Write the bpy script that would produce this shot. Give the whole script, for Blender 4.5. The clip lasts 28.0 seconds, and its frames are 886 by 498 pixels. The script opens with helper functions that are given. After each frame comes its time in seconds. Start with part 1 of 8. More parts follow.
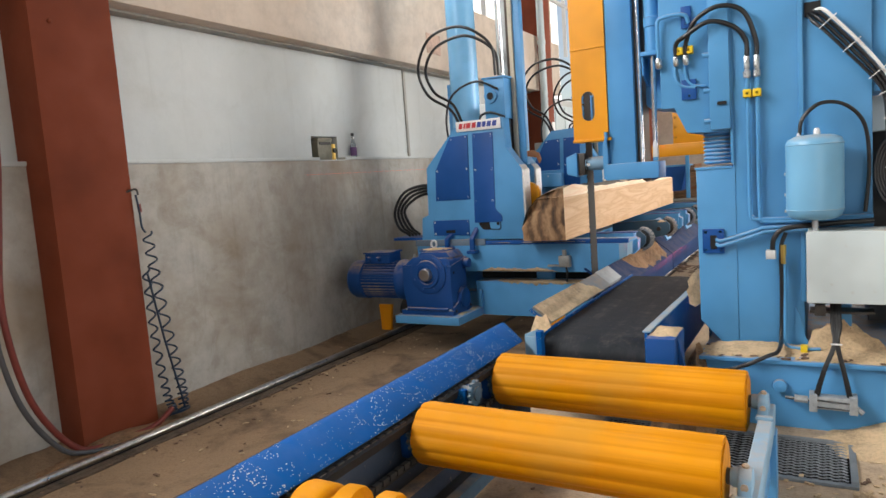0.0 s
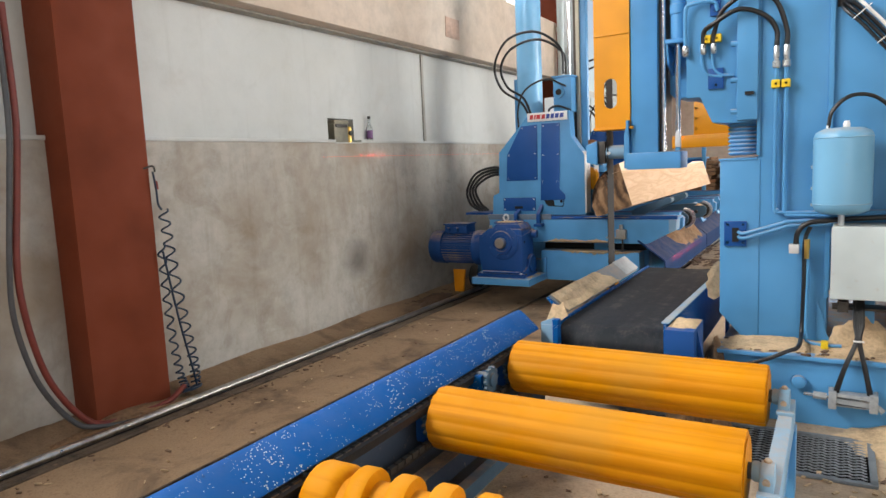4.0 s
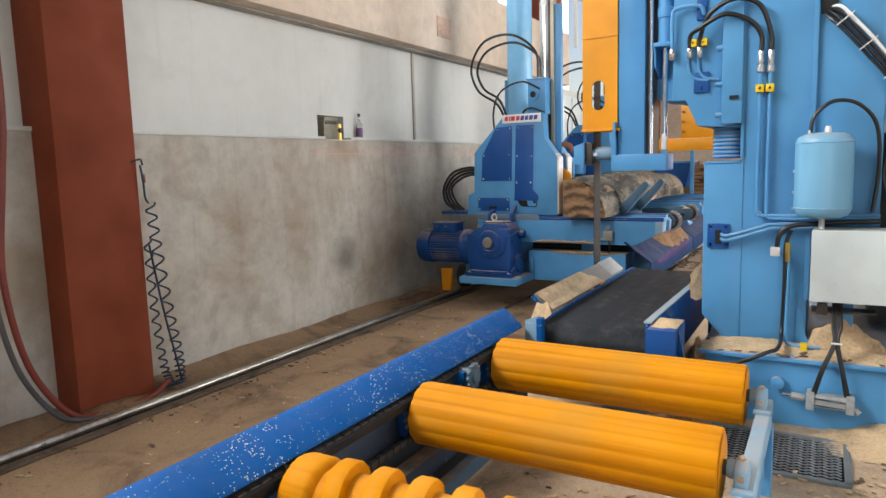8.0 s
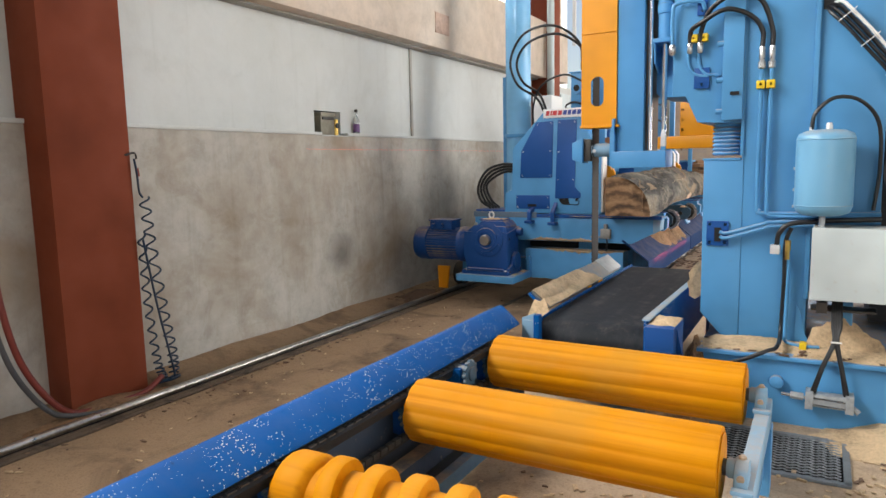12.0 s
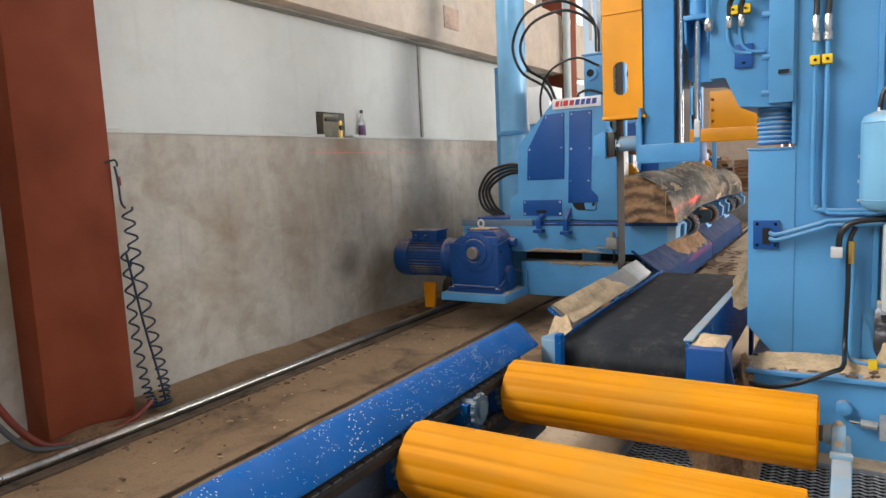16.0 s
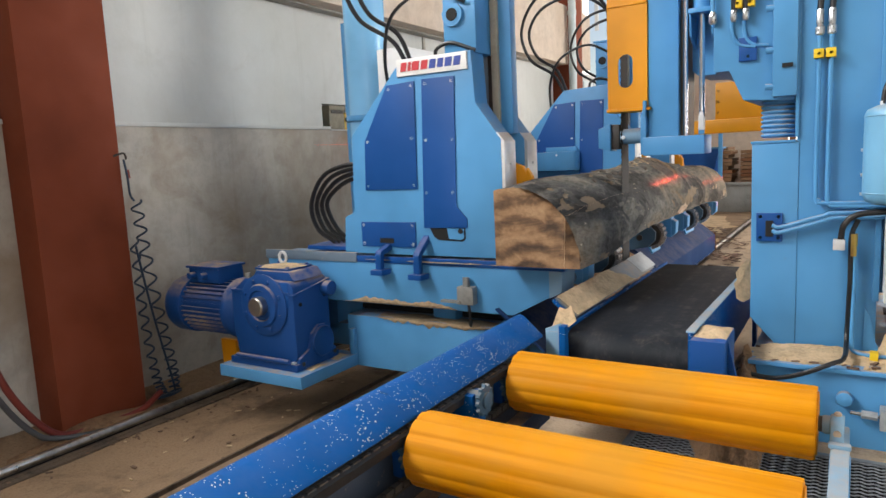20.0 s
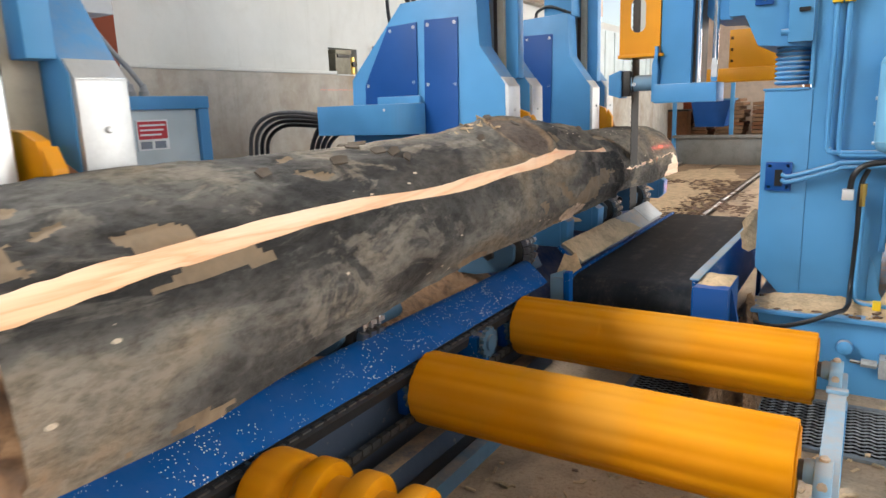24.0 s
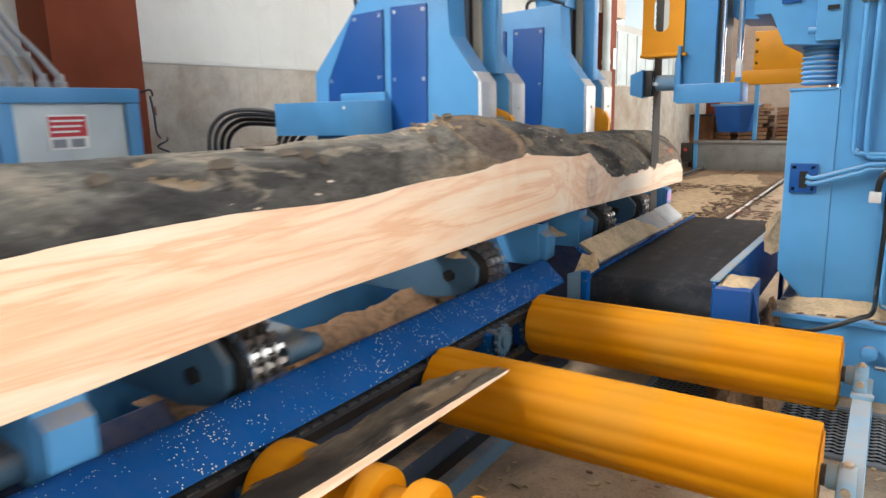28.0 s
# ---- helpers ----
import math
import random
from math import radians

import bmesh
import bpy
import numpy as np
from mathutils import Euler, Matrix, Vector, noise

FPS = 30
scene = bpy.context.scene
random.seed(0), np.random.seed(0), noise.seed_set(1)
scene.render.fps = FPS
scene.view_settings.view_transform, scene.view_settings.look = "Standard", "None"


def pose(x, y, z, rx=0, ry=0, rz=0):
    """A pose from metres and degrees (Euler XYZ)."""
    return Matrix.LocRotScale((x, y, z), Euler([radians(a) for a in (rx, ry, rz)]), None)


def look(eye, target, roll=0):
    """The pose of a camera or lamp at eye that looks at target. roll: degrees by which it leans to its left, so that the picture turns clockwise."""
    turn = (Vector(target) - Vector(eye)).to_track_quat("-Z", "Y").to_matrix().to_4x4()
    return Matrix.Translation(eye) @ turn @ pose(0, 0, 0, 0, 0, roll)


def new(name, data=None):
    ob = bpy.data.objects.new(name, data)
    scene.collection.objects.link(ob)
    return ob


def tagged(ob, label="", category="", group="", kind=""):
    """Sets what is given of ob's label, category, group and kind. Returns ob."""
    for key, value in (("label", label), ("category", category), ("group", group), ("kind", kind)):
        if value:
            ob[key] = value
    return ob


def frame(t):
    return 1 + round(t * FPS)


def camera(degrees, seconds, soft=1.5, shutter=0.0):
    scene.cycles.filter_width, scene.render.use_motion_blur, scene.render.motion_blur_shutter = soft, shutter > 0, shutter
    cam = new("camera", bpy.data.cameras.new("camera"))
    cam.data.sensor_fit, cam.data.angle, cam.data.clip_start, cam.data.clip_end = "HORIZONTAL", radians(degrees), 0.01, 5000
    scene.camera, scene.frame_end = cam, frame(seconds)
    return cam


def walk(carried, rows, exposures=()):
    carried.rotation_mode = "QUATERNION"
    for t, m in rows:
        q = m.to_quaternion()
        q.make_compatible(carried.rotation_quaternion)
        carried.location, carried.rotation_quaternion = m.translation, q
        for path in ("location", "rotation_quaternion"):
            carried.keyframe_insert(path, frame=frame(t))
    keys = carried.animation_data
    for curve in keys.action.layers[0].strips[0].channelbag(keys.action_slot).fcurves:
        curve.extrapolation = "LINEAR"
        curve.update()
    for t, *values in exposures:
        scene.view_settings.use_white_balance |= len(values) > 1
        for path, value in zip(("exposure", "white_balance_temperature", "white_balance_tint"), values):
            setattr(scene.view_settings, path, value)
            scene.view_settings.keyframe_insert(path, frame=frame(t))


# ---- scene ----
cam = camera(66.7, 28.0, 1.5, 0.35)
PATH = [
    (0, (0.114, -0.186, 1.391), (-0.87, 1.543, 1.18), -4.1),
    (0.5, (0.124, -0.173, 1.388), (-0.83, 1.572, 1.175), -4.1),
    (1, (0.121, -0.172, 1.388), (-0.842, 1.568, 1.179), -4.0),
    (1.5, (0.12, -0.179, 1.392), (-0.856, 1.554, 1.183), -4.1),
    (2, (0.116, -0.185, 1.385), (-0.866, 1.545, 1.177), -3.7),
    (2.5, (0.11, -0.189, 1.385), (-0.871, 1.541, 1.173), -3.3),
    (3, (0.101, -0.182, 1.383), (-0.872, 1.55, 1.157), -3.1),
    (3.5, (0.086, -0.18, 1.378), (-0.895, 1.547, 1.141), -2.6),
    (4, (0.071, -0.183, 1.379), (-0.938, 1.526, 1.132), -2.6),
    (4.5, (0.071, -0.197, 1.381), (-0.961, 1.497, 1.128), -2.3),
    (6.5, (0.094, -0.19, 1.37), (-0.934, 1.503, 1.091), -2.7),
    (7, (0.1, -0.185, 1.367), (-0.907, 1.522, 1.102), -1.9),
    (7.5, (0.088, -0.195, 1.369), (-0.89, 1.534, 1.139), -1.5),
    (8, (0.094, -0.191, 1.371), (-0.888, 1.533, 1.122), -1.6),
    (8.5, (0.094, -0.187, 1.371), (-0.883, 1.539, 1.115), -2.0),
    (9, (0.091, -0.182, 1.37), (-0.885, 1.545, 1.113), -2.2),
    (9.5, (0.09, -0.184, 1.369), (-0.883, 1.545, 1.113), -2.2),
    (10, (0.09, -0.183, 1.369), (-0.878, 1.548, 1.111), -2.2),
    (10.5, (0.092, -0.182, 1.368), (-0.873, 1.551, 1.113), -2.1),
    (11, (0.091, -0.181, 1.361), (-0.871, 1.553, 1.099), -2.4),
    (11.5, (0.089, -0.177, 1.356), (-0.872, 1.557, 1.089), -1.9),
    (12, (0.079, -0.162, 1.355), (-0.895, 1.566, 1.101), -1.2),
    (12.5, (0.077, -0.01, 1.355), (-0.953, 1.692, 1.155), -1.7),
    (14.5, (-0.052, 0.155, 1.336), (-1.17, 1.804, 1.161), -0.2),
    (15, (-0.055, 0.2, 1.33), (-1.117, 1.882, 1.126), -0.7),
    (15.5, (-0.064, 0.205, 1.327), (-1.064, 1.922, 1.103), -2.2),
    (16, (-0.065, 0.206, 1.329), (-1.089, 1.907, 1.089), -2.6),
    (16.5, (-0.057, 0.21, 1.333), (-1.096, 1.903, 1.105), -2.8),
    (17, (-0.057, 0.192, 1.334), (-1.105, 1.88, 1.112), -2.8),
    (17.5, (-0.057, 0.186, 1.345), (-1.121, 1.863, 1.114), -2.7),
    (18, (-0.057, 0.178, 1.337), (-1.127, 1.852, 1.103), -2.8),
    (18.5, (-0.06, 0.175, 1.333), (-1.125, 1.85, 1.084), -2.5),
    (19, (-0.055, 0.183, 1.333), (-1.111, 1.862, 1.076), -2.2),
    (19.5, (-0.056, 0.181, 1.332), (-1.098, 1.868, 1.068), -2.2),
    (20, (-0.049, 0.179, 1.343), (-1.086, 1.868, 1.075), -2.7),
    (20.5, (-0.04, 0.181, 1.341), (-1.075, 1.871, 1.075), -2.7),
    (21, (-0.037, 0.178, 1.334), (-1.066, 1.87, 1.055), -1.9),
    (21.5, (-0.041, 0.174, 1.308), (-1.02, 1.855, 0.842), -2.5),
    (22, (-0.043, 0.181, 1.327), (-1.026, 1.864, 0.88), -2.2),
    (22.5, (-0.036, 0.181, 1.33), (-1.028, 1.866, 0.912), -2.3),
    (24.5, (-0.048, 0.168, 1.319), (-1.104, 1.814, 0.903), -2.0),
    (25, (-0.047, 0.171, 1.318), (-1.111, 1.812, 0.897), -2.1),
    (25.5, (-0.046, 0.171, 1.321), (-1.118, 1.807, 0.904), -2.0),
    (26, (-0.047, 0.16, 1.327), (-1.127, 1.791, 0.909), -2.0),
    (26.5, (-0.049, 0.175, 1.308), (-1.134, 1.803, 0.89), -1.9),
    (27, (-0.048, 0.179, 1.305), (-1.133, 1.806, 0.886), -2.1),
    (27.5, (-0.051, 0.178, 1.305), (-1.134, 1.807, 0.89), -1.8),
    (28, (-0.05, 0.187, 1.295), (-1.139, 1.816, 0.894), -1.4),
]
walk(cam, [(t, look(e, p, r)) for t, e, p, r in PATH], [(0, -0.17), (0.5, -0.13), (1.0, -0.06), (7.0, -0.08), (16.0, -0.1), (17.0, -0.14), (18.5, -0.06), (21.0, -0.05), (22.0, 0.08), (24.5, 0.28), (25.5, 0.3), (27.0, 0.28), (28.0, 0.3)])

# ---- world and light ----
world = bpy.data.worlds.new("world")
scene.world = world
world.use_nodes = True
wn = world.node_tree
sky = wn.nodes.new("ShaderNodeTexSky")
sky.sky_type = 'NISHITA'
sky.sun_disc = False
sky.sun_elevation, sky.sun_rotation = radians(41), radians(6)
wn.nodes["Background"].inputs[1].default_value = 0.09
wn.links.new(sky.outputs[0], wn.nodes["Background"].inputs[0])

sun_data = bpy.data.lights.new("sun", 'SUN')
sun_data.energy, sun_data.angle, sun_data.color = 2.5, radians(0.6), (1.0, 0.94, 0.86)
sun_ob = new("sun", sun_data)
sun_ob.matrix_world = look((3, 30, 26), (0, 0, 0))


def window_light(name, x, y, z, target, w, h, watts, colour):
    """A daylight area lamp standing at one opening of the hall."""
    d = bpy.data.lights.new(name, 'AREA')
    d.shape, d.size, d.size_y, d.energy, d.color = 'RECTANGLE', w, h, watts, colour
    ob = new(name, d)
    ob.matrix_world = look((x, y, z), target)
    return ob


# daylight at west windows, unseen east gate and far gate, plus three added fills
window_light("west_window_light", -3.8, -1.0, 4.6, (4.0, -0.8, 3.8), 5.0, 1.5, 720, (1.0, 0.992, 0.972))
window_light("west_window_light", -3.8, 4.7, 4.35, (4.0, 4.7, 3.6), 4.6, 1.6, 150, (1.0, 0.992, 0.972))
window_light("east_gate_light", 8.8, 10.6, 2.7, (-3.0, 5.0, 2.0), 5.0, 4.6, 1230, (1.0, 0.992, 0.972))
# added fill for the log's cut face, at an assumed opening
window_light("south_east_fill_light", 8.8, -0.4, 4.9, (-2.0, 2.6, 0.6), 5.0, 2.4, 150, (1.0, 0.992, 0.972))
# added fill that lifts the middle of the west wall
window_light("east_fill_light", 8.8, 5.4, 4.9, (-3.9, 5.6, 1.8), 4.2, 2.4, 230, (1.0, 0.992, 0.972))
# added fill for the saw's south-facing fronts, from behind the camera
window_light("south_fill_light", 4.0, -6.85, 2.3, (-0.3, 3.2, 1.4), 3.8, 4.2, 170, (1.0, 0.992, 0.972))
window_light("far_gate_light", 0.6, 17.8, 2.6, (-1.0, 4.0, 1.0), 3.6, 3.6, 220, (1.0, 0.98, 0.945))

# the saw's red line laser, high over the track, marks the cut on the log
laser = bpy.data.lights.new("line_laser", 'AREA')
laser.shape, laser.size, laser.size_y, laser.spread = 'RECTANGLE', 4.1, 0.004, radians(0.35)
laser.energy, laser.color = 4.2, (1.0, 0.03, 0.02)
laser_ob = new("line_laser", laser)
laser_ob.matrix_world = Matrix.Translation((-0.652, 5.95, 3.3)) @ Matrix.Rotation(radians(12), 4, 'Y') @ Matrix.Rotation(radians(90), 4, 'Z')

# a second laser, level across the track, draws a line on whatever stands along the wall
level = bpy.data.lights.new("line_laser", 'AREA')
level.shape, level.size, level.size_y, level.spread = 'RECTANGLE', 0.003, 4.6, radians(0.3)
level.energy, level.color = 0.8, (1.0, 0.03, 0.02)
level_ob = new("line_laser", level)
level_ob.matrix_world = Matrix.Translation((-1.14, 6.9, 1.51)) @ Matrix.Rotation(radians(90), 4, 'Y')

# ---- materials ----
MATS = {}


def nodes_of(name):
    m = bpy.data.materials.new(name)
    m.use_nodes = True
    t = m.node_tree
    return m, t, t.nodes["Principled BSDF"], t.nodes, t.links


def ramp(n, stops):
    r = n.new("ShaderNodeValToRGB")
    e = r.color_ramp.elements
    e[0].position, e[0].color = stops[0][0], (*stops[0][1], 1)
    e[1].position, e[1].color = stops[-1][0], (*stops[-1][1], 1)
    for p, c in stops[1:-1]:
        k = e.new(p)
        k.color = (*c, 1)
    return r


def mixed(n, l, fac, a, b, kind='MIX'):
    m = n.new("ShaderNodeMix")
    m.data_type, m.blend_type = 'RGBA', kind
    for sock, v in ((0, fac), (6, a), (7, b)):
        if hasattr(v, "is_linked"):
            l.new(v, m.inputs[sock])
        elif sock == 0:
            m.inputs[0].default_value = v
        else:
            m.inputs[sock].default_value = (*v, 1)
    return m.outputs[2]


def noise_tex(n, l, scale, detail=4.0, rough=0.55, vec=None, distort=0.0):
    t = n.new("ShaderNodeTexNoise")
    t.inputs["Scale"].default_value, t.inputs["Detail"].default_value = scale, detail
    t.inputs["Roughness"].default_value, t.inputs["Distortion"].default_value = rough, distort
    if vec is not None:
        l.new(vec, t.inputs["Vector"])
    return t


def coords(n, l, scale=(1, 1, 1), space="Object", turn=(0, 0, 0)):
    c = n.new("ShaderNodeTexCoord")
    mp = n.new("ShaderNodeMapping")
    mp.inputs["Scale"].default_value = scale
    mp.inputs["Rotation"].default_value = [radians(a) for a in turn]
    l.new(c.outputs[space], mp.inputs[0])
    return mp.outputs[0]


def bump(n, l, height, strength, dist, bsdf):
    b = n.new("ShaderNodeBump")
    b.inputs["Strength"].default_value, b.inputs["Distance"].default_value = strength, dist
    l.new(height, b.inputs["Height"])
    l.new(b.outputs[0], bsdf.inputs["Normal"])


def up_mask(n, l, lo, hi):
    """1 on faces that look upwards: where dust settles."""
    g = n.new("ShaderNodeNewGeometry")
    s = n.new("ShaderNodeSeparateXYZ")
    l.new(g.outputs["Normal"], s.inputs[0])
    r = n.new("ShaderNodeMapRange")
    r.inputs[1].default_value, r.inputs[2].default_value = lo, hi
    l.new(s.outputs[2], r.inputs[0])
    return r.outputs[0]


def math_node(n, l, op, a, b):
    m = n.new("ShaderNodeMath")
    m.operation = op
    for i, v in enumerate((a, b)):
        if hasattr(v, "is_linked"):
            l.new(v, m.inputs[i])
        else:
            m.inputs[i].default_value = v
    return m.outputs[0]


DUST = (0.46, 0.33, 0.2)


def paint(name, colour, rough=0.42, dust=0.6, wear=0.12, under=(0.2, 0.17, 0.15), spots=0.0, spec=0.3):
    """Machine paint: slight tone drift, scuffs, and sawdust on what faces up."""
    m, t, b, n, l = nodes_of(name)
    v = coords(n, l, space="Object")
    big = noise_tex(n, l, 2.2, 3, 0.5, v)
    fine = noise_tex(n, l, 34, 5, 0.65, v)
    dark = tuple(c * 0.8 for c in colour)
    light = tuple(min(1, c * 1.13 + 0.006) for c in colour)
    r = ramp(n, [(0.3, dark), (0.5, colour), (0.72, light)])
    l.new(big.outputs[0], r.inputs[0])
    scuff = ramp(n, [(0.63, (0, 0, 0)), (0.74, (1, 1, 1))])
    l.new(fine.outputs[0], scuff.inputs[0])
    s1 = math_node(n, l, 'MULTIPLY', scuff.outputs[0], wear)
    c1 = mixed(n, l, s1, r.outputs[0], under)
    dn = ramp(n, [(0.36, (0, 0, 0)), (0.6, (1, 1, 1))])
    dfine = noise_tex(n, l, 9, 6, 0.7, v)
    l.new(dfine.outputs[0], dn.inputs[0])
    d1 = math_node(n, l, 'MULTIPLY', up_mask(n, l, 0.35, 0.9), dn.outputs[0])
    d2 = math_node(n, l, 'MULTIPLY', d1, dust)
    c2 = mixed(n, l, d2, c1, DUST)
    if spots:
        vo = n.new("ShaderNodeTexVoronoi")
        vo.inputs["Scale"].default_value = 125
        l.new(v, vo.inputs["Vector"])
        clump = noise_tex(n, l, 4.0, 3, 0.6, v)
        lim = math_node(n, l, 'MULTIPLY', clump.outputs[0], 0.48)
        sp = math_node(n, l, 'LESS_THAN', vo.outputs["Distance"], math_node(n, l, 'SUBTRACT', lim, 0.055))
        pick = math_node(n, l, 'GREATER_THAN', noise_tex(n, l, 17, 3, 0.6, v).outputs[0], 0.48)
        c2 = mixed(n, l, math_node(n, l, 'MULTIPLY', math_node(n, l, 'MULTIPLY', sp, pick), spots), c2, (0.72, 0.66, 0.55))
    l.new(c2, b.inputs["Base Color"])
    rr = n.new("ShaderNodeMapRange")
    rr.inputs[3].default_value, rr.inputs[4].default_value = rough - 0.08, rough + 0.2
    l.new(fine.outputs[0], rr.inputs[0])
    l.new(math_node(n, l, 'ADD', rr.outputs[0], math_node(n, l, 'MULTIPLY', d2, 0.4)), b.inputs["Roughness"])
    b.inputs["Specular IOR Level"].default_value = spec
    bump(n, l, fine.outputs[0], 0.06, 0.004, b)
    MATS[name] = m
    return m


def plain(name, colour, rough=0.5, metal=0.0, var=0.15, scale=14.0, bumpy=0.05, dist=0.004, spec=0.5):
    m, t, b, n, l = nodes_of(name)
    v = coords(n, l)
    a = noise_tex(n, l, scale, 6, 0.65, v)
    z = noise_tex(n, l, scale * 0.12, 3, 0.5, v)
    r = ramp(n, [(0.28, tuple(c * (1 - 2 * var) for c in colour)), (0.5, colour), (0.75, tuple(min(1, c * (1 + 1.4 * var)) for c in colour))])
    l.new(math_node(n, l, 'ADD', math_node(n, l, 'MULTIPLY', a.outputs[0], 0.5), math_node(n, l, 'MULTIPLY', z.outputs[0], 0.5)), r.inputs[0])
    l.new(r.outputs[0], b.inputs["Base Color"])
    rr = n.new("ShaderNodeMapRange")
    rr.inputs[3].default_value, rr.inputs[4].default_value = max(0.03, rough - 0.1), min(1, rough + 0.12)
    l.new(a.outputs[0], rr.inputs[0])
    l.new(rr.outputs[0], b.inputs["Roughness"])
    b.inputs["Metallic"].default_value = metal
    b.inputs["Specular IOR Level"].default_value = spec
    if bumpy:
        bump(n, l, a.outputs[0], bumpy * 4, dist, b)
    MATS[name] = m
    return m


LIGHT_BLUE = paint("machine_light_blue", (0.083, 0.285, 0.55), 0.34, 0.7, 0.1)
DARK_BLUE = paint("machine_dark_blue", (0.005, 0.068, 0.27), 0.4, 0.3, 0.08, (0.08, 0.1, 0.16))
ROYAL_BLUE = paint("machine_royal_blue", (0.002, 0.078, 0.28), 0.5, 0.03, 0.6, (0.012, 0.03, 0.07), 0.9, 0.08)
MOTOR_BLUE = paint("motor_blue", (0.005, 0.055, 0.22), 0.42, 0.8, 0.1, (0.1, 0.1, 0.12))
PALE_BLUE = paint("worn_pale_blue", (0.2, 0.34, 0.47), 0.5, 0.5, 0.35, (0.36, 0.36, 0.34))
YELLOW = paint("machine_yellow", (0.78, 0.31, 0.006), 0.36, 0.2, 0.05, (0.4, 0.2, 0.03))


def roller_paint():
    """Yellow enamel worn in streaks along the roller, with grime in the flutes."""
    m = paint("roller_yellow", (0.62, 0.24, 0.0005), 0.45, 0.06, 0.14, (0.45, 0.18, 0.003), 0.0, 0.07)
    t = m.node_tree
    n, l, b = t.nodes, t.links, t.nodes["Principled BSDF"]
    src = b.inputs["Base Color"].links[0].from_socket
    s = noise_tex(n, l, 1.0, 5, 0.6, coords(n, l, (0.7, 26, 26)))
    r = ramp(n, [(0.46, (0, 0, 0)), (0.64, (0.62, 0.62, 0.62))])
    l.new(s.outputs[0], r.inputs[0])
    g = noise_tex(n, l, 3.0, 4, 0.6, coords(n, l, (1, 1, 1)))
    gr = ramp(n, [(0.52, (0, 0, 0)), (0.7, (0.5, 0.5, 0.5))])
    l.new(g.outputs[0], gr.inputs[0])
    x = mixed(n, l, r.outputs[0], src, (0.42, 0.14, 0.002))
    x = mixed(n, l, gr.outputs[0], x, (0.5, 0.24, 0.03))
    l.new(x, b.inputs["Base Color"])
    return m


ROLLER_YELLOW = roller_paint()
RED_STEEL = paint("column_red", (0.205, 0.049, 0.023), 0.55, 0.1, 0.15, (0.3, 0.1, 0.055), 0.0, 0.12)
GREY_PAINT = paint("pale_grey_paint", (0.55, 0.62, 0.63), 0.4, 0.5, 0.2, (0.32, 0.2, 0.1))
BLACK_RUBBER = plain("black_rubber", (0.016, 0.016, 0.017), 0.5, 0, 0.2, 40, 0.05)
HOSE_BLACK = plain("hose_black", (0.012, 0.012, 0.013), 0.38, 0, 0.1, 60, 0.02)
FACE_STEEL = plain("bright_wear_plate", (0.6, 0.6, 0.59), 0.42, 0.55, 0.12, 30, 0.02)
CHROME = plain("polished_steel", (0.75, 0.76, 0.78), 0.12, 1.0, 0.05, 30, 0.0)
STEEL = plain("bare_steel", (0.42, 0.41, 0.4), 0.34, 1.0, 0.15, 40, 0.02)
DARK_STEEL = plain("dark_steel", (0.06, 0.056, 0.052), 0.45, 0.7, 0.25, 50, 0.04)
BLADE_STEEL = plain("blade_steel", (0.03, 0.027, 0.025), 0.6, 0.0, 0.25, 60, 0.02, 0.004, 0.2)
GALV = plain("galvanised", (0.62, 0.63, 0.64), 0.4, 0.25, 0.12, 25, 0.02)
BRASS = plain("brass", (0.55, 0.36, 0.1), 0.35, 0.9, 0.15, 40, 0.02)
WHITE = plain("white_plate", (0.75, 0.75, 0.74), 0.4, 0, 0.05, 20, 0.0)
RED_INK = plain("red_print", (0.5, 0.03, 0.04), 0.5, 0, 0.08, 30, 0.0)
BLUE_INK = plain("blue_print", (0.03, 0.06, 0.3), 0.5, 0, 0.08, 30, 0.0)
GREY_HOSE = plain("grey_braided_hose", (0.3, 0.31, 0.32), 0.5, 0, 0.15, 60, 0.05)
BRAID = plain("dark_braided_hose", (0.075, 0.075, 0.08), 0.45, 0, 0.2, 90, 0.06)
# near-black that paints the shade inside holes, slots, gaps and the pit
HOLE_SHADE = plain("hole_shade_black", (0.006, 0.006, 0.006), 0.8, 0, 0.1, 10, 0.0)
RED_RUBBER = plain("red_hose", (0.2, 0.035, 0.025), 0.45, 0, 0.15, 40, 0.02)
BARK_DUST = plain("sawdust", (0.58, 0.42, 0.255), 0.9, 0, 0.28, 70, 0.25, 0.01)
DUST_CAKE = plain("caked_dust", (0.37, 0.27, 0.165), 0.95, 0, 0.3, 50, 0.3, 0.01)
CHIP = plain("bark_chip", (0.16, 0.095, 0.06), 0.85, 0, 0.35, 60, 0.2, 0.006)
PURPLE = plain("purple_label", (0.16, 0.07, 0.2), 0.5, 0, 0.2, 60, 0.0)
CLOTH = plain("rust_brown", (0.2, 0.08, 0.03), 0.7, 0, 0.3, 20, 0.1)
TIMBER = plain("stacked_timber", (0.24, 0.13, 0.065), 0.7, 0, 0.25, 18, 0.1)
# oily blue of the sprockets; on the turner arms it paints the log's shade
SPROCKET_SHADE_BLUE = paint("sprocket_and_shaded_arm_blue", (0.06, 0.125, 0.19), 0.45, 0.4, 0.5, (0.05, 0.05, 0.05))
CLAMP_YELLOW = plain("lemon_clamp_plastic", (0.72, 0.5, 0.01), 0.45, 0, 0.08, 30, 0.02)
DEEP_DUST = plain("brown_trodden_sawdust", (0.37, 0.215, 0.115), 0.95, 0, 0.4, 34, 0.5, 0.02)
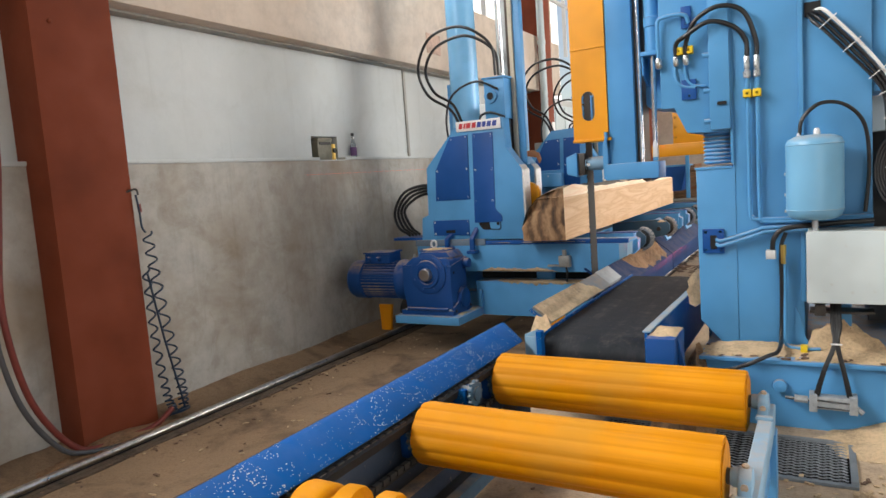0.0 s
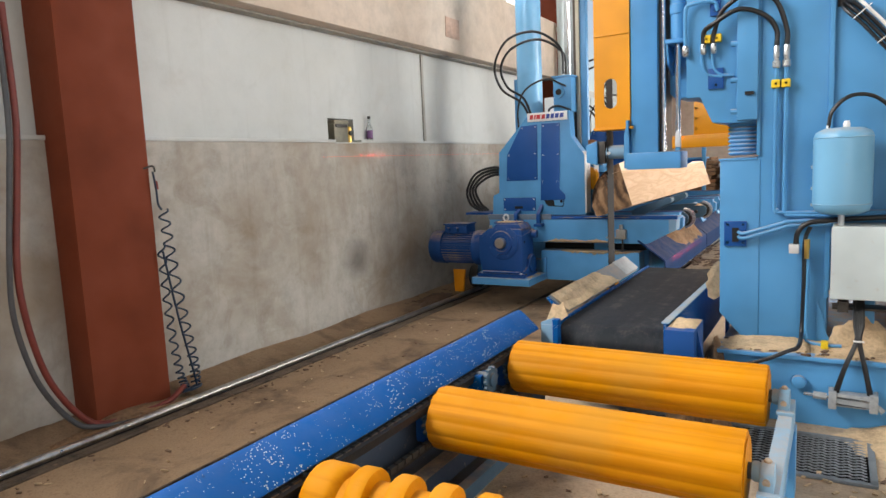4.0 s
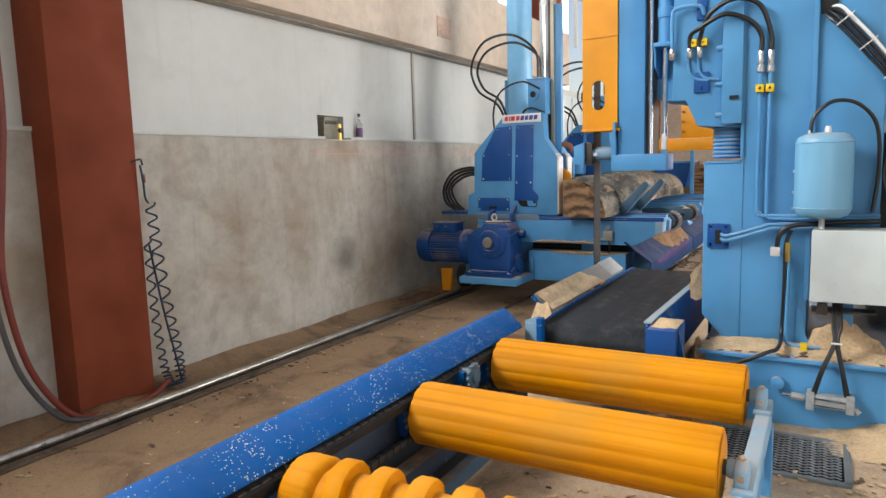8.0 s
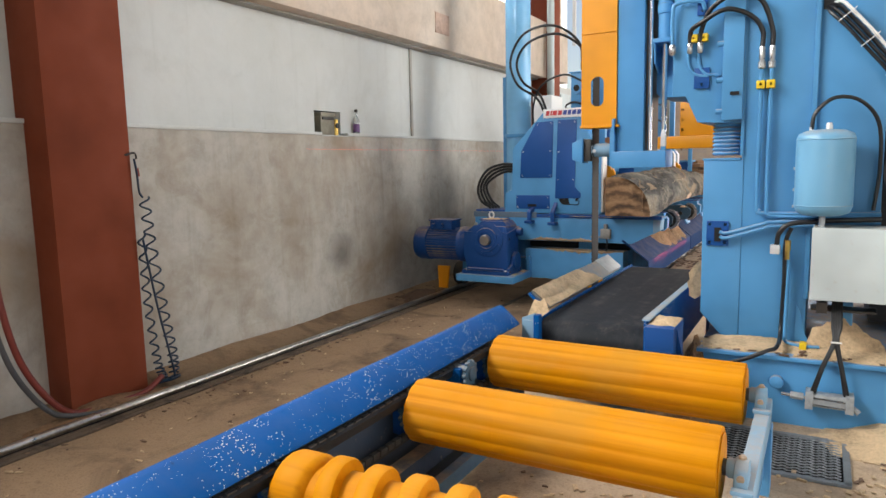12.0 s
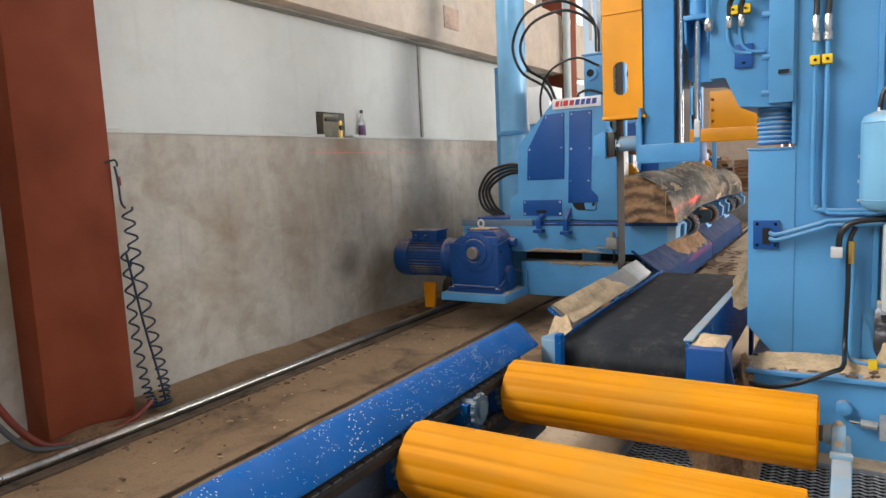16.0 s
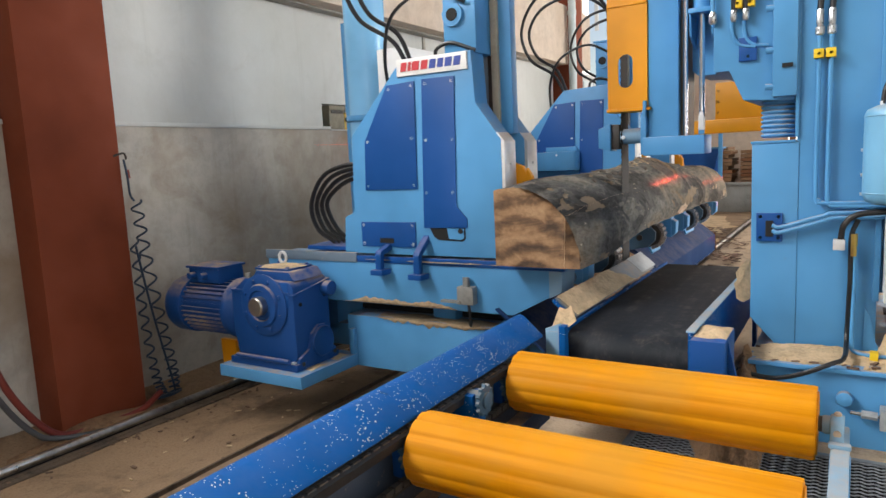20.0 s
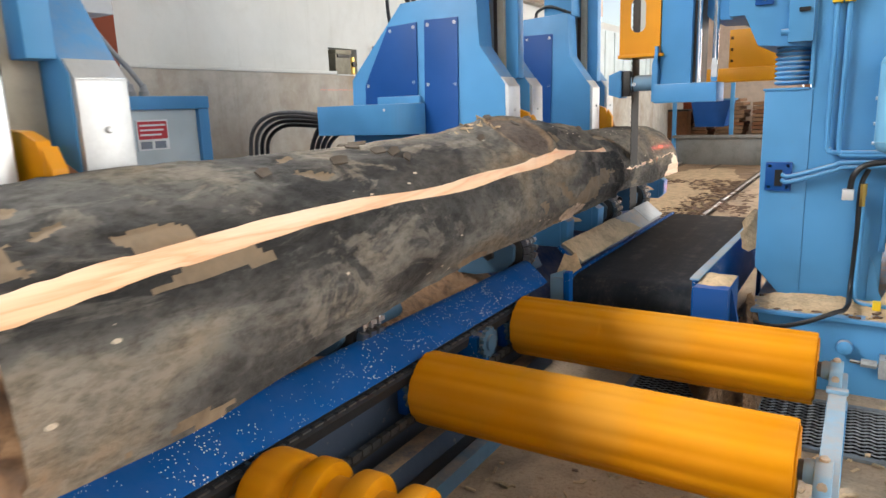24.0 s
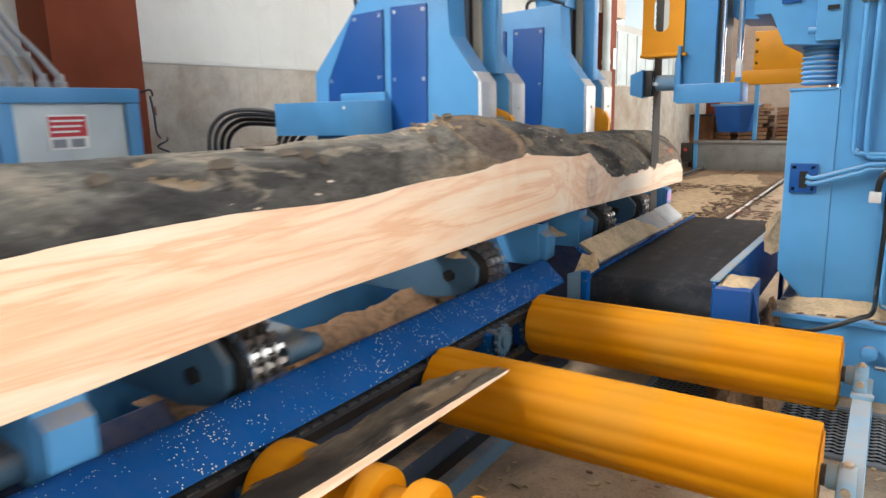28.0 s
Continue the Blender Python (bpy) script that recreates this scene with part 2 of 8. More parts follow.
TANK_BLUE = paint("faded_tank_blue", (0.15, 0.36, 0.55), 0.28, 0.55, 0.12, (0.3, 0.24, 0.17), 0.0, 0.5)
FITTING = plain("plated_fitting", (0.5, 0.51, 0.52), 0.28, 0.85, 0.2, 60, 0.03)
CYL_GREY = plain("dull_cylinder_grey", (0.34, 0.36, 0.37), 0.45, 0.2, 0.25, 40, 0.04)
SWITCH_GREY = plain("cast_switch_grey", (0.26, 0.26, 0.25), 0.5, 0.4, 0.2, 40, 0.05)
DUSTY_LIP = paint("dusty_deck_lip", (0.13, 0.18, 0.24), 0.6, 0.8, 0.9, (0.38, 0.29, 0.2))
GRIME = paint("grimy_frame_plate", (0.045, 0.065, 0.1), 0.55, 0.7, 0.7, (0.26, 0.22, 0.18))
BELT = None


def concrete(name, colour, stain, rough=0.85, streak=True, amount=0.8, soft=0.8, drip=0.25, spot=None):
    m, t, b, n, l = nodes_of(name)
    v = coords(n, l)
    big = noise_tex(n, l, 0.9, 5, 0.6, v, 0.4)
    mid = noise_tex(n, l, 6, 6, 0.7, v)
    fine = noise_tex(n, l, 80, 4, 0.6, v)
    r = ramp(n, [(0.3, tuple(c * soft for c in colour)), (0.52, colour), (0.72, tuple(min(1, c * (1.6 - 0.6 * soft)) for c in colour))])
    l.new(mid.outputs[0], r.inputs[0])
    s = ramp(n, [(0.44, (0, 0, 0)), (0.68, (1, 1, 1))])
    l.new(big.outputs[0], s.inputs[0])
    c = mixed(n, l, math_node(n, l, 'MULTIPLY', s.outputs[0], amount), r.outputs[0], stain)
    smudge = noise_tex(n, l, 2.6, 6, 0.72, v, 0.8)
    sm = ramp(n, [(0.52, (0, 0, 0)), (0.68, (1, 1, 1))])
    l.new(smudge.outputs[0], sm.inputs[0])
    c = mixed(n, l, math_node(n, l, 'MULTIPLY', sm.outputs[0], 0.4 * (1.8 - soft)), c, tuple(x * 0.9 for x in stain))
    if streak:
        vs = coords(n, l, (6, 6, 0.35))
        st = noise_tex(n, l, 1.6, 5, 0.65, vs)
        sr = ramp(n, [(0.56, (0, 0, 0)), (0.75, (1, 1, 1))])
        l.new(st.outputs[0], sr.inputs[0])
        c = mixed(n, l, math_node(n, l, 'MULTIPLY', sr.outputs[0], drip), c, tuple(x * 0.75 for x in stain))
    if spot:
        # one round greasy smudge
        off = n.new("ShaderNodeVectorMath")
        off.operation = 'SUBTRACT'
        l.new(v, off.inputs[0])
        off.inputs[1].default_value = spot
        far = n.new("ShaderNodeVectorMath")
        far.operation = 'LENGTH'
        l.new(off.outputs[0], far.inputs[0])
        d = math_node(n, l, 'ADD', far.outputs["Value"], math_node(n, l, 'MULTIPLY', smudge.outputs[0], 0.3))
        sp = ramp(n, [(0.2, (0.75, 0.75, 0.75)), (0.4, (0, 0, 0))])
        l.new(d, sp.inputs[0])
        c = mixed(n, l, sp.outputs[0], c, (0.13, 0.115, 0.1))
    l.new(c, b.inputs["Base Color"])
    b.inputs["Roughness"].default_value = rough
    bump(n, l, math_node(n, l, 'ADD', mid.outputs[0], math_node(n, l, 'MULTIPLY', fine.outputs[0], 0.4)), 0.25, 0.006, b)
    MATS[name] = m
    return m


CONCRETE = concrete("stained_concrete", (0.455, 0.425, 0.375), (0.26, 0.19, 0.125), 0.85, True, 0.85, spot=(-3.87, 4.88, 0.53))
WALL_PANEL = concrete("white_wall_panel", (0.53, 0.54, 0.52), (0.46, 0.46, 0.42), 0.5, True, 0.45, 0.95, 0.3)
BEAM_PAINT = concrete("beige_beam", (0.6, 0.5, 0.41), (0.5, 0.38, 0.28), 0.7, False, 0.5)


def dusty_floor(name, base, dust, scale=3.0):
    m, t, b, n, l = nodes_of(name)
    v = coords(n, l)
    a = noise_tex(n, l, scale, 6, 0.65, v, 0.6)
    f = noise_tex(n, l, 95, 5, 0.7, v)
    c = noise_tex(n, l, 24, 4, 0.6, v)
    r = ramp(n, [(0.34, base), (0.5, dust), (0.7, tuple(min(1, x * 1.16) for x in dust))])
    l.new(a.outputs[0], r.inputs[0])
    sp = ramp(n, [(0.3, (0.35, 0.28, 0.22)), (0.5, (1, 1, 1))])
    l.new(f.outputs[0], sp.inputs[0])
    k = ramp(n, [(0.25, (0.5, 0.42, 0.36)), (0.42, (1, 1, 1))])
    l.new(c.outputs[0], k.inputs[0])
    x = mixed(n, l, 0.5, r.outputs[0], sp.outputs[0], 'MULTIPLY')
    x = mixed(n, l, 0.6, x, k.outputs[0], 'MULTIPLY')
    l.new(x, b.inputs["Base Color"])
    b.inputs["Roughness"].default_value = 0.92
    bump(n, l, math_node(n, l, 'ADD', c.outputs[0], math_node(n, l, 'MULTIPLY', f.outputs[0], 0.6)), 0.5, 0.012, b)
    MATS[name] = m
    return m


FLOOR_DUST = dusty_floor("dusty_floor", (0.3, 0.23, 0.17), (0.5, 0.37, 0.25))
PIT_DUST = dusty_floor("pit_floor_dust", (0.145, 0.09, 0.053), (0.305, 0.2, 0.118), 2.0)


def wood(name, tones, rough=0.6, knot=None):
    """Sawn timber whose grain runs along local Y, with flowing figure and perhaps one knot."""
    m, t, b, n, l = nodes_of(name)
    v = coords(n, l, (3.6, 0.3, 3.6))
    f0 = coords(n, l, (9, 0.4, 9))
    c = n.new("ShaderNodeTexCoord")
    if knot:
        sep = n.new("ShaderNodeVectorMath")
        sep.operation = 'SUBTRACT'
        l.new(c.outputs["Object"], sep.inputs[0])
        sep.inputs[1].default_value = knot
        flat = n.new("ShaderNodeVectorMath")
        flat.operation = 'MULTIPLY'
        l.new(sep.outputs[0], flat.inputs[0])
        flat.inputs[1].default_value = (0, 1.0, 0.8)
        ln = n.new("ShaderNodeVectorMath")
        ln.operation = 'LENGTH'
        l.new(flat.outputs[0], ln.inputs[0])
        wob = noise_tex(n, l, 16, 3, 0.5, c.outputs["Object"])
        d = math_node(n, l, 'ADD', ln.outputs["Value"], math_node(n, l, 'MULTIPLY', math_node(n, l, 'SUBTRACT', wob.outputs[0], 0.5), 0.035))
        push = n.new("ShaderNodeMapRange")
        push.interpolation_type = 'SMOOTHSTEP'
        push.inputs[1].default_value, push.inputs[2].default_value = 0.0, 0.45
        push.inputs[3].default_value, push.inputs[4].default_value = 0.55, 0.0
        l.new(ln.outputs["Value"], push.inputs[0])
        mv = n.new("ShaderNodeVectorMath")
        mv.operation = 'ADD'
        l.new(v, mv.inputs[0])
        l.new(push.outputs[0], mv.inputs[1])
        v = mv.outputs[0]
    a = noise_tex(n, l, 2.4, 5, 0.55, v, 1.6)
    w = noise_tex(n, l, 1.1, 3, 0.5, v, 0.8)
    f = noise_tex(n, l, 24, 4, 0.6, f0)
    r = ramp(n, [(0.3, tones[2]), (0.42, tones[1]), (0.5, tones[0]), (0.55, tones[1]), (0.68, tones[2]), (0.8, tones[1])])
    l.new(a.outputs[0], r.inputs[0])
    r2 = ramp(n, [(0.35, tones[2]), (0.65, tones[1])])
    l.new(w.outputs[0], r2.inputs[0])
    x = mixed(n, l, 0.3, r.outputs[0], r2.outputs[0])
    fr = ramp(n, [(0.3, (0.86, 0.8, 0.74)), (0.6, (1, 1, 1))])
    l.new(f.outputs[0], fr.inputs[0])
    x = mixed(n, l, 0.4, x, fr.outputs[0], 'MULTIPLY')
    if knot:
        kr = ramp(n, [(0.0, (0.2, 0.1, 0.06)), (0.1, (0.5, 0.3, 0.2)), (0.2, (0.62, 0.4, 0.28)), (0.27, (0.3, 0.16, 0.1)), (0.34, (0.7, 0.48, 0.34)), (0.5, (0.82, 0.64, 0.48))])
        sc = math_node(n, l, 'MULTIPLY', d, 5.0)
        l.new(sc, kr.inputs[0])
        km = ramp(n, [(0.26, (1, 1, 1)), (0.55, (0, 0, 0))])
        l.new(sc, km.inputs[0])
        x = mixed(n, l, math_node(n, l, 'MULTIPLY', km.outputs[0], 0.4), x, kr.outputs[0])
    l.new(x, b.inputs["Base Color"])
    b.inputs["Roughness"].default_value = rough
    bump(n, l, f.outputs[0], 0.12, 0.003, b)
    MATS[name] = m
    return m


FRESH_WOOD = wood("fresh_sawn_wood", ((0.86, 0.56, 0.34), (0.93, 0.73, 0.52), (0.96, 0.83, 0.66)))
CUT_FACE = wood("fresh_sawn_face_with_knot", ((0.83, 0.43, 0.22), (0.93, 0.65, 0.43), (0.96, 0.8, 0.62)), 0.6, (0.33, 2.806, 0.135))
OLD_WOOD = wood("sawn_wood", ((0.5, 0.27, 0.12), (0.62, 0.38, 0.2), (0.7, 0.48, 0.28)))


def end_grain():
    """Weathered saw-rough end: curved growth bands, dark stains, tool marks."""
    m, t, b, n, l = nodes_of("log_end_grain")
    v = coords(n, l)
    c = n.new("ShaderNodeTexCoord")
    sh = n.new("ShaderNodeVectorMath")
    sh.operation = 'SUBTRACT'
    l.new(c.outputs["Object"], sh.inputs[0])
    sh.inputs[1].default_value = (0.17, 0.0, -0.22)
    w = n.new("ShaderNodeTexWave")
    w.wave_type, w.rings_direction = 'RINGS', 'Y'
    w.inputs["Scale"].default_value, w.inputs["Distortion"].default_value = 3.0, 4.5
    w.inputs["Detail"].default_value, w.inputs["Detail Scale"].default_value = 3.0, 2.2
    l.new(sh.outputs[0], w.inputs["Vector"])
    a = noise_tex(n, l, 6, 5, 0.65, coords(n, l, (0.6, 1, 1.8)), 0.8)
    f = noise_tex(n, l, 60, 4, 0.65, v)
    mixv = math_node(n, l, 'ADD', math_node(n, l, 'MULTIPLY', w.outputs[0], 0.2), math_node(n, l, 'MULTIPLY', a.outputs[0], 0.8))
    r = ramp(n, [(0.34, (0.06, 0.036, 0.022)), (0.44, (0.15, 0.085, 0.045)), (0.55, (0.29, 0.17, 0.088)), (0.72, (0.4, 0.25, 0.135))])
    l.new(mixv, r.inputs[0])
    wr = ramp(n, [(0.3, (0.55, 0.5, 0.45)), (0.6, (1, 1, 1))])
    l.new(f.outputs[0], wr.inputs[0])
    l.new(mixed(n, l, 0.5, r.outputs[0], wr.outputs[0], 'MULTIPLY'), b.inputs["Base Color"])
    b.inputs["Roughness"].default_value = 0.85
    bump(n, l, math_node(n, l, 'ADD', mixv, math_node(n, l, 'MULTIPLY', f.outputs[0], 0.4)), 0.5, 0.012, b)
    return m


END_GRAIN = end_grain()


def bark():
    m, t, b, n, l = nodes_of("grey_beech_bark")
    v = coords(n, l, (1, 0.5, 1))
    a = noise_tex(n, l, 4.2, 6, 0.56, v, 0.5)
    p = noise_tex(n, l, 8.5, 7, 0.66, v, 0.6)
    q = noise_tex(n, l, 2.3, 3, 0.5, v, 0.3)
    f = noise_tex(n, l, 44.0, 6, 0.75, v)
    r = ramp(n, [(0.37, (0.032, 0.031, 0.03)), (0.47, (0.082, 0.08, 0.075)), (0.56, (0.15, 0.145, 0.13)), (0.66, (0.24, 0.205, 0.155)), (0.78, (0.3, 0.21, 0.13))])
    l.new(a.outputs[0], r.inputs[0])
    pale = ramp(n, [(0.53, (0, 0, 0)), (0.58, (1, 1, 1))])
    l.new(p.outputs[0], pale.inputs[0])
    where = ramp(n, [(0.4, (0.15, 0.15, 0.15)), (0.58, (1, 1, 1))])
    l.new(q.outputs[0], where.inputs[0])
    tone = mixed(n, l, q.outputs[0], (0.31, 0.3, 0.275), (0.33, 0.275, 0.2))
    c = mixed(n, l, math_node(n, l, 'MULTIPLY', math_node(n, l, 'MULTIPLY', pale.outputs[0], where.outputs[0]), 0.55), r.outputs[0], tone)
    oc = n.new("ShaderNodeTexCoord")
    sx = n.new("ShaderNodeSeparateXYZ")
    l.new(oc.outputs["Object"], sx.inputs[0])
    # long pale lichen streaks, browner rough bark toward the top end
    st = noise_tex(n, l, 7.0, 6, 0.72, coords(n, l, (1.3, 0.22, 1.3)), 0.9)
    sr = ramp(n, [(0.54, (0, 0, 0)), (0.6, (1, 1, 1))])
    l.new(st.outputs[0], sr.inputs[0])
    c = mixed(n, l, math_node(n, l, 'MULTIPLY', sr.outputs[0], 0.22), c, (0.33, 0.31, 0.27))
    yb = ramp(n, [(0.3, (0.12, 0.12, 0.12)), (0.58, (1, 1, 1))])
    l.new(math_node(n, l, 'ADD', math_node(n, l, 'MULTIPLY', sx.outputs[1], 0.16), math_node(n, l, 'SUBTRACT', q.outputs[0], 0.4)), yb.inputs[0])
    c = mixed(n, l, math_node(n, l, 'MULTIPLY', yb.outputs[0], 0.5), c, (1.2, 0.92, 0.66), 'MULTIPLY')
    # torn spot with bare wood on the outer side
    pv = n.new("ShaderNodeVectorMath")
    pv.operation = 'SUBTRACT'
    l.new(oc.outputs["Object"], pv.inputs[0])
    pv.inputs[1].default_value = (0.42, 2.1, 0.075)
    pm = n.new("ShaderNodeVectorMath")
    pm.operation = 'MULTIPLY'
    l.new(pv.outputs[0], pm.inputs[0])
    pm.inputs[1].default_value = (0.3, 0.33, 1.5)
    pl = n.new("ShaderNodeVectorMath")
    pl.operation = 'LENGTH'
    l.new(pm.outputs[0], pl.inputs[0])
    pd = math_node(n, l, 'ADD', pl.outputs["Value"], math_node(n, l, 'MULTIPLY', math_node(n, l, 'SUBTRACT', p.outputs[0], 0.5), 0.12))
    c = mixed(n, l, math_node(n, l, 'LESS_THAN', pd, 0.045), c, (0.68, 0.5, 0.36))
    # healed branch scar on the upper side
    sub_ = n.new("ShaderNodeVectorMath")
    sub_.operation = 'SUBTRACT'
    l.new(oc.outputs["Object"], sub_.inputs[0])
    sub_.inputs[1].default_value = (0.215, 2.07, 0.337)
    sc_ = n.new("ShaderNodeVectorMath")
    sc_.operation = 'MULTIPLY'
    l.new(sub_.outputs[0], sc_.inputs[0])
    sc_.inputs[1].default_value = (0.95, 0.8, 0.8)
    ln = n.new("ShaderNodeVectorMath")
    ln.operation = 'LENGTH'
    l.new(sc_.outputs[0], ln.inputs[0])
    d = math_node(n, l, 'ADD', ln.outputs["Value"], math_node(n, l, 'MULTIPLY', math_node(n, l, 'SUBTRACT', a.outputs[0], 0.5), 0.09))
    inner = ramp(n, [(0.125, (1, 1, 1)), (0.14, (0, 0, 0))])
    l.new(d, inner.inputs[0])
    rim = ramp(n, [(0.118, (0, 0, 0)), (0.132, (1, 1, 1)), (0.146, (0, 0, 0))])
    l.new(d, rim.inputs[0])
    c = mixed(n, l, math_node(n, l, 'MULTIPLY', inner.outputs[0], 0.75), c, (0.15, 0.108, 0.082))
    c = mixed(n, l, math_node(n, l, 'MULTIPLY', rim.outputs[0], 0.7), c, (0.38, 0.25, 0.15))
    fr = ramp(n, [(0.34, (0.42, 0.4, 0.38)), (0.56, (1, 1, 1))])
    l.new(f.outputs[0], fr.inputs[0])
    c = mixed(n, l, 0.85, c, fr.outputs[0], 'MULTIPLY')
    vo = n.new("ShaderNodeTexVoronoi")
    vo.inputs["Scale"].default_value = 38
    l.new(v, vo.inputs["Vector"])
    nick = math_node(n, l, 'MULTIPLY', math_node(n, l, 'LESS_THAN', vo.outputs["Distance"], 0.16), math_node(n, l, 'GREATER_THAN', noise_tex(n, l, 5.3, 3, 0.6, v).outputs[0], 0.59))
    c = mixed(n, l, nick, c, (0.62, 0.52, 0.4))
    l.new(c, b.inputs["Base Color"])
    b.inputs["Roughness"].default_value = 0.85
    b.inputs["Specular IOR Level"].default_value = 0.3
    h = math_node(n, l, 'ADD', a.outputs[0], math_node(n, l, 'MULTIPLY', f.outputs[0], 0.4))
    bump(n, l, math_node(n, l, 'ADD', h, math_node(n, l, 'MULTIPLY', inner.outputs[0], 0.35)), 0.9, 0.022, b)
    return m


BARK = bark()
INNER_BARK = plain("tan_inner_bark", (0.215, 0.155, 0.097), 0.85, 0, 0.36, 16, 0.2, 0.008)


def belt_material():
    m, t, b, n, l = nodes_of("conveyor_belt_rubber")
    v = coords(n, l)
    a = noise_tex(n, l, 11, 6, 0.72, v, 0.8)
    s = noise_tex(n, l, 2.2, 5, 0.6, coords(n, l, (9, 0.8, 1)))
    g = noise_tex(n, l, 60, 3, 0.6, v)
    r = ramp(n, [(0.45, (0.008, 0.011, 0.016)), (0.55, (0.018, 0.02, 0.025)), (0.68, (0.085, 0.077, 0.068))])
    l.new(math_node(n, l, 'ADD', math_node(n, l, 'MULTIPLY', a.outputs[0], 0.6), math_node(n, l, 'MULTIPLY', s.outputs[0], 0.4)), r.inputs[0])
    gr = ramp(n, [(0.62, (0, 0, 0)), (0.7, (0.35, 0.35, 0.35))])
    l.new(g.outputs[0], gr.inputs[0])
    l.new(mixed(n, l, gr.outputs[0], r.outputs[0], (0.12, 0.09, 0.06)), b.inputs["Base Color"])
    b.inputs["Roughness"].default_value = 0.55
    b.inputs["Specular IOR Level"].default_value = 0.18
    bump(n, l, a.outputs[0], 0.15, 0.004, b)
    return m


BELT = belt_material()

glass_mat, _t, _b, _n, _l = nodes_of("bottle_glass")
_b.inputs["Base Color"].default_value = (0.82, 0.86, 0.84, 1)
_b.inputs["Transmission Weight"].default_value = 0.9
_b.inputs["Roughness"].default_value = 0.06
GLASS = glass_mat

daylight_mat, _t, _b, _n, _l = nodes_of("daylight_outside")
_b.inputs["Emission Color"].default_value = (1.0, 0.97, 0.92, 1)
_b.inputs["Emission Strength"].default_value = 1.6
DAYLIGHT = daylight_mat


# ---- mesh helpers ----
def box(bm, x0, x1, y0, y1, z0, z1, bevel=0.0):
    vs = [bm.verts.new((x, y, z)) for x in (x0, x1) for y in (y0, y1) for z in (z0, z1)]
    fs = [(0, 1, 3, 2), (4, 6, 7, 5), (0, 4, 5, 1), (2, 3, 7, 6), (0, 2, 6, 4), (1, 5, 7, 3)]
    faces = [bm.faces.new([vs[i] for i in f]) for f in fs]
    if bevel:
        edges = list({e for f in faces for e in f.edges})
        bmesh.ops.bevel(bm, geom=edges, offset=bevel, segments=2, affect='EDGES', profile=0.6)
    return bm


def prism(bm, outline, axis, a, b, bevel=0.0):
    """An outline of pairs, pushed along axis from a to b. Pairs are (y, z) for x, (x, z) for y, (x, y) for z."""
    def at(p, q):
        return {"x": (q, p[0], p[1]), "y": (p[0], q, p[1]), "z": (p[0], p[1], q)}[axis]
    lo = [bm.verts.new(at(p, a)) for p in outline]
    hi = [bm.verts.new(at(p, b)) for p in outline]
    k = len(outline)
    fs = [bm.faces.new(lo), bm.faces.new(hi[::-1])]
    fs += [bm.faces.new((lo[i], hi[i], hi[(i + 1) % k], lo[(i + 1) % k])) for i in range(k)]
    bmesh.ops.recalc_face_normals(bm, faces=fs)
    if bevel:
        edges = list({e for f in fs for e in f.edges})
        bmesh.ops.bevel(bm, geom=edges, offset=bevel, segments=2, affect='EDGES', profile=0.6)
    return bm


def rod(bm, p, q, r, sides=16, r2=None, bevel=0.0):
    p, q = Vector(p), Vector(q)
    d = q - p
    res = bmesh.ops.create_cone(bm, cap_ends=True, segments=sides, radius1=r, radius2=r if r2 is None else r2, depth=d.length)
    m = Matrix.Translation((p + q) / 2) @ d.to_track_quat('Z', 'Y').to_matrix().to_4x4()
    bmesh.ops.transform(bm, matrix=m, verts=res["verts"])
    if bevel:
        caps = [f for f in {f for v in res["verts"] for f in v.link_faces} if len(f.verts) == sides]
        bmesh.ops.bevel(bm, geom=list({e for f in caps for e in f.edges}), offset=bevel, segments=2, affect='EDGES', profile=0.6)
    return bm


def smooth_path(points, steps=8):
    """Points on a soft curve through the given ones."""
    ps = [Vector(p) for p in points]
    ps = [ps[0] * 2 - ps[1]] + ps + [ps[-1] * 2 - ps[-2]]
    out = []
    for i in range(1, len(ps) - 2):
        a, b, c, d = ps[i - 1:i + 3]
        for k in range(steps):
            u = k / steps
            out.append(0.5 * ((2 * b) + (c - a) * u + (2 * a - 5 * b + 4 * c - d) * u * u + (3 * b - a - 3 * c + d) * u ** 3))
    out.append(ps[-2])
    return out


def tube(bm, points, r, sides=8, soft=True, steps=8):
    ps = smooth_path(points, steps) if soft else [Vector(p) for p in points]
    rings, side = [], None
    for i, p in enumerate(ps):
        d = (ps[min(i + 1, len(ps) - 1)] - ps[max(i - 1, 0)]).normalized()
        if side is None:
            side = d.orthogonal().normalized()
        side = (side - d * side.dot(d)).normalized()
        up = d.cross(side)
        rings.append([bm.verts.new(p + r * (math.cos(a) * side + math.sin(a) * up)) for a in (2 * math.pi * k / sides for k in range(sides))])
    for a, b in zip(rings, rings[1:]):
        for k in range(sides):
            bm.faces.new((a[k], a[(k + 1) % sides], b[(k + 1) % sides], b[k]))
    bm.faces.new(rings[0][::-1])
    bm.faces.new(rings[-1])
    return bm


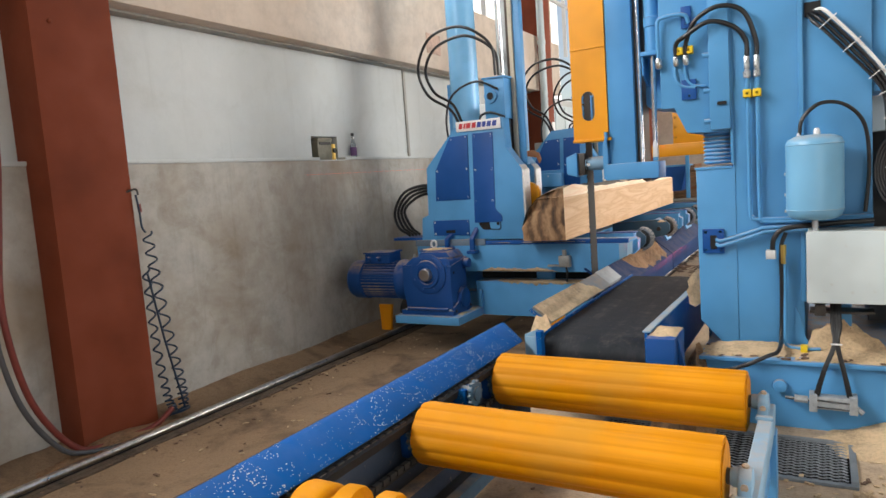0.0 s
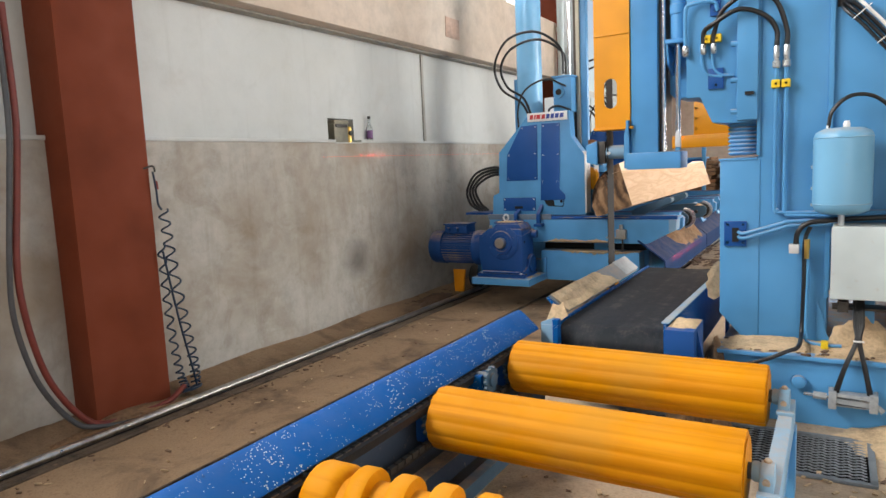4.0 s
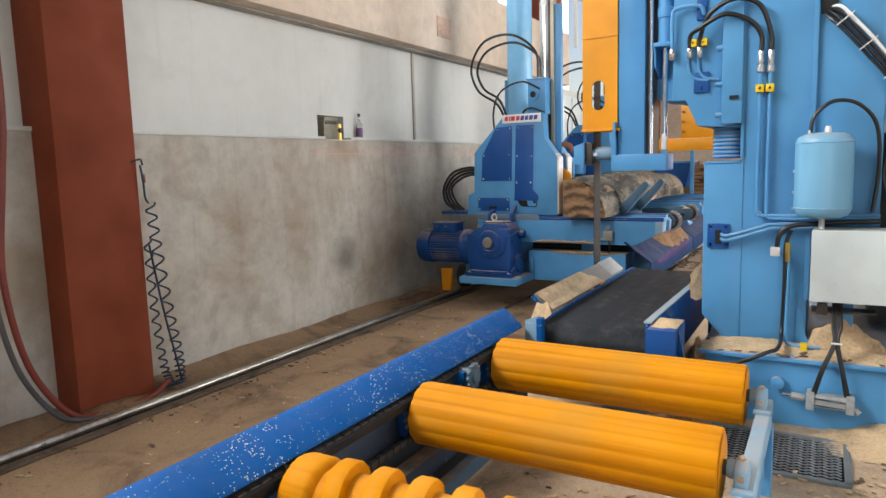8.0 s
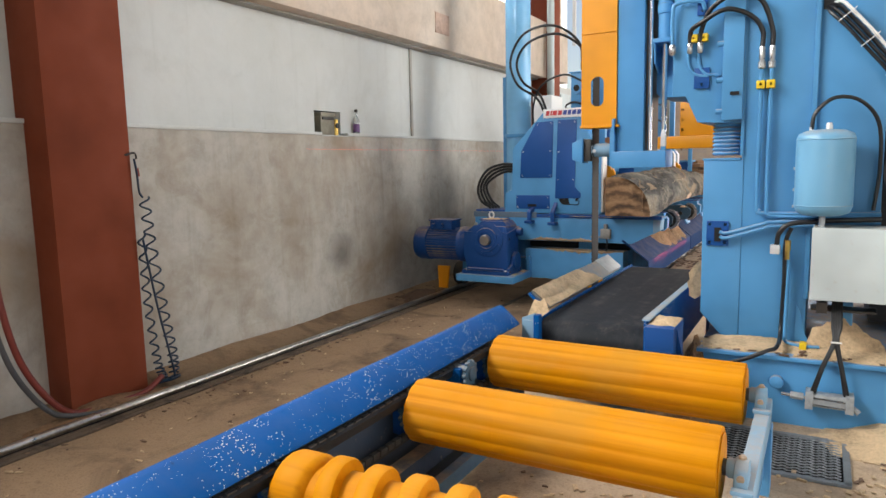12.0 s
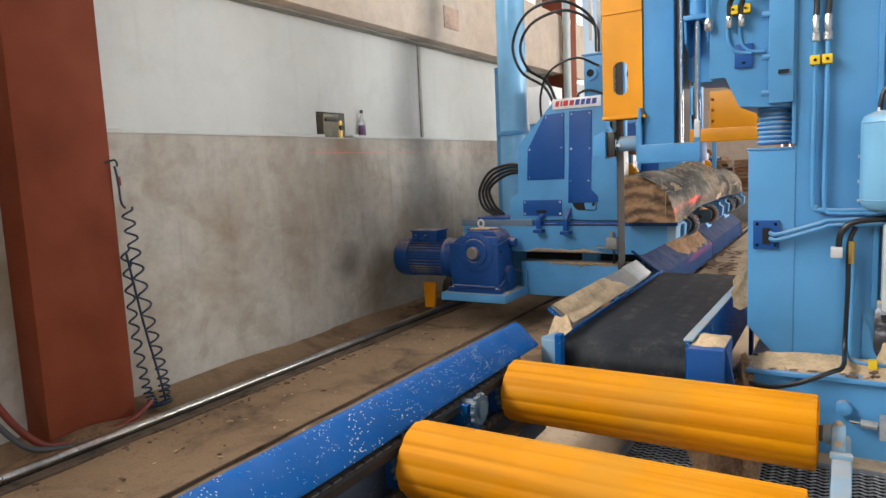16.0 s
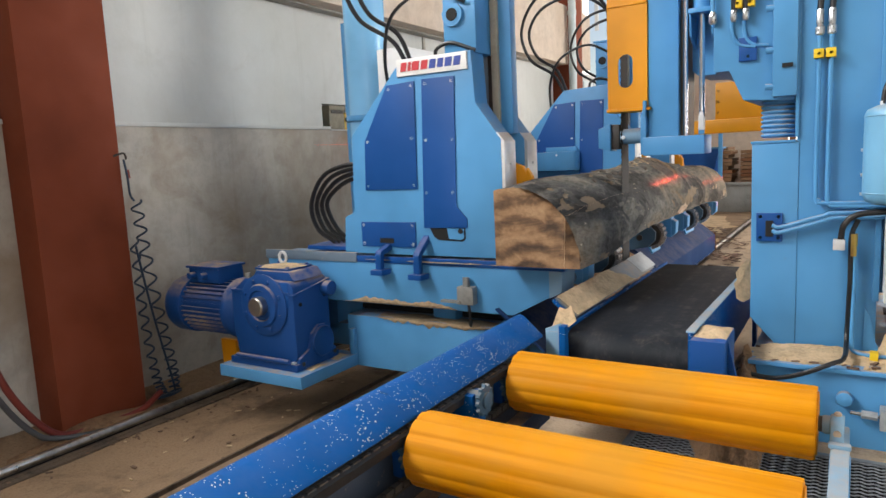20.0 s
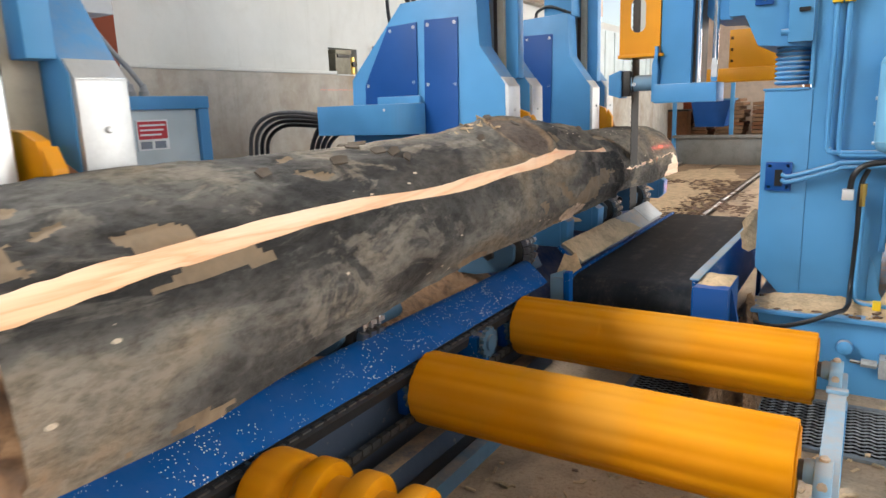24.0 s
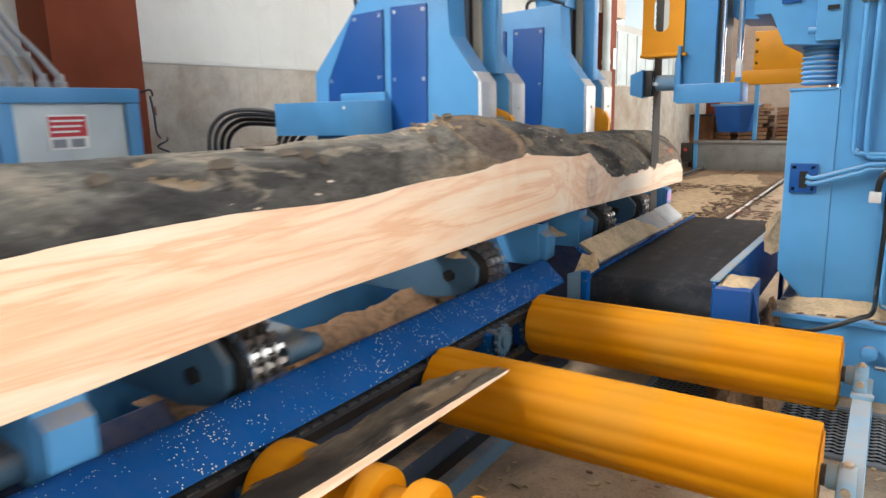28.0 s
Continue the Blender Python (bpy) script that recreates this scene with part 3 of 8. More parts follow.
def lathe(bm, profile, centre, axis="z", sides=24):
    """A profile of (radius, height) turned round an axis."""
    cx, cy, cz = centre
    rings = []
    for r, h in profile:
        ring = []
        for k in range(sides):
            a = 2 * math.pi * k / sides
            u, v = r * math.cos(a), r * math.sin(a)
            ring.append(bm.verts.new({"z": (cx + u, cy + v, cz + h), "x": (cx + h, cy + u, cz + v), "y": (cx + u, cy + h, cz + v)}[axis]))
        rings.append(ring)
    fs = []
    for a, b in zip(rings, rings[1:]):
        for k in range(sides):
            fs.append(bm.faces.new((a[k], a[(k + 1) % sides], b[(k + 1) % sides], b[k])))
    fs.append(bm.faces.new(rings[0][::-1]))
    fs.append(bm.faces.new(rings[-1]))
    bmesh.ops.recalc_face_normals(bm, faces=fs)
    return bm


def mesh_of(name, bm, material, smooth=40):
    me = bpy.data.meshes.new(name)
    bm.normal_update()
    if smooth:
        lim = radians(smooth)
        for f in bm.faces:
            f.smooth = True
        for e in bm.edges:
            e.smooth = len(e.link_faces) == 2 and e.calc_face_angle(0) < lim
    bm.to_mesh(me)
    bm.free()
    for m in material if isinstance(material, (list, tuple)) else [material]:
        me.materials.append(m)
    return me


def part(name, bm, material, parent, label="", smooth=40):
    ob = new(name, mesh_of(name, bm, material, smooth))
    ob.parent = parent
    if parent.parent is None and parent.type == 'EMPTY':
        ob.matrix_parent_inverse = parent.matrix_basis.inverted()
    if label:
        ob["label"] = label
    return ob


def thing(name, label, category, at=(0, 0, 0), group="", kind=""):
    ob = new(name)
    ob.empty_display_size = 0.1
    ob.matrix_basis = pose(*at)
    return tagged(ob, label, category, group, kind)


def solid(name, bm, material, label, category, kind="", group="", smooth=40):
    ob = new(name, mesh_of(name, bm, material, smooth))
    return tagged(ob, label, category, group, kind)


def B(*a, **k):
    return box(bmesh.new(), *a, **k)


def P(*a, **k):
    return prism(bmesh.new(), *a, **k)


def R(*a, **k):
    return rod(bmesh.new(), *a, **k)


def T(*a, **k):
    return tube(bmesh.new(), *a, **k)


def L(*a, **k):
    return lathe(bmesh.new(), *a, **k)


def bolt_at(parent, p, axis, r=0.011, mat=None):
    part("bolt", L([(r, 0), (r, 0.006), (r * 0.6, 0.01)], p, axis, 8), mat or GALV, parent)


def heap(c, rx, ry, h, seed, n=10):
    """A low uneven pile."""
    bm = bmesh.new()
    rings, m = [], 9
    n = max(18, n)
    for i in range(m):
        u = 1 - i / m
        ring = []
        for k in range(n):
            a = 2 * math.pi * k / n
            j = 1 + 0.4 * noise.noise(Vector((math.cos(a) * 1.7, math.sin(a) * 1.7, seed))) + 0.16 * noise.noise(Vector((math.cos(a) * 5, math.sin(a) * 5, seed + i * 0.5)))
            x, y = rx * u * j * math.cos(a), ry * u * j * math.sin(a)
            top = (1 - u ** 1.6) * (1 + 0.5 * noise.noise(Vector((x / rx * 1.6, y / ry * 1.6, seed)))) + 0.16 * noise.noise(Vector((x * 60, y * 60, seed)))
            ring.append(bm.verts.new((c[0] + x, c[1] + y, c[2] + h * max(0.0, top if i else 0.0))))
        rings.append(ring)
    for a, b in zip(rings, rings[1:]):
        for k in range(n):
            bm.faces.new((a[k], a[(k + 1) % n], b[(k + 1) % n], b[k]))
    bm.faces.new(rings[-1])
    return bm


# ---- the hall ----
PIT_Z, FLOOR_Z = -0.06, 0.2
PITS = (-0.78, 0.205, 2.46, 2.86)


def grid_sheet(x0, x1, y0, y1, z, step, rough, seed):
    """A floor sheet with slight unevenness."""
    bm = bmesh.new()
    nx, ny = max(2, int((x1 - x0) / step)), max(2, int((y1 - y0) / step))
    vs = [[bm.verts.new((x0 + (x1 - x0) * i / nx, y0 + (y1 - y0) * j / ny,
                         z + rough * noise.noise(Vector((i * step * 2.3, j * step * 2.3, seed))))) for j in range(ny + 1)] for i in range(nx + 1)]
    for i in range(nx):
        for j in range(ny):
            bm.faces.new((vs[i][j], vs[i + 1][j], vs[i + 1][j + 1], vs[i][j + 1]))
    return bm


def hall():
    fl = thing("floor", "bare concrete floor strewn with sawdust", "floor", (0, 0, FLOOR_Z), kind="structure")
    for k, (x0, x1, y0, y1) in enumerate(((-1.28, 9.0, -7.0, PITS[2]), (-1.28, PITS[0], PITS[2], PITS[3]), (PITS[1], 9.0, PITS[2], PITS[3]), (-1.28, 9.0, PITS[3], 18.0))):
        part("slab", grid_sheet(x0, x1, y0, y1, FLOOR_Z, 0.1 if k in (1, 2) else 0.14, 0.0, 3.1), FLOOR_DUST, fl)
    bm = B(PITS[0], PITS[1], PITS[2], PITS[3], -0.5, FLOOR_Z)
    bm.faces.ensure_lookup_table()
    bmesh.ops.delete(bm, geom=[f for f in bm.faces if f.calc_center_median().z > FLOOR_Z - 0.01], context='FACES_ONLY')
    # pit walls coloured black in place of the shade below the mesh
    part("chip_pit", bm, HOLE_SHADE, fl, "chip pit painted black for the shade under the grating")
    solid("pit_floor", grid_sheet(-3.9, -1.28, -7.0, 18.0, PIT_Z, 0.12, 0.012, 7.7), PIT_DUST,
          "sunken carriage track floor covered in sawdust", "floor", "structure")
    solid("pit_edge", B(-1.29, -1.2, -7.0, 18.0, -0.3, FLOOR_Z - 0.006), CONCRETE, "concrete kerb beside the carriage track", "kerb", "structure")
    # west wall
    w = thing("wall_west", "stained concrete wall with white panels above it", "wall", (-3.9, 5, 0), kind="structure")
    part("concrete_base", B(-4.15, -3.87, -7, 18, -0.3, 1.625), CONCRETE, w, "stained grey concrete lower wall")
    bm = bmesh.new()
    for a, b in ((-7.0, 4.66), (5.04, 18.0)):
        box(bm, -3.97, -3.858, a, b, 1.626, 1.652, 0.004)
    part("ledge", bm, WALL_PANEL, w, "white ledge")
    part("ledge", B(-4.02, -3.858, 4.66, 5.04, 1.618, 1.628, 0.002), WALL_PANEL, w)
    cuts = [-7.0, -1.6, 2.36, 6.32, 10.3, 14.2, 18.0]
    for a, b in zip(cuts, cuts[1:]):
        if a < 4.7 < b:
            bm = bmesh.new()
            box(bm, -4.1, -3.945, a + 0.012, 4.66, 1.652, 2.62)
            box(bm, -4.1, -3.945, 5.04, b - 0.012, 1.652, 2.62)
            box(bm, -4.1, -3.945, 4.66, 5.04, 1.85, 2.62)
            box(bm, -4.1, -4.04, 4.66, 5.04, 1.62, 1.85)
            part("panel", bm, WALL_PANEL, w)
        elif a < 10.4:
            part("panel", B(-4.1, -3.945, a + 0.012, b - 0.012, 1.652, 2.62), WALL_PANEL, w)
        part("joint_strip", B(-3.955, -3.93, b - 0.022, b + 0.022, 1.652, 2.62, 0.004), GREY_STRIP, w)
    part("beam", B(-4.15, -3.7, -7, 10.9, 2.62, 3.45, 0.012), BEAM_PAINT, w, "beige painted beam")
    # strip that paints the beam's shadow line on the panels
    part("beam_shadow_line", B(-3.96, -3.84, -7, 10.9, 2.602, 2.62, 0.004), GREY_STRIP, w, "thin grey strip standing for the shadow line under the beam")
    part("patch", B(-3.702, -3.692, 6.47, 6.78, 2.78, 3.0, 0.003), PATCH, w, "square filler patch")
    part("upper_wall", B(-4.15, -3.85, -7, 18, 5.3, 7.1), BEAM_PAINT, w)
    for a, b in ((-7.0, -3.6), (7.2, 7.45), (10.0, 11.0), (14.6, 18.0)):
        part("pier", B(-4.15, -3.85, a, b, 3.45, 5.3), BEAM_PAINT, w)
    part("end_pier", B(-4.15, -3.88, 14.4, 18, 1.65, 3.45), WALL_PANEL, w)
    # sliding door of the far bay, pale and lit
    d = thing("door_1", "pale sheet-metal sliding door in the far bay", "door", (-3.9, 12.6, 0), kind="structure")
    part("leaf", B(-3.98, -3.9, 10.95, 14.4, 0.0, 2.5), GREY_PAINT, d)
    for k in range(7):
        part("rib", B(-3.9, -3.885, 11.1 + k * 0.5, 11.14 + k * 0.5, 0.02, 2.48), GREY_PAINT, d)
    # windows high up
    for i, (a, b) in enumerate(((-3.6, 7.2), (7.45, 10.0), (11.0, 14.6))):
        wn_ = thing("window_%d" % (i + 1), "high steel-framed window full of daylight", "window", (-4.0, (a + b) / 2, 4.3), kind="structure")
        k = max(2, round((b - a) / 1.2))
        for j in range(k + 1):
            y = a + (b - a) * j / k
            part("window_frame", B(-4.05, -3.99, y - 0.025, y + 0.025, 3.45, 5.3), WHITE, wn_)
        part("window_frame", B(-4.05, -3.99, a, b, 4.34, 4.39), WHITE, wn_)
    # the other walls and the roof; east, south and roof are unseen, openings assumed
    bm = B(9.0, 9.2, -7, -3.0, 0, 7.1)
    box(bm, 9.0, 9.2, 2.2, 3.2, 0, 7.1)
    box(bm, 9.0, 9.2, 3.2, 7.6, 0, 3.6)
    box(bm, 9.0, 9.2, 3.2, 7.6, 6.2, 7.1)
    box(bm, 9.0, 9.2, 7.6, 8.0, 0, 7.1)
    box(bm, 9.0, 9.2, -3.0, 2.2, 6.2, 7.1)
    box(bm, 9.0, 9.2, -3.0, 2.2, 0, 3.6)
    box(bm, 9.0, 9.2, 13.2, 18.2, 0, 7.1)
    box(bm, 9.0, 9.2, 8.0, 13.2, 5.2, 7.1)
    solid("wall_east", bm, HALL_WALL, "unseen plain hall wall with an assumed gate and two window openings", "wall", "structure")
    bm = B(-4.2, 2.0, -7.2, -7.0, -0.3, 7.1)
    box(bm, 6.0, 9.2, -7.2, -7.0, -0.3, 7.1)
    box(bm, 2.0, 6.0, -7.2, -7.0, 4.6, 7.1)
    solid("wall_south", bm, HALL_WALL, "unseen pale hall wall with an assumed gate opening", "wall", "structure")
    bm = B(-4.2, -1.4, 18.0, 18.2, -0.3, 7.1)
    box(bm, 2.6, 9.2, 18.0, 18.2, -0.3, 7.1)
    box(bm, -1.4, 2.6, 18.0, 18.2, 4.6, 7.1)
    solid("wall_north", bm, BEAM_PAINT, "far hall wall with a gate opening", "wall", "structure")
    bm = B(-4.2, 9.2, -7.2, 18.2, 7.1, 7.25)
    solid("ceiling", bm, ROOF_SHEET, "unseen dull grey sheet roof closing the hall", "ceiling", "structure")


# greys of the unseen walls and roof, kept dull to limit bounced light
HALL_WALL = concrete("grey_hall_wall", (0.4, 0.4, 0.39), (0.32, 0.31, 0.29), 0.8, True, 0.5)
ROOF_SHEET = plain("dull_roof_sheet", (0.22, 0.22, 0.21), 0.6, 0, 0.15, 6, 0.03)
GREY_STRIP = plain("grey_joint", (0.33, 0.31, 0.27), 0.7, 0, 0.2, 30, 0.05)
PATCH = plain("pink_patch", (0.52, 0.36, 0.28), 0.85, 0, 0.25, 25, 0.2)
hall()


def steel_column(y):
    c = thing("steel_column", "rust-red painted steel column standing before the wall", "column", (-3.8, y, PIT_Z), group="hall columns")
    part("shaft", B(-4.0, -3.66, y - 0.255, y + 0.255, PIT_Z - 0.03, 7.08, 0.012), RED_STEEL, c)
    part("base_plate", B(-4.02, -3.635, y - 0.28, y + 0.28, PIT_Z - 0.03, PIT_Z + 0.012, 0.003), RED_STEEL, c)
    for z in (2.42, 2.9):
        part("bolt", L([(0.014, 0), (0.014, 0.008), (0.008, 0.014)], (-3.66, y - 0.14, z), "x", 10), RED_STEEL, c)


for y in (2.305, 10.15, -5.5, 17.6):
    steel_column(y)


RAIL_BED = dusty_floor("dark_rail_dust", (0.05, 0.036, 0.026), (0.12, 0.085, 0.058), 6.0)
RAIL_STEEL = plain("worn_rail_steel", (0.5, 0.47, 0.44), 0.3, 1.0, 0.35, 30, 0.02)


def rails():
    for x, lab in ((-3.41, "polished round-topped steel carriage rail on the track floor"), (-1.6, "steel carriage rail among bark and chips")):
        r = thing("rail", lab, "rail", (x, 5, PIT_Z), group="carriage rails", kind="structure")
        part("head", R((x, -7, -0.019), (x, 18, -0.019), 0.023, 16), RAIL_STEEL, r, "shiny worn rail head")
        part("web", B(x - 0.012, x + 0.012, -7, 18, PIT_Z, -0.02), DARK_STEEL, r)
        part("foot", B(x - 0.05, x + 0.05, -7, 18, PIT_Z - 0.02, -0.046, 0.004), RAIL_BED, r, "dark rail foot")
        # strip darker than the track floor on both sides of the rail
        part("bed", B(x - 0.11, x + 0.09, -7, 18, PIT_Z - 0.03, -0.05, 0.004), RAIL_BED, r, "darker dust strip beside the rail")
    solid("floor_joint", P([(-2.62, PIT_Z - 0.01), (-2.612, PIT_Z + 0.018), (-2.6, PIT_Z + 0.018), (-2.592, PIT_Z - 0.01)], "y", -7, 18), RAIL_BED,
          "narrow steel strip set in the dusty track floor", "strip", "structure")


rails()


# ---- roller conveyor ----
ROLL_Z, ROLL_R = 0.558, 0.1
ROLL_Y = (2.248, 1.636)
ROLL_X0, ROLL_X1 = -1.035, -0.118


def ribbed_roller(name, y):
    """A steel roller with shallow lengthwise flutes, round its own axis."""
    t = thing(name, "yellow fluted steel conveyor roller", "roller", (ROLL_X0, y, ROLL_Z), group="outfeed rollers")
    bm = bmesh.new()
    n, flutes = 160, 13
    prof = []
    for k in range(n):
        a = 2 * math.pi * k / n
        prof.append((ROLL_R + 0.0045 * abs(math.cos(a * flutes / 2)) ** 0.7 - 0.002 + 0.0014 * math.cos(a * 4 + 1), a))
    stations = [(0.0, 0.9), (0.0, 0.985), (0.008, 1.0), (0.012, 1.0), (0.296, 1.0), (0.3, 1.0), (0.303, 1.004), (0.309, 1.004), (0.312, 1.0), (0.316, 1.0), (0.596, 1.0), (0.6, 1.0), (0.603, 1.004), (0.609, 1.004), (0.612, 1.0), (0.616, 1.0),
                (0.905, 1.0), (0.909, 1.0), (0.917, 0.985), (0.917, 0.9)]
    rings = [[bm.verts.new((x, r * s * math.cos(a), r * s * math.sin(a))) for r, a in prof] for x, s in stations]
    for p, q in zip(rings, rings[1:]):
        for k in range(n):
            bm.faces.new((p[k], q[k], q[(k + 1) % n], p[(k + 1) % n]))
    bm.faces.new(rings[0])
    bm.faces.new(rings[-1][::-1])
    b = new("shell", mesh_of("shell", bm, ROLLER_YELLOW, 50))
    b.parent = t
    e = new("end_disc", mesh_of("end_disc", L([(0.03, 0), (0.088, 0), (0.088, 0.006), (0.03, 0.006)], (0.915, 0, 0), "x", 32), ROLLER_YELLOW))
    e.parent = t
    s = new("axle", mesh_of("axle", R((-0.08, 0, 0), (0.955, 0, 0), 0.022, 16), DARK_STEEL))
    s.parent = t
    return t


rollers = [ribbed_roller("ribbed_roller", y) for y in ROLL_Y]


def spiral_roller(y):
    t = thing("spiral_roller", "yellow conveyor roller with a raised spiral flight", "roller", (ROLL_X0, y, ROLL_Z), group="outfeed rollers")
    bm = L([(0.02, 0), (0.088, 0.0), (0.097, 0.006), (0.1, 0.016), (0.1, 0.075), (0.094, 0.088), (0.08, 0.098), (0.078, 0.12), (0.078, 0.91), (0.02, 0.915)], (0, 0, 0), "x", 48)
    part("drum", bm, ROLLER_YELLOW, t).matrix_parent_inverse = Matrix()
    bm = bmesh.new()
    n, turns, pitch = 40, 7.0, 0.108
    prev = None
    for k in range(int(n * turns) + 1):
        a = 2 * math.pi * k / n
        x = 0.128 + pitch * k / n
        ring = []
        for dx, rr in ((-0.032, 0.074), (-0.028, 0.1), (-0.02, 0.1055), (0.014, 0.1065), (0.022, 0.103), (0.027, 0.074)):
            ring.append(bm.verts.new((x + dx, rr * math.cos(a), rr * math.sin(a))))
        if prev:
            for p in range(5):
                bm.faces.new((prev[p], prev[p + 1], ring[p + 1], ring[p]))
        prev = ring
    bmesh.ops.recalc_face_normals(bm, faces=bm.faces)
    part("spiral_flight", bm, ROLLER_YELLOW, t).matrix_parent_inverse = Matrix()
    part("axle", R((-0.08, 0, 0), (0.955, 0, 0), 0.022, 16), DARK_STEEL, t).matrix_parent_inverse = Matrix()
    return t


rollers.append(spiral_roller(1.03))
rollers.append(spiral_roller(0.42))


TAN_BOLT = plain("tan_dusty_bolt", (0.42, 0.33, 0.24), 0.55, 0.2, 0.25, 60, 0.05)


def roller_frame():
    f = thing("roller_frame", "worn blue steel frame carrying the outfeed rollers", "frame", (-0.5, 1.3, FLOOR_Z))
    # right-hand bearing bar
    part("bearing_bar", P([(-0.3, 0.44), (2.30, 0.44), (2.36, 0.5), (2.34, 0.525), (-0.3, 0.525)], "x", -0.081, -0.037, 0.006), PALE_BLUE, f, "scuffed pale blue bar")
    part("bar_web", B(-0.066, -0.052, -0.3, 2.25, 0.28, 0.442), LIGHT_BLUE, f)
    for y in (*ROLL_Y, 1.03, 0.42):
        b = part("bearing_block", P([(y - 0.055, 0.523), (y + 0.05, 0.523), (y + 0.03, 0.575), (y + 0.012, 0.588), (y - 0.012, 0.588), (y - 0.034, 0.57)], "x", -0.084, -0.05, 0.005), PALE_BLUE, f, "pale blue bearing housing")
        part("bearing_cap", L([(0.012, 0), (0.022, 0), (0.026, 0.006), (0.026, 0.02), (0.012, 0.02)], (-0.104, y, ROLL_Z), "x", 20), PALE_BLUE, b)
        part("shoulder", B(-0.087, -0.033, y - 0.085, y - 0.06, 0.523, 0.536, 0.004), PALE_BLUE, b)
        bolt_at(b, (-0.067, y + 0.0, 0.588), "z", 0.01, TAN_BOLT)
        bolt_at(b, (-0.067, y - 0.046, 0.55), "y", 0.01, TAN_BOLT)
    # left-hand side plate, chain run and cross members
    part("side_plate", B(-1.125, -1.112, -0.3, 2.48, 0.34, 0.6), GRIME, f)
    part("chain_rail", P([(-1.09, 0.46), (-1.06, 0.46), (-1.06, 0.475), (-1.09, 0.475)], "y", -0.3, 2.4), DARK_STEEL, f)
    part("frame_beam", B(-1.05, -0.99, -0.3, 2.42, 0.36, 0.43, 0.006), GRIME, f)
    part("lower_beam", B(-0.94, -0.9, -0.3, 1.95, 0.33, 0.38, 0.005), SPROCKET_SHADE_BLUE, f)
    part("cable_tray", B(-0.985, -0.945, -0.3, 2.1, 0.35, 0.372, 0.003), DARK_STEEL, f)
    for y in (0.3, 1.35, 2.3):
        part("leg", B(-1.08, -1.0, y - 0.04, y + 0.04, FLOOR_Z, 0.362, 0.005), LIGHT_BLUE, f)
        part("leg", B(-0.086, -0.032, y - 0.04, y + 0.04, FLOOR_Z, 0.442, 0.005), LIGHT_BLUE, f)
        part("leg", B(-0.96, -0.89, y - 0.08, y - 0.02, FLOOR_Z, 0.332, 0.004), LIGHT_BLUE, f)
    for y in (*ROLL_Y, 1.03, 0.42):
        s = part("sprocket", gear((-1.065, y, ROLL_Z), 0.075, 17, 0.012), SPROCKET_SHADE_BLUE, f, "oily blue chain sprocket")
        part("hub", R((-1.09, y, ROLL_Z), (-1.03, y, ROLL_Z), 0.03, 16, bevel=0.003), SPROCKET_SHADE_BLUE, s)
        part("bearing_block", B(-1.11, -1.075, y - 0.05, y + 0.05, 0.48, 0.61, 0.008), DARK_BLUE, f)
    s = part("sprocket", gear((-1.0, 1.93, 0.6), 0.05, 12, 0.012), SPROCKET_SHADE_BLUE, f, "oily blue idler sprocket")
    part("hub", R((-1.1, 1.93, 0.6), (-0.985, 1.93, 0.6), 0.026, 16, bevel=0.003), SPROCKET_SHADE_BLUE, s)
    part("bracket", B(-1.11, -1.02, 1.89, 1.97, 0.43, 0.62, 0.004), ROYAL_BLUE, f)
    # roller chain between the sprockets
    bm = bmesh.new()
    y = -0.2
    while y < 2.25:
        for zz in (0.618, 0.482):
            box(bm, -1.07, -1.054, y, y + 0.028, zz - 0.01, zz + 0.009)
            box(bm, -1.066, -1.058, y + 0.022, y + 0.043, zz - 0.006, zz + 0.005)
        y += 0.04
    ch = part("chain", bm, CHAIN_STEEL, f, "greasy roller chain")
    ch["kind"] = "stuff"


CHAIN_STEEL = plain("greasy_chain", (0.11, 0.105, 0.1), 0.42, 0.6, 0.25, 80, 0.05)


def gear(centre, r, teeth, thick):
    bm = bmesh.new()
    out = []
    for k in range(teeth):
        for da, rr in ((-0.32, r * 0.86), (-0.14, r), (0.14, r), (0.32, r * 0.86)):
            a = 2 * math.pi * (k + da) / teeth
            out.append((centre[1] + rr * math.cos(a), centre[2] + rr * math.sin(a)))
    return prism(bm, out, "x", centre[0] - thick / 2, centre[0] + thick / 2)


roller_frame()


DUSTY_PLATE = paint("dust_browned_plate", (0.01, 0.034, 0.105), 0.65, 0.18, 0.25, (0.08, 0.055, 0.04), 0.0, 0.08)


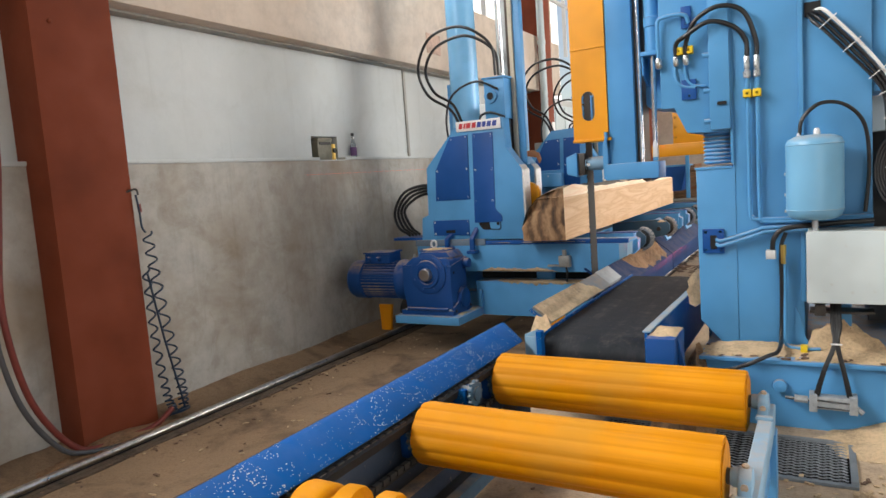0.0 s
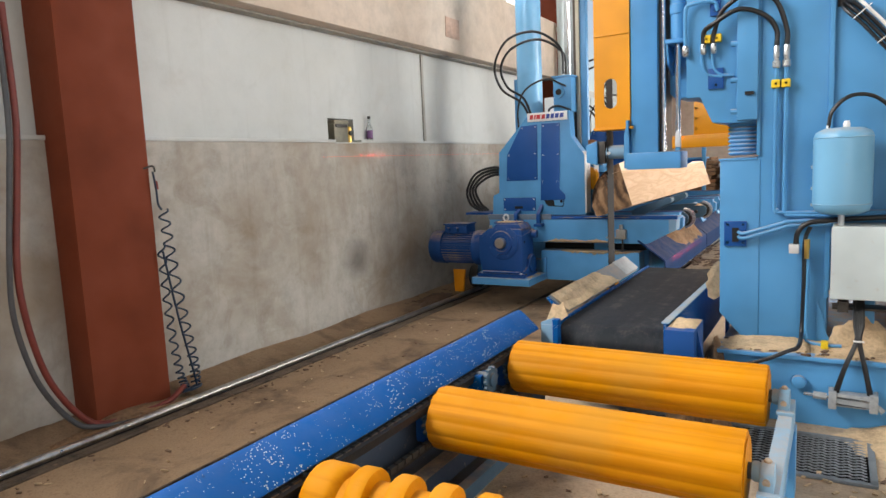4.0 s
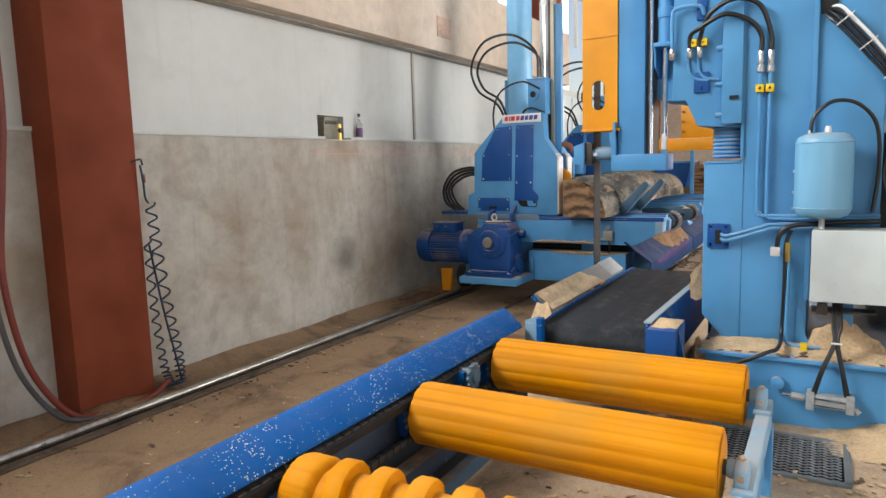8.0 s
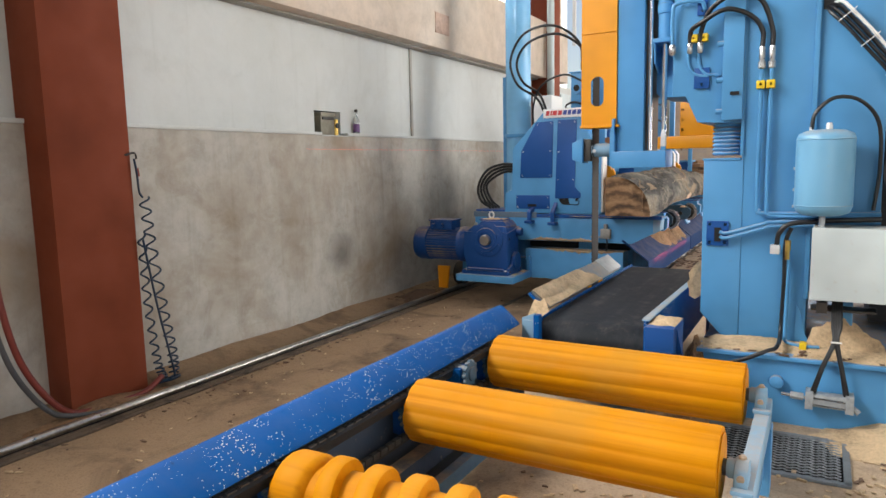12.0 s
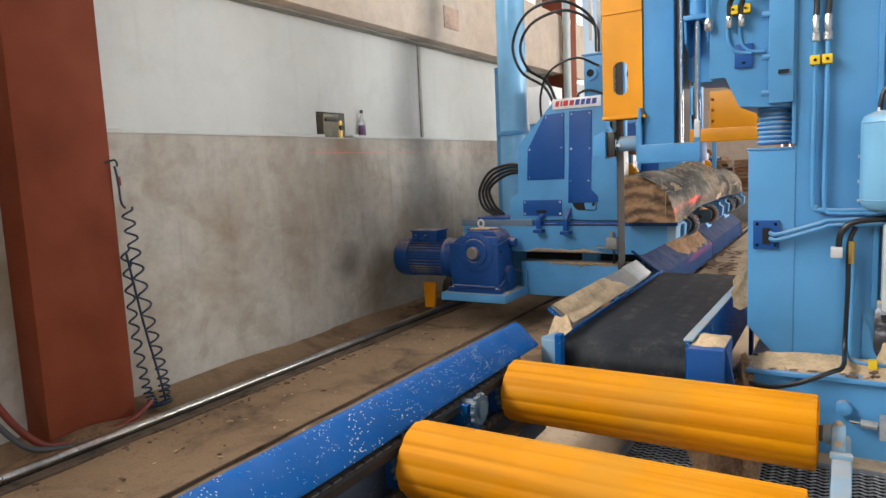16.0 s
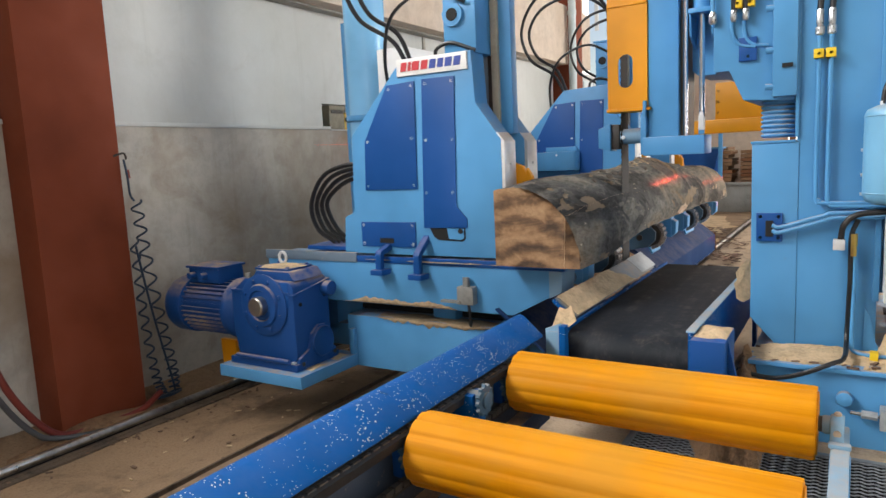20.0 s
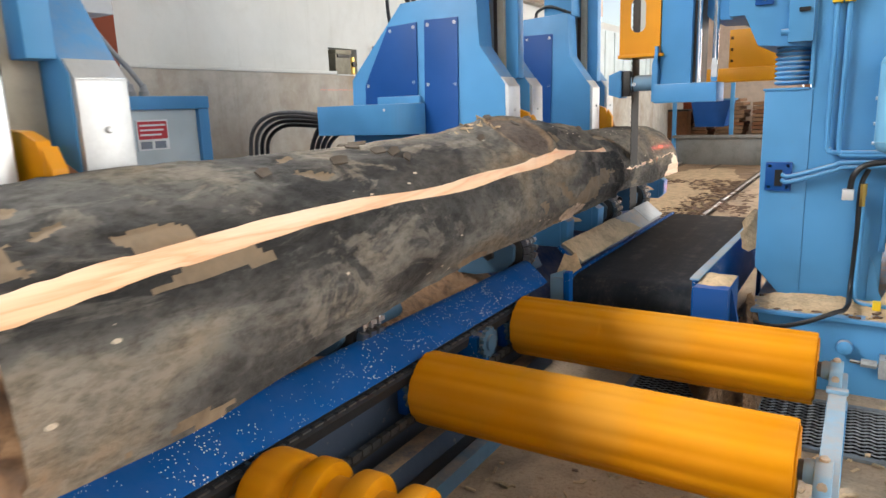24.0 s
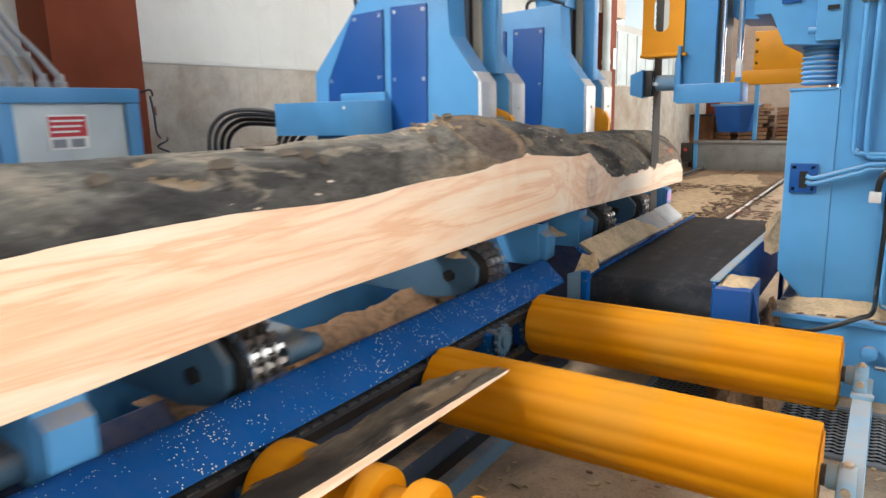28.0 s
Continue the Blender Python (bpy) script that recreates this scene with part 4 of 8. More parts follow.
def guard_channel():
    """The long blue bent plate between carriage and rollers."""
    g = thing("guard_plate", "chipped royal-blue bent steel guard plate speckled with resin", "guard", (-1.1, 1.0, 0.43))
    bm = bmesh.new()
    prof = [(-1.235, 0.60), (-1.232, 0.66), (-1.215, 0.69), (-1.185, 0.705), (-1.16, 0.702), (-1.06, 0.650), (-1.055, 0.642), (-1.06, 0.638), (-1.16, 0.69), (-1.185, 0.693), (-1.208, 0.68), (-1.222, 0.655), (-1.225, 0.6)]
    ys = [-0.9 + 0.12 * k for k in range(29)] + [2.5, 2.56, 2.6]
    rings = []
    for y in ys:
        rings.append([bm.verts.new((x, y + (x + 1.185) * (-0.6) * max(0, y - 2.4) / 0.2, z + 0.002 * noise.noise(Vector((y * 3, x * 9, 1))))) for x, z in prof])
    k = len(prof)
    for a, b in zip(rings, rings[1:]):
        for i in range(k):
            bm.faces.new((a[i], b[i], b[(i + 1) % k], a[(i + 1) % k]))
    bm.faces.new(rings[0])
    bm.faces.new(rings[-1][::-1])
    bmesh.ops.recalc_face_normals(bm, faces=bm.faces)
    part("plate", bm, ROYAL_BLUE, g)
    for y in (0.0, 1.2, 2.3):
        part("bracket", B(-1.22, -1.13, y, y + 0.05, FLOOR_Z - 0.003, 0.68, 0.004), DARK_BLUE, g)
    part("rubber_lip", P([(-1.07, 0.63), (-1.045, 0.618), (-1.052, 0.59), (-1.062, 0.6)], "y", -0.9, 2.2), BLACK_RUBBER, g, "black rubber lip")


guard_channel()


# ---- belt conveyor ----
def belt_conveyor():
    c = thing("belt_conveyor", "black rubber sawdust conveyor in a blue frame", "conveyor", (-0.75, 3.3, FLOOR_Z))
    z, r, x0, x1, ya, yb = 0.655, 0.095, -0.985, -0.525, 2.665, 4.25
    out = [(ya + r * math.sin(a), z - r + r * math.cos(a)) for a in [-math.pi * k / 14 for k in range(15)]]
    out += [(yb, z - 2 * r), (yb, z)]
    part("belt", P(out, "x", x0, x1), BELT, c, "worn black rubber belt", 30)
    part("side_plate", P([(2.5, 0.42), (2.5, 0.715), (2.58, 0.715), (4.3, 0.68), (4.3, 0.42)], "x", -0.515, -0.503, 0.002), ROYAL_BLUE, c, "blue side plate")
    part("side_plate", P([(2.6, 0.42), (2.6, 0.66), (4.3, 0.66), (4.3, 0.42)], "x", -1.008, -0.995, 0.002), ROYAL_BLUE, c, "blue side plate")
    h = part("bearing_cover", B(-0.5, -0.39, 2.45, 2.66, 0.5, 0.706, 0.005), DARK_BLUE, c, "blue bearing cover topped with sawdust")
    db = bmesh.new()
    rows = []
    for i in range(14):
        row = []
        for j in range(14):
            x, y = -0.497 + 0.104 * i / 13, 2.49 + 0.167 * j / 13
            k = noise.noise(Vector((x * 22, y * 22, 2)))
            edge = min(i, 13 - i, j, 13 - j) / 3
            row.append(db.verts.new((x, y + (0.02 * k if j == 0 else 0), 0.7065 + min(1, edge) * (0.012 + 0.012 * k))))
        rows.append(row)
    for a, b in zip(rows, rows[1:]):
        for j in range(13):
            db.faces.new((a[j], b[j], b[j + 1], a[j + 1]))
    part("sawdust_layer", db, BARK_DUST, h, "pale sawdust")
    part("side_flange", P([(2.5, 0.7155), (2.58, 0.7155), (4.3, 0.6805), (4.3, 0.6865), (2.58, 0.7215), (2.5, 0.7215)], "x", -0.522, -0.492, 0.001), PALE_BLUE, c, "pale dusty flange")
    part("gusset", P([(-0.388, 0.5), (-0.345, 0.5), (-0.388, 0.7)], "y", 2.5, 2.52), DARK_BLUE, c)
    part("end_plate", P([(-1.06, 0.44), (-0.985, 0.44), (-0.985, 0.66), (-1.0, 0.69), (-1.06, 0.665)], "y", 2.56, 2.572, 0.002), PALE_BLUE, c, "pale worn end plate")
    part("end_strip", B(-0.99, -0.965, 2.52, 2.56, 0.46, 0.69, 0.003), ROYAL_BLUE, c)
    # sloping chute plate between saw and belt
    part("chute_plate", P([(-1.07, 0.757), (-1.066, 0.763), (-0.978, 0.69), (-0.985, 0.684)], "y", 2.69, 3.92, 0.0015), CHUTE, c, "dust-caked sheet-metal chute plate")
    part("chute_lip", P([(-1.08, 0.75), (-1.07, 0.757), (-0.99, 0.688), (-0.998, 0.676)], "y", 2.675, 2.688, 0.001), ROYAL_BLUE, c, "blue edge of the chute")
    flap = prism(bmesh.new(), [(-1.052, 0.655), (-1.033, 0.735), (-1.005, 0.728), (-0.985, 0.745), (-0.955, 0.69), (-0.985, 0.665), (-1.0, 0.655)], "y", 2.6, 2.607)
    for v in flap.verts:
        v.co.y += 0.5 * (v.co.z - 0.655)
    part("chute_end", flap, BARK_DUST, c, "bent flap thick with sawdust")
    part("post_block", B(-1.053, -0.993, 2.55, 2.6, 0.4, 0.658, 0.004), PALE_BLUE, c, "pale blue corner post")
    part("worn_patch", P([(-1.072, 0.762), (-1.068, 0.767), (-0.985, 0.698), (-0.989, 0.692)], "y", 3.7, 3.97, 0.001), CYL_GREY, c, "scraped grey chute end")
    dl = bmesh.new()
    rows = []
    for i in range(60):
        row = []
        for j in range(12):
            u, y = j / 11, 2.693 + 1.0 * i / 59
            h = 0.007 + 0.006 * noise.noise(Vector((y * 5, u * 2.2, 3))) + 0.004 * noise.noise(Vector((y * 24, u * 9, 1))) - 0.018 * max(0, (y - 3.3 - 0.2 * u) / 0.2)
            row.append(dl.verts.new((-1.066 + 0.086 * u + 0.5 * h, y, 0.762 - 0.072 * u + 0.8 * h)))
        rows.append(row)
    for a, b in zip(rows, rows[1:]):
        for j in range(11):
            dl.faces.new((a[j], a[j + 1], b[j + 1], b[j]))
    part("dust_layer", dl, BARK_DUST, c, "caked pale sawdust on the chute")
    d = part("drum", R((-0.99, ya, z - r), (-0.52, ya, z - r), r - 0.006, 24), DARK_STEEL, c)
    for y in (2.9, 4.1):
        part("leg", B(-1.03, -1.01, y, y + 0.06, FLOOR_Z - 0.003, 0.5), DARK_BLUE, c)
        part("leg", B(-0.5, -0.48, y, y + 0.06, FLOOR_Z - 0.003, 0.5), DARK_BLUE, c)


CHUTE = paint("dusty_sheet_metal", (0.13, 0.16, 0.19), 0.42, 0.6, 0.4, (0.2, 0.15, 0.1))
belt_conveyor()


# ---- band saw ----
def band_saw():
    s = thing("band_saw", "tall light-blue log band saw on a dusty steel base", "band saw", (0.1, 3.4, FLOOR_Z))
    # base with the dusty shelf
    part("base", B(-0.36, 1.6, 3.0, 4.4, FLOOR_Z - 0.004, 0.485, 0.008), LIGHT_BLUE, s)
    part("base_top", B(-0.385, 1.62, 2.975, 4.42, 0.485, 0.503, 0.004), LIGHT_BLUE, s)
    # main column
    part("column", P([(-0.245, 0.503), (0.04, 0.503), (0.04, 4.5), (-0.245, 4.5)], "y", 3.2, 4.15, 0.008), LIGHT_BLUE, s)
    part("pedestal", P([(-0.30, 0.503), (-0.405, 0.62), (-0.407, 1.343), (-0.236, 1.343), (-0.236, 0.503)], "y", 3.195, 4.1, 0.006), LIGHT_BLUE, s)
    part("pedestal_top", B(-0.412, -0.25, 3.19, 4.1, 1.34, 1.35, 0.002), LIGHT_BLUE, s)
    part("foot_plate", P([(0.0, 0.503), (0.065, 0.503), (0.04, 0.56), (0.02, 0.66), (0.0, 0.7)], "y", 3.192, 3.21), LIGHT_BLUE, s)
    part("corner_strip", B(-0.252, -0.238, 3.188, 3.2, 1.36, 4.4, 0.003), LIGHT_BLUE, s)
    part("side_housing", B(0.044, 0.30, 3.21, 4.3, 0.75, 4.5, 0.008), LIGHT_BLUE, s)
    part("side_housing", B(0.3, 0.46, 3.23, 4.3, 1.62, 4.5, 0.006), LIGHT_BLUE, s)
    part("side_foot", B(0.16, 0.22, 3.2, 3.6, 0.503, 0.76, 0.006), LIGHT_BLUE, s)
    part("column_edge", B(0.026, 0.046, 3.188, 3.27, 0.72, 4.4, 0.004), LIGHT_BLUE, s)
    part("rear_panel", B(0.302, 1.5, 3.5, 4.4, 1.46, 4.5, 0.008), GREY_PAINT, s, "pale grey rear housing")
    # solid block whose dark colour paints the recess's shade
    part("rear_recess", B(0.302, 1.5, 3.62, 4.38, 0.55, 1.46, 0.006), DARK_STEEL, s, "dark block standing for the shaded lower recess")
    # upper head that carries the guide arm
    part("head", P([(-0.5, 1.64), (-0.445, 1.518), (-0.255, 1.504), (-0.255, 4.4), (-0.56, 4.4), (-0.56, 1.64)], "y", 3.22, 3.9, 0.006), LIGHT_BLUE, s)
    part("head_rear", P([(-0.765, 1.72), (-0.74, 1.695), (-0.5, 1.684), (-0.5, 4.4), (-0.765, 4.4)], "y", 3.84, 4.2, 0.006), LIGHT_BLUE, s)
    part("tilt_block", B(-0.335, -0.247, 3.17, 3.3, 1.52, 2.6, 0.006), LIGHT_BLUE, s)
    for z in (1.56, 1.7, 1.86):
        part("clamp_bolt", R((-0.36, 3.18, z), (-0.33, 3.18, z), 0.012, 8), LIGHT_BLUE, s)
    # shade-black bar set on the tilt block
    part("wedge_plate", B(-0.30, -0.262, 3.16, 3.172, 1.63, 1.645), HOLE_SHADE, s)
    # rubber bellows under the head
    bm = bmesh.new()
    prof = []
    for k in range(8):
        prof += [(0.062, 1.362 + k * 0.019), (0.074, 1.37 + k * 0.019), (0.074, 1.374 + k * 0.019), (0.062, 1.381 + k * 0.019)]
    lathe(bm, prof, (-0.318, 3.34, 0), "z", 24)
    part("bellows", bm, LIGHT_BLUE, s, "light-blue ribbed bellows")
    # small blue cover plates
    p = part("cover_plate", B(-0.385, -0.289, 3.182, 3.195, 0.945, 1.06, 0.002), DARK_BLUE, s, "dark blue cover plate with four bolts")
    for x in (-0.37, -0.304):
        for z in (0.96, 1.045):
            bolt_at(p, (x, 3.182, z), "y", 0.007, PALE_BLUE)
    # slot drawn as a black plate, its inner shade painted
    part("slot", B(-0.35, -0.322, 3.178, 3.183, 0.965, 1.03), HOLE_SHADE, p)
    p = part("cover_plate", B(-0.462, -0.395, 3.207, 3.22, 1.672, 1.765, 0.002), DARK_BLUE, s, "dark blue cover plate")
    bolt_at(p, (-0.428, 3.207, 1.69), "y", 0.006)
    p = part("cover_plate", B(-0.455, -0.41, 3.207, 3.22, 2.0, 2.1, 0.002), DARK_BLUE, s, "dark blue cover plate")
    bolt_at(p, (-0.432, 3.207, 2.02), "y", 0.006)
    # hydraulic pipes down the column
    for i, x in enumerate((-0.175, -0.135)):
        zb = 1.10 - 0.012 * i
        part("pipe", T([(x, 3.175, 1.83), (x, 3.175, 1.5), (x, 3.175, zb + 0.05), (x + 0.012, 3.175, zb + 0.012), (x + 0.05, 3.175, zb), (0.3, 3.175, zb + 0.004)], 0.0085, 8), LIGHT_BLUE, s)
        part("fitting", L([(0.011, 0), (0.016, 0.005), (0.016, 0.03), (0.011, 0.035), (0.013, 0.05), (0.013, 0.09), (0.009, 0.1)], (x, 3.175, 1.735), "z", 8), FITTING, s, "plated hose fitting")
        c = part("clamp", B(x - 0.018, x + 0.016, 3.156, 3.198, 1.65, 1.685, 0.003), CLAMP_YELLOW, s, "yellow pipe clamp")
        bolt_at(c, (x, 3.156, 1.667), "y", 0.006, DARK_STEEL)
        xa = -0.48 + 0.045 * i
        top = 2.0 + 0.06 * i
        part("hose", T([(x, 3.175, 1.82), (x - 0.002, 3.172, 1.9), (x - 0.05, 3.15, top - 0.035), (x - 0.15, 3.135, top), (xa + 0.05, 3.15, top - 0.045), (xa + 0.005, 3.18, 1.93), (xa, 3.19, 1.87)], 0.0105, 10), HOSE_BLACK, s, "black hydraulic hose")
        part("fitting", L([(0.009, 0), (0.013, 0.01), (0.013, 0.04), (0.009, 0.05), (0.009, 0.07)], (xa, 3.19, 1.83), "z", 8), FITTING, s, "plated hose fitting")
        part("pipe", T([(xa - 0.01, 3.21, 1.9), (xa - 0.008, 3.21, 1.79), (xa + 0.02, 3.21, 1.74), (xa + 0.08, 3.21, 1.725)], 0.007, 8), LIGHT_BLUE, s)
        c = part("clamp", B(xa - 0.003, xa + 0.032, 3.18, 3.215, 1.88, 1.915, 0.003), CLAMP_YELLOW, s, "yellow pipe clamp")
        bolt_at(c, (xa + 0.014, 3.18, 1.897), "y", 0.006, DARK_STEEL)
        part("pipe", T([(-0.325, 3.17, 0.99 + 0.022 * i), (-0.29, 3.165, 0.985 + 0.022 * i), (-0.15, 3.165, 1.03 + 0.02 * i), (-0.08, 3.17, 1.045 + 0.018 * i), (0.3, 3.175, 1.05 + 0.018 * i)], 0.0085, 8), LIGHT_BLUE, s)
    part("pipe", T([(-0.22 - 0.34, 3.2, 1.86), (-0.56, 3.19, 2.02), (-0.54, 3.19, 2.06), (-0.44, 3.19, 2.06), (-0.42, 3.2, 2.02)], 0.009, 8), LIGHT_BLUE, s)
    part("fitting", L([(0.01, 0), (0.016, 0.01), (0.016, 0.035), (0.01, 0.05)], (-0.56, 3.2, 1.83), "z", 8), FITTING, s)
    # black supply lines down to the shelf
    part("hose", T([(0.3, 3.14, 1.085), (0.1, 3.13, 1.075), (-0.03, 3.13, 1.06), (-0.075, 3.13, 1.02), (-0.085, 3.14, 0.965)], 0.011, 10), HOSE_BLACK, s, "black hydraulic hose")
    part("hose", T([(-0.03, 3.15, 1.04), (-0.05, 3.15, 0.97), (-0.05, 3.15, 0.8), (-0.055, 3.15, 0.58), (-0.06, 3.0, 0.54), (-0.1, 2.955, 0.525), (-0.194, 2.945, 0.478), (-0.282, 2.945, 0.45), (-0.36, 2.95, 0.452), (-0.42, 2.955, 0.468)], 0.009, 8), HOSE_BLACK, s, "black hydraulic hose")
    part("pipe", T([(-0.035, 3.15, 0.94), (-0.037, 3.15, 0.7), (-0.038, 3.14, 0.56), (-0.025, 3.13, 0.53), (0.03, 3.12, 0.523), (0.1, 3.12, 0.525)], 0.008, 8), LIGHT_BLUE, s)
    part("clamp", B(0.022, 0.05, 3.1, 3.14, 0.505, 0.54, 0.003), CLAMP_YELLOW, s, "yellow pipe clamp")
    part("valve", B(-0.11, -0.07, 3.11, 3.16, 0.925, 0.965, 0.004), GALV, s, "small plated valve")
    part("fitting", R((-0.042, 3.15, 0.9), (-0.042, 3.15, 0.985), 0.013, 8), BRASS, s, "brass fitting")
    # cable duct with a bundle of cables
    # the hole is a flat plate in painted shade
    part("cable_hole", B(0.052, 0.115, 3.204, 3.212, 1.965, 2.025), HOLE_SHADE, s)
    for k in range(8):
        o, q = (k % 4 - 1.5) * 0.013, (k // 4) * 0.014
        part("cable", T([(0.07 + o * 0.4, 3.23, 2.0 - 0.004 * k), (0.1 + o, 3.175 - q, 1.962 + o), (0.155 + o, 3.155 - q, 1.9 + o), (0.237 + o, 3.15 - q, 1.797 + o), (0.318 + o, 3.15 - q, 1.685 + o * 0.6), (0.358 + o, 3.15 - q, 1.588), (0.369 + o, 3.15 - q, 1.4), (0.376 + o, 3.15 - q, 1.118), (0.376 + o, 3.15 - q, 0.95)], 0.0068, 6),
             WHITE if k in (3, 7) else HOSE_BLACK, s, "cable in a bundle")
    for x, z, tilt in ((0.14, 1.92, 1), (0.225, 1.812, 1), (0.315, 1.69, 1), (0.35, 1.61, 0.5), (0.364, 1.5, 0), (0.37, 1.3, 0)):
        c, d = 0.032, 0.026 * tilt
        part("cable_tie", P([(x - c, z - d), (x + c, z + d), (x + c, z + d + 0.005), (x - c, z - d + 0.005)], "y", 3.122, 3.127), WHITE, s)
    for k in range(4):
        r = 0.1 - 0.012 * k
        part("cable", T([(0.42 + r * math.cos(a_ * 0.785), 3.45 + 0.015 * k, 1.28 + 1.7 * r * math.sin(a_ * 0.785)) for a_ in range(9)], 0.008, 6), HOSE_BLACK, s, "coiled black cable")
    # white terminal box
    e = part("terminal_box", B(0.056, 0.62, 2.98, 3.19, 0.763, 1.055, 0.008), GREY_PAINT, s, "pale terminal box with rusty edges")
    part("lid", B(0.052, 0.625, 2.965, 2.982, 0.76, 1.06, 0.006), GREY_PAINT, e)
    part("bracket", B(0.08, 0.12, 3.0, 3.2, 0.70, 0.745), DARK_STEEL, e)
    for k in range(4):
        xe = 0.077 if k < 2 else 0.201
        o = 0.009 * (k - 1.5)
        part("cable", T([(0.157 + o, 3.07, 0.75), (0.157 + o, 3.02, 0.705), (0.158 + o, 3.0, 0.65), (0.156 + 0.5 * o, 2.97, 0.59), ((0.156 + xe) / 2 + o * 0.5, 2.945, 0.48), (xe + 0.008 * (k % 2), 2.945, 0.365)], 0.0075, 8), HOSE_BLACK, e)
    part("cable_tie", B(0.138, 0.178, 2.955, 2.96, 0.588, 0.594), WHITE, e)
    part("cable_tray", B(0.06, 0.3, 3.1, 3.19, 0.69, 0.7), DARK_STEEL, s)
    # small air cylinder on the base
    a = part("air_cylinder", B(0.06, 0.228, 2.925, 2.985, 0.315, 0.372, 0.012), CYL_GREY, s, "small grey air cylinder")
    for q in (0.06, 0.205):
        part("end_block", B(q - 0.004, q + 0.026, 2.918, 2.99, 0.306, 0.38, 0.004), CYL_GREY, a)
    for z in (0.33, 0.357):
        part("tie_rod", R((0.06, 2.924, z), (0.225, 2.924, z - 0.006), 0.004, 6), CHROME, a)
    part("rod", R((-0.035, 2.955, 0.35), (0.06, 2.955, 0.345), 0.008, 10), CHROME, a)
    part("nut", R((0.0, 2.955, 0.348), (0.05, 2.955, 0.346), 0.016, 8), CYL_GREY, a)
    part("elbow", R((0.228, 2.94, 0.33), (0.25, 2.935, 0.312), 0.012, 8), CYL_GREY, a)
    part("mount", B(0.1, 0.19, 2.98, 3.002, 0.32, 0.36, 0.003), LIGHT_BLUE, a)
    part("knob", L([(0.005, 0), (0.026, 0.006), (0.03, 0.02), (0.026, 0.034), (0.005, 0.04)], (-0.055, 2.96, 0.39), "y", 16), LIGHT_BLUE, s)
    return s


band_saw()


def pressure_tank():
    t = thing("pressure_tank", "light-blue steel pressure tank hung on the saw column", "tank", (0.085, 3.08, 1.1))
    prof = [(0.02, 0.0), (0.07, 0.004), (0.098, 0.016), (0.108, 0.04), (0.109, 0.05), (0.109, 0.31), (0.108, 0.325), (0.1, 0.342), (0.07, 0.356), (0.02, 0.36)]
    part("vessel", L(prof, (0.085, 3.07, 1.1), "z", 40), TANK_BLUE, t, "", 50)
    part("weld_seam", L([(0.1085, 0), (0.111, 0.003), (0.1085, 0.006)], (0.085, 3.07, 1.143), "z", 40), TANK_BLUE, t)
    part("weld_seam", L([(0.1085, 0), (0.111, 0.003), (0.1085, 0.006)], (0.085, 3.07, 1.415), "z", 40), TANK_BLUE, t)
    part("valve", L([(0.013, 0), (0.013, 0.02), (0.01, 0.024), (0.01, 0.03)], (0.095, 3.05, 1.455), "z", 10), GALV, t)
    part("valve", L([(0.008, 0), (0.008, 0.014)], (0.03, 3.05, 1.455), "z", 8), GALV, t)
    part("drain", L([(0.012, 0), (0.012, 0.05)], (0.085, 3.07, 1.055), "z", 10), GALV, t)
    part("hose", T([(0.03, 3.05, 1.46), (0.045, 3.05, 1.53), (0.11, 3.06, 1.585), (0.2, 3.09, 1.57), (0.27, 3.14, 1.48), (0.285, 3.17, 1.3), (0.27, 3.17, 1.12)], 0.008, 8), HOSE_BLACK, t, "black hose")
    part("mounting_strap", B(0.06, 0.11, 3.17, 3.27, 1.2, 1.24), DARK_STEEL, t)
    for z in (1.14, 1.21, 1.3):
        part("stud", R((-0.03, 3.09, z), (-0.012, 3.09, z), 0.006, 8), GALV, t)


pressure_tank()


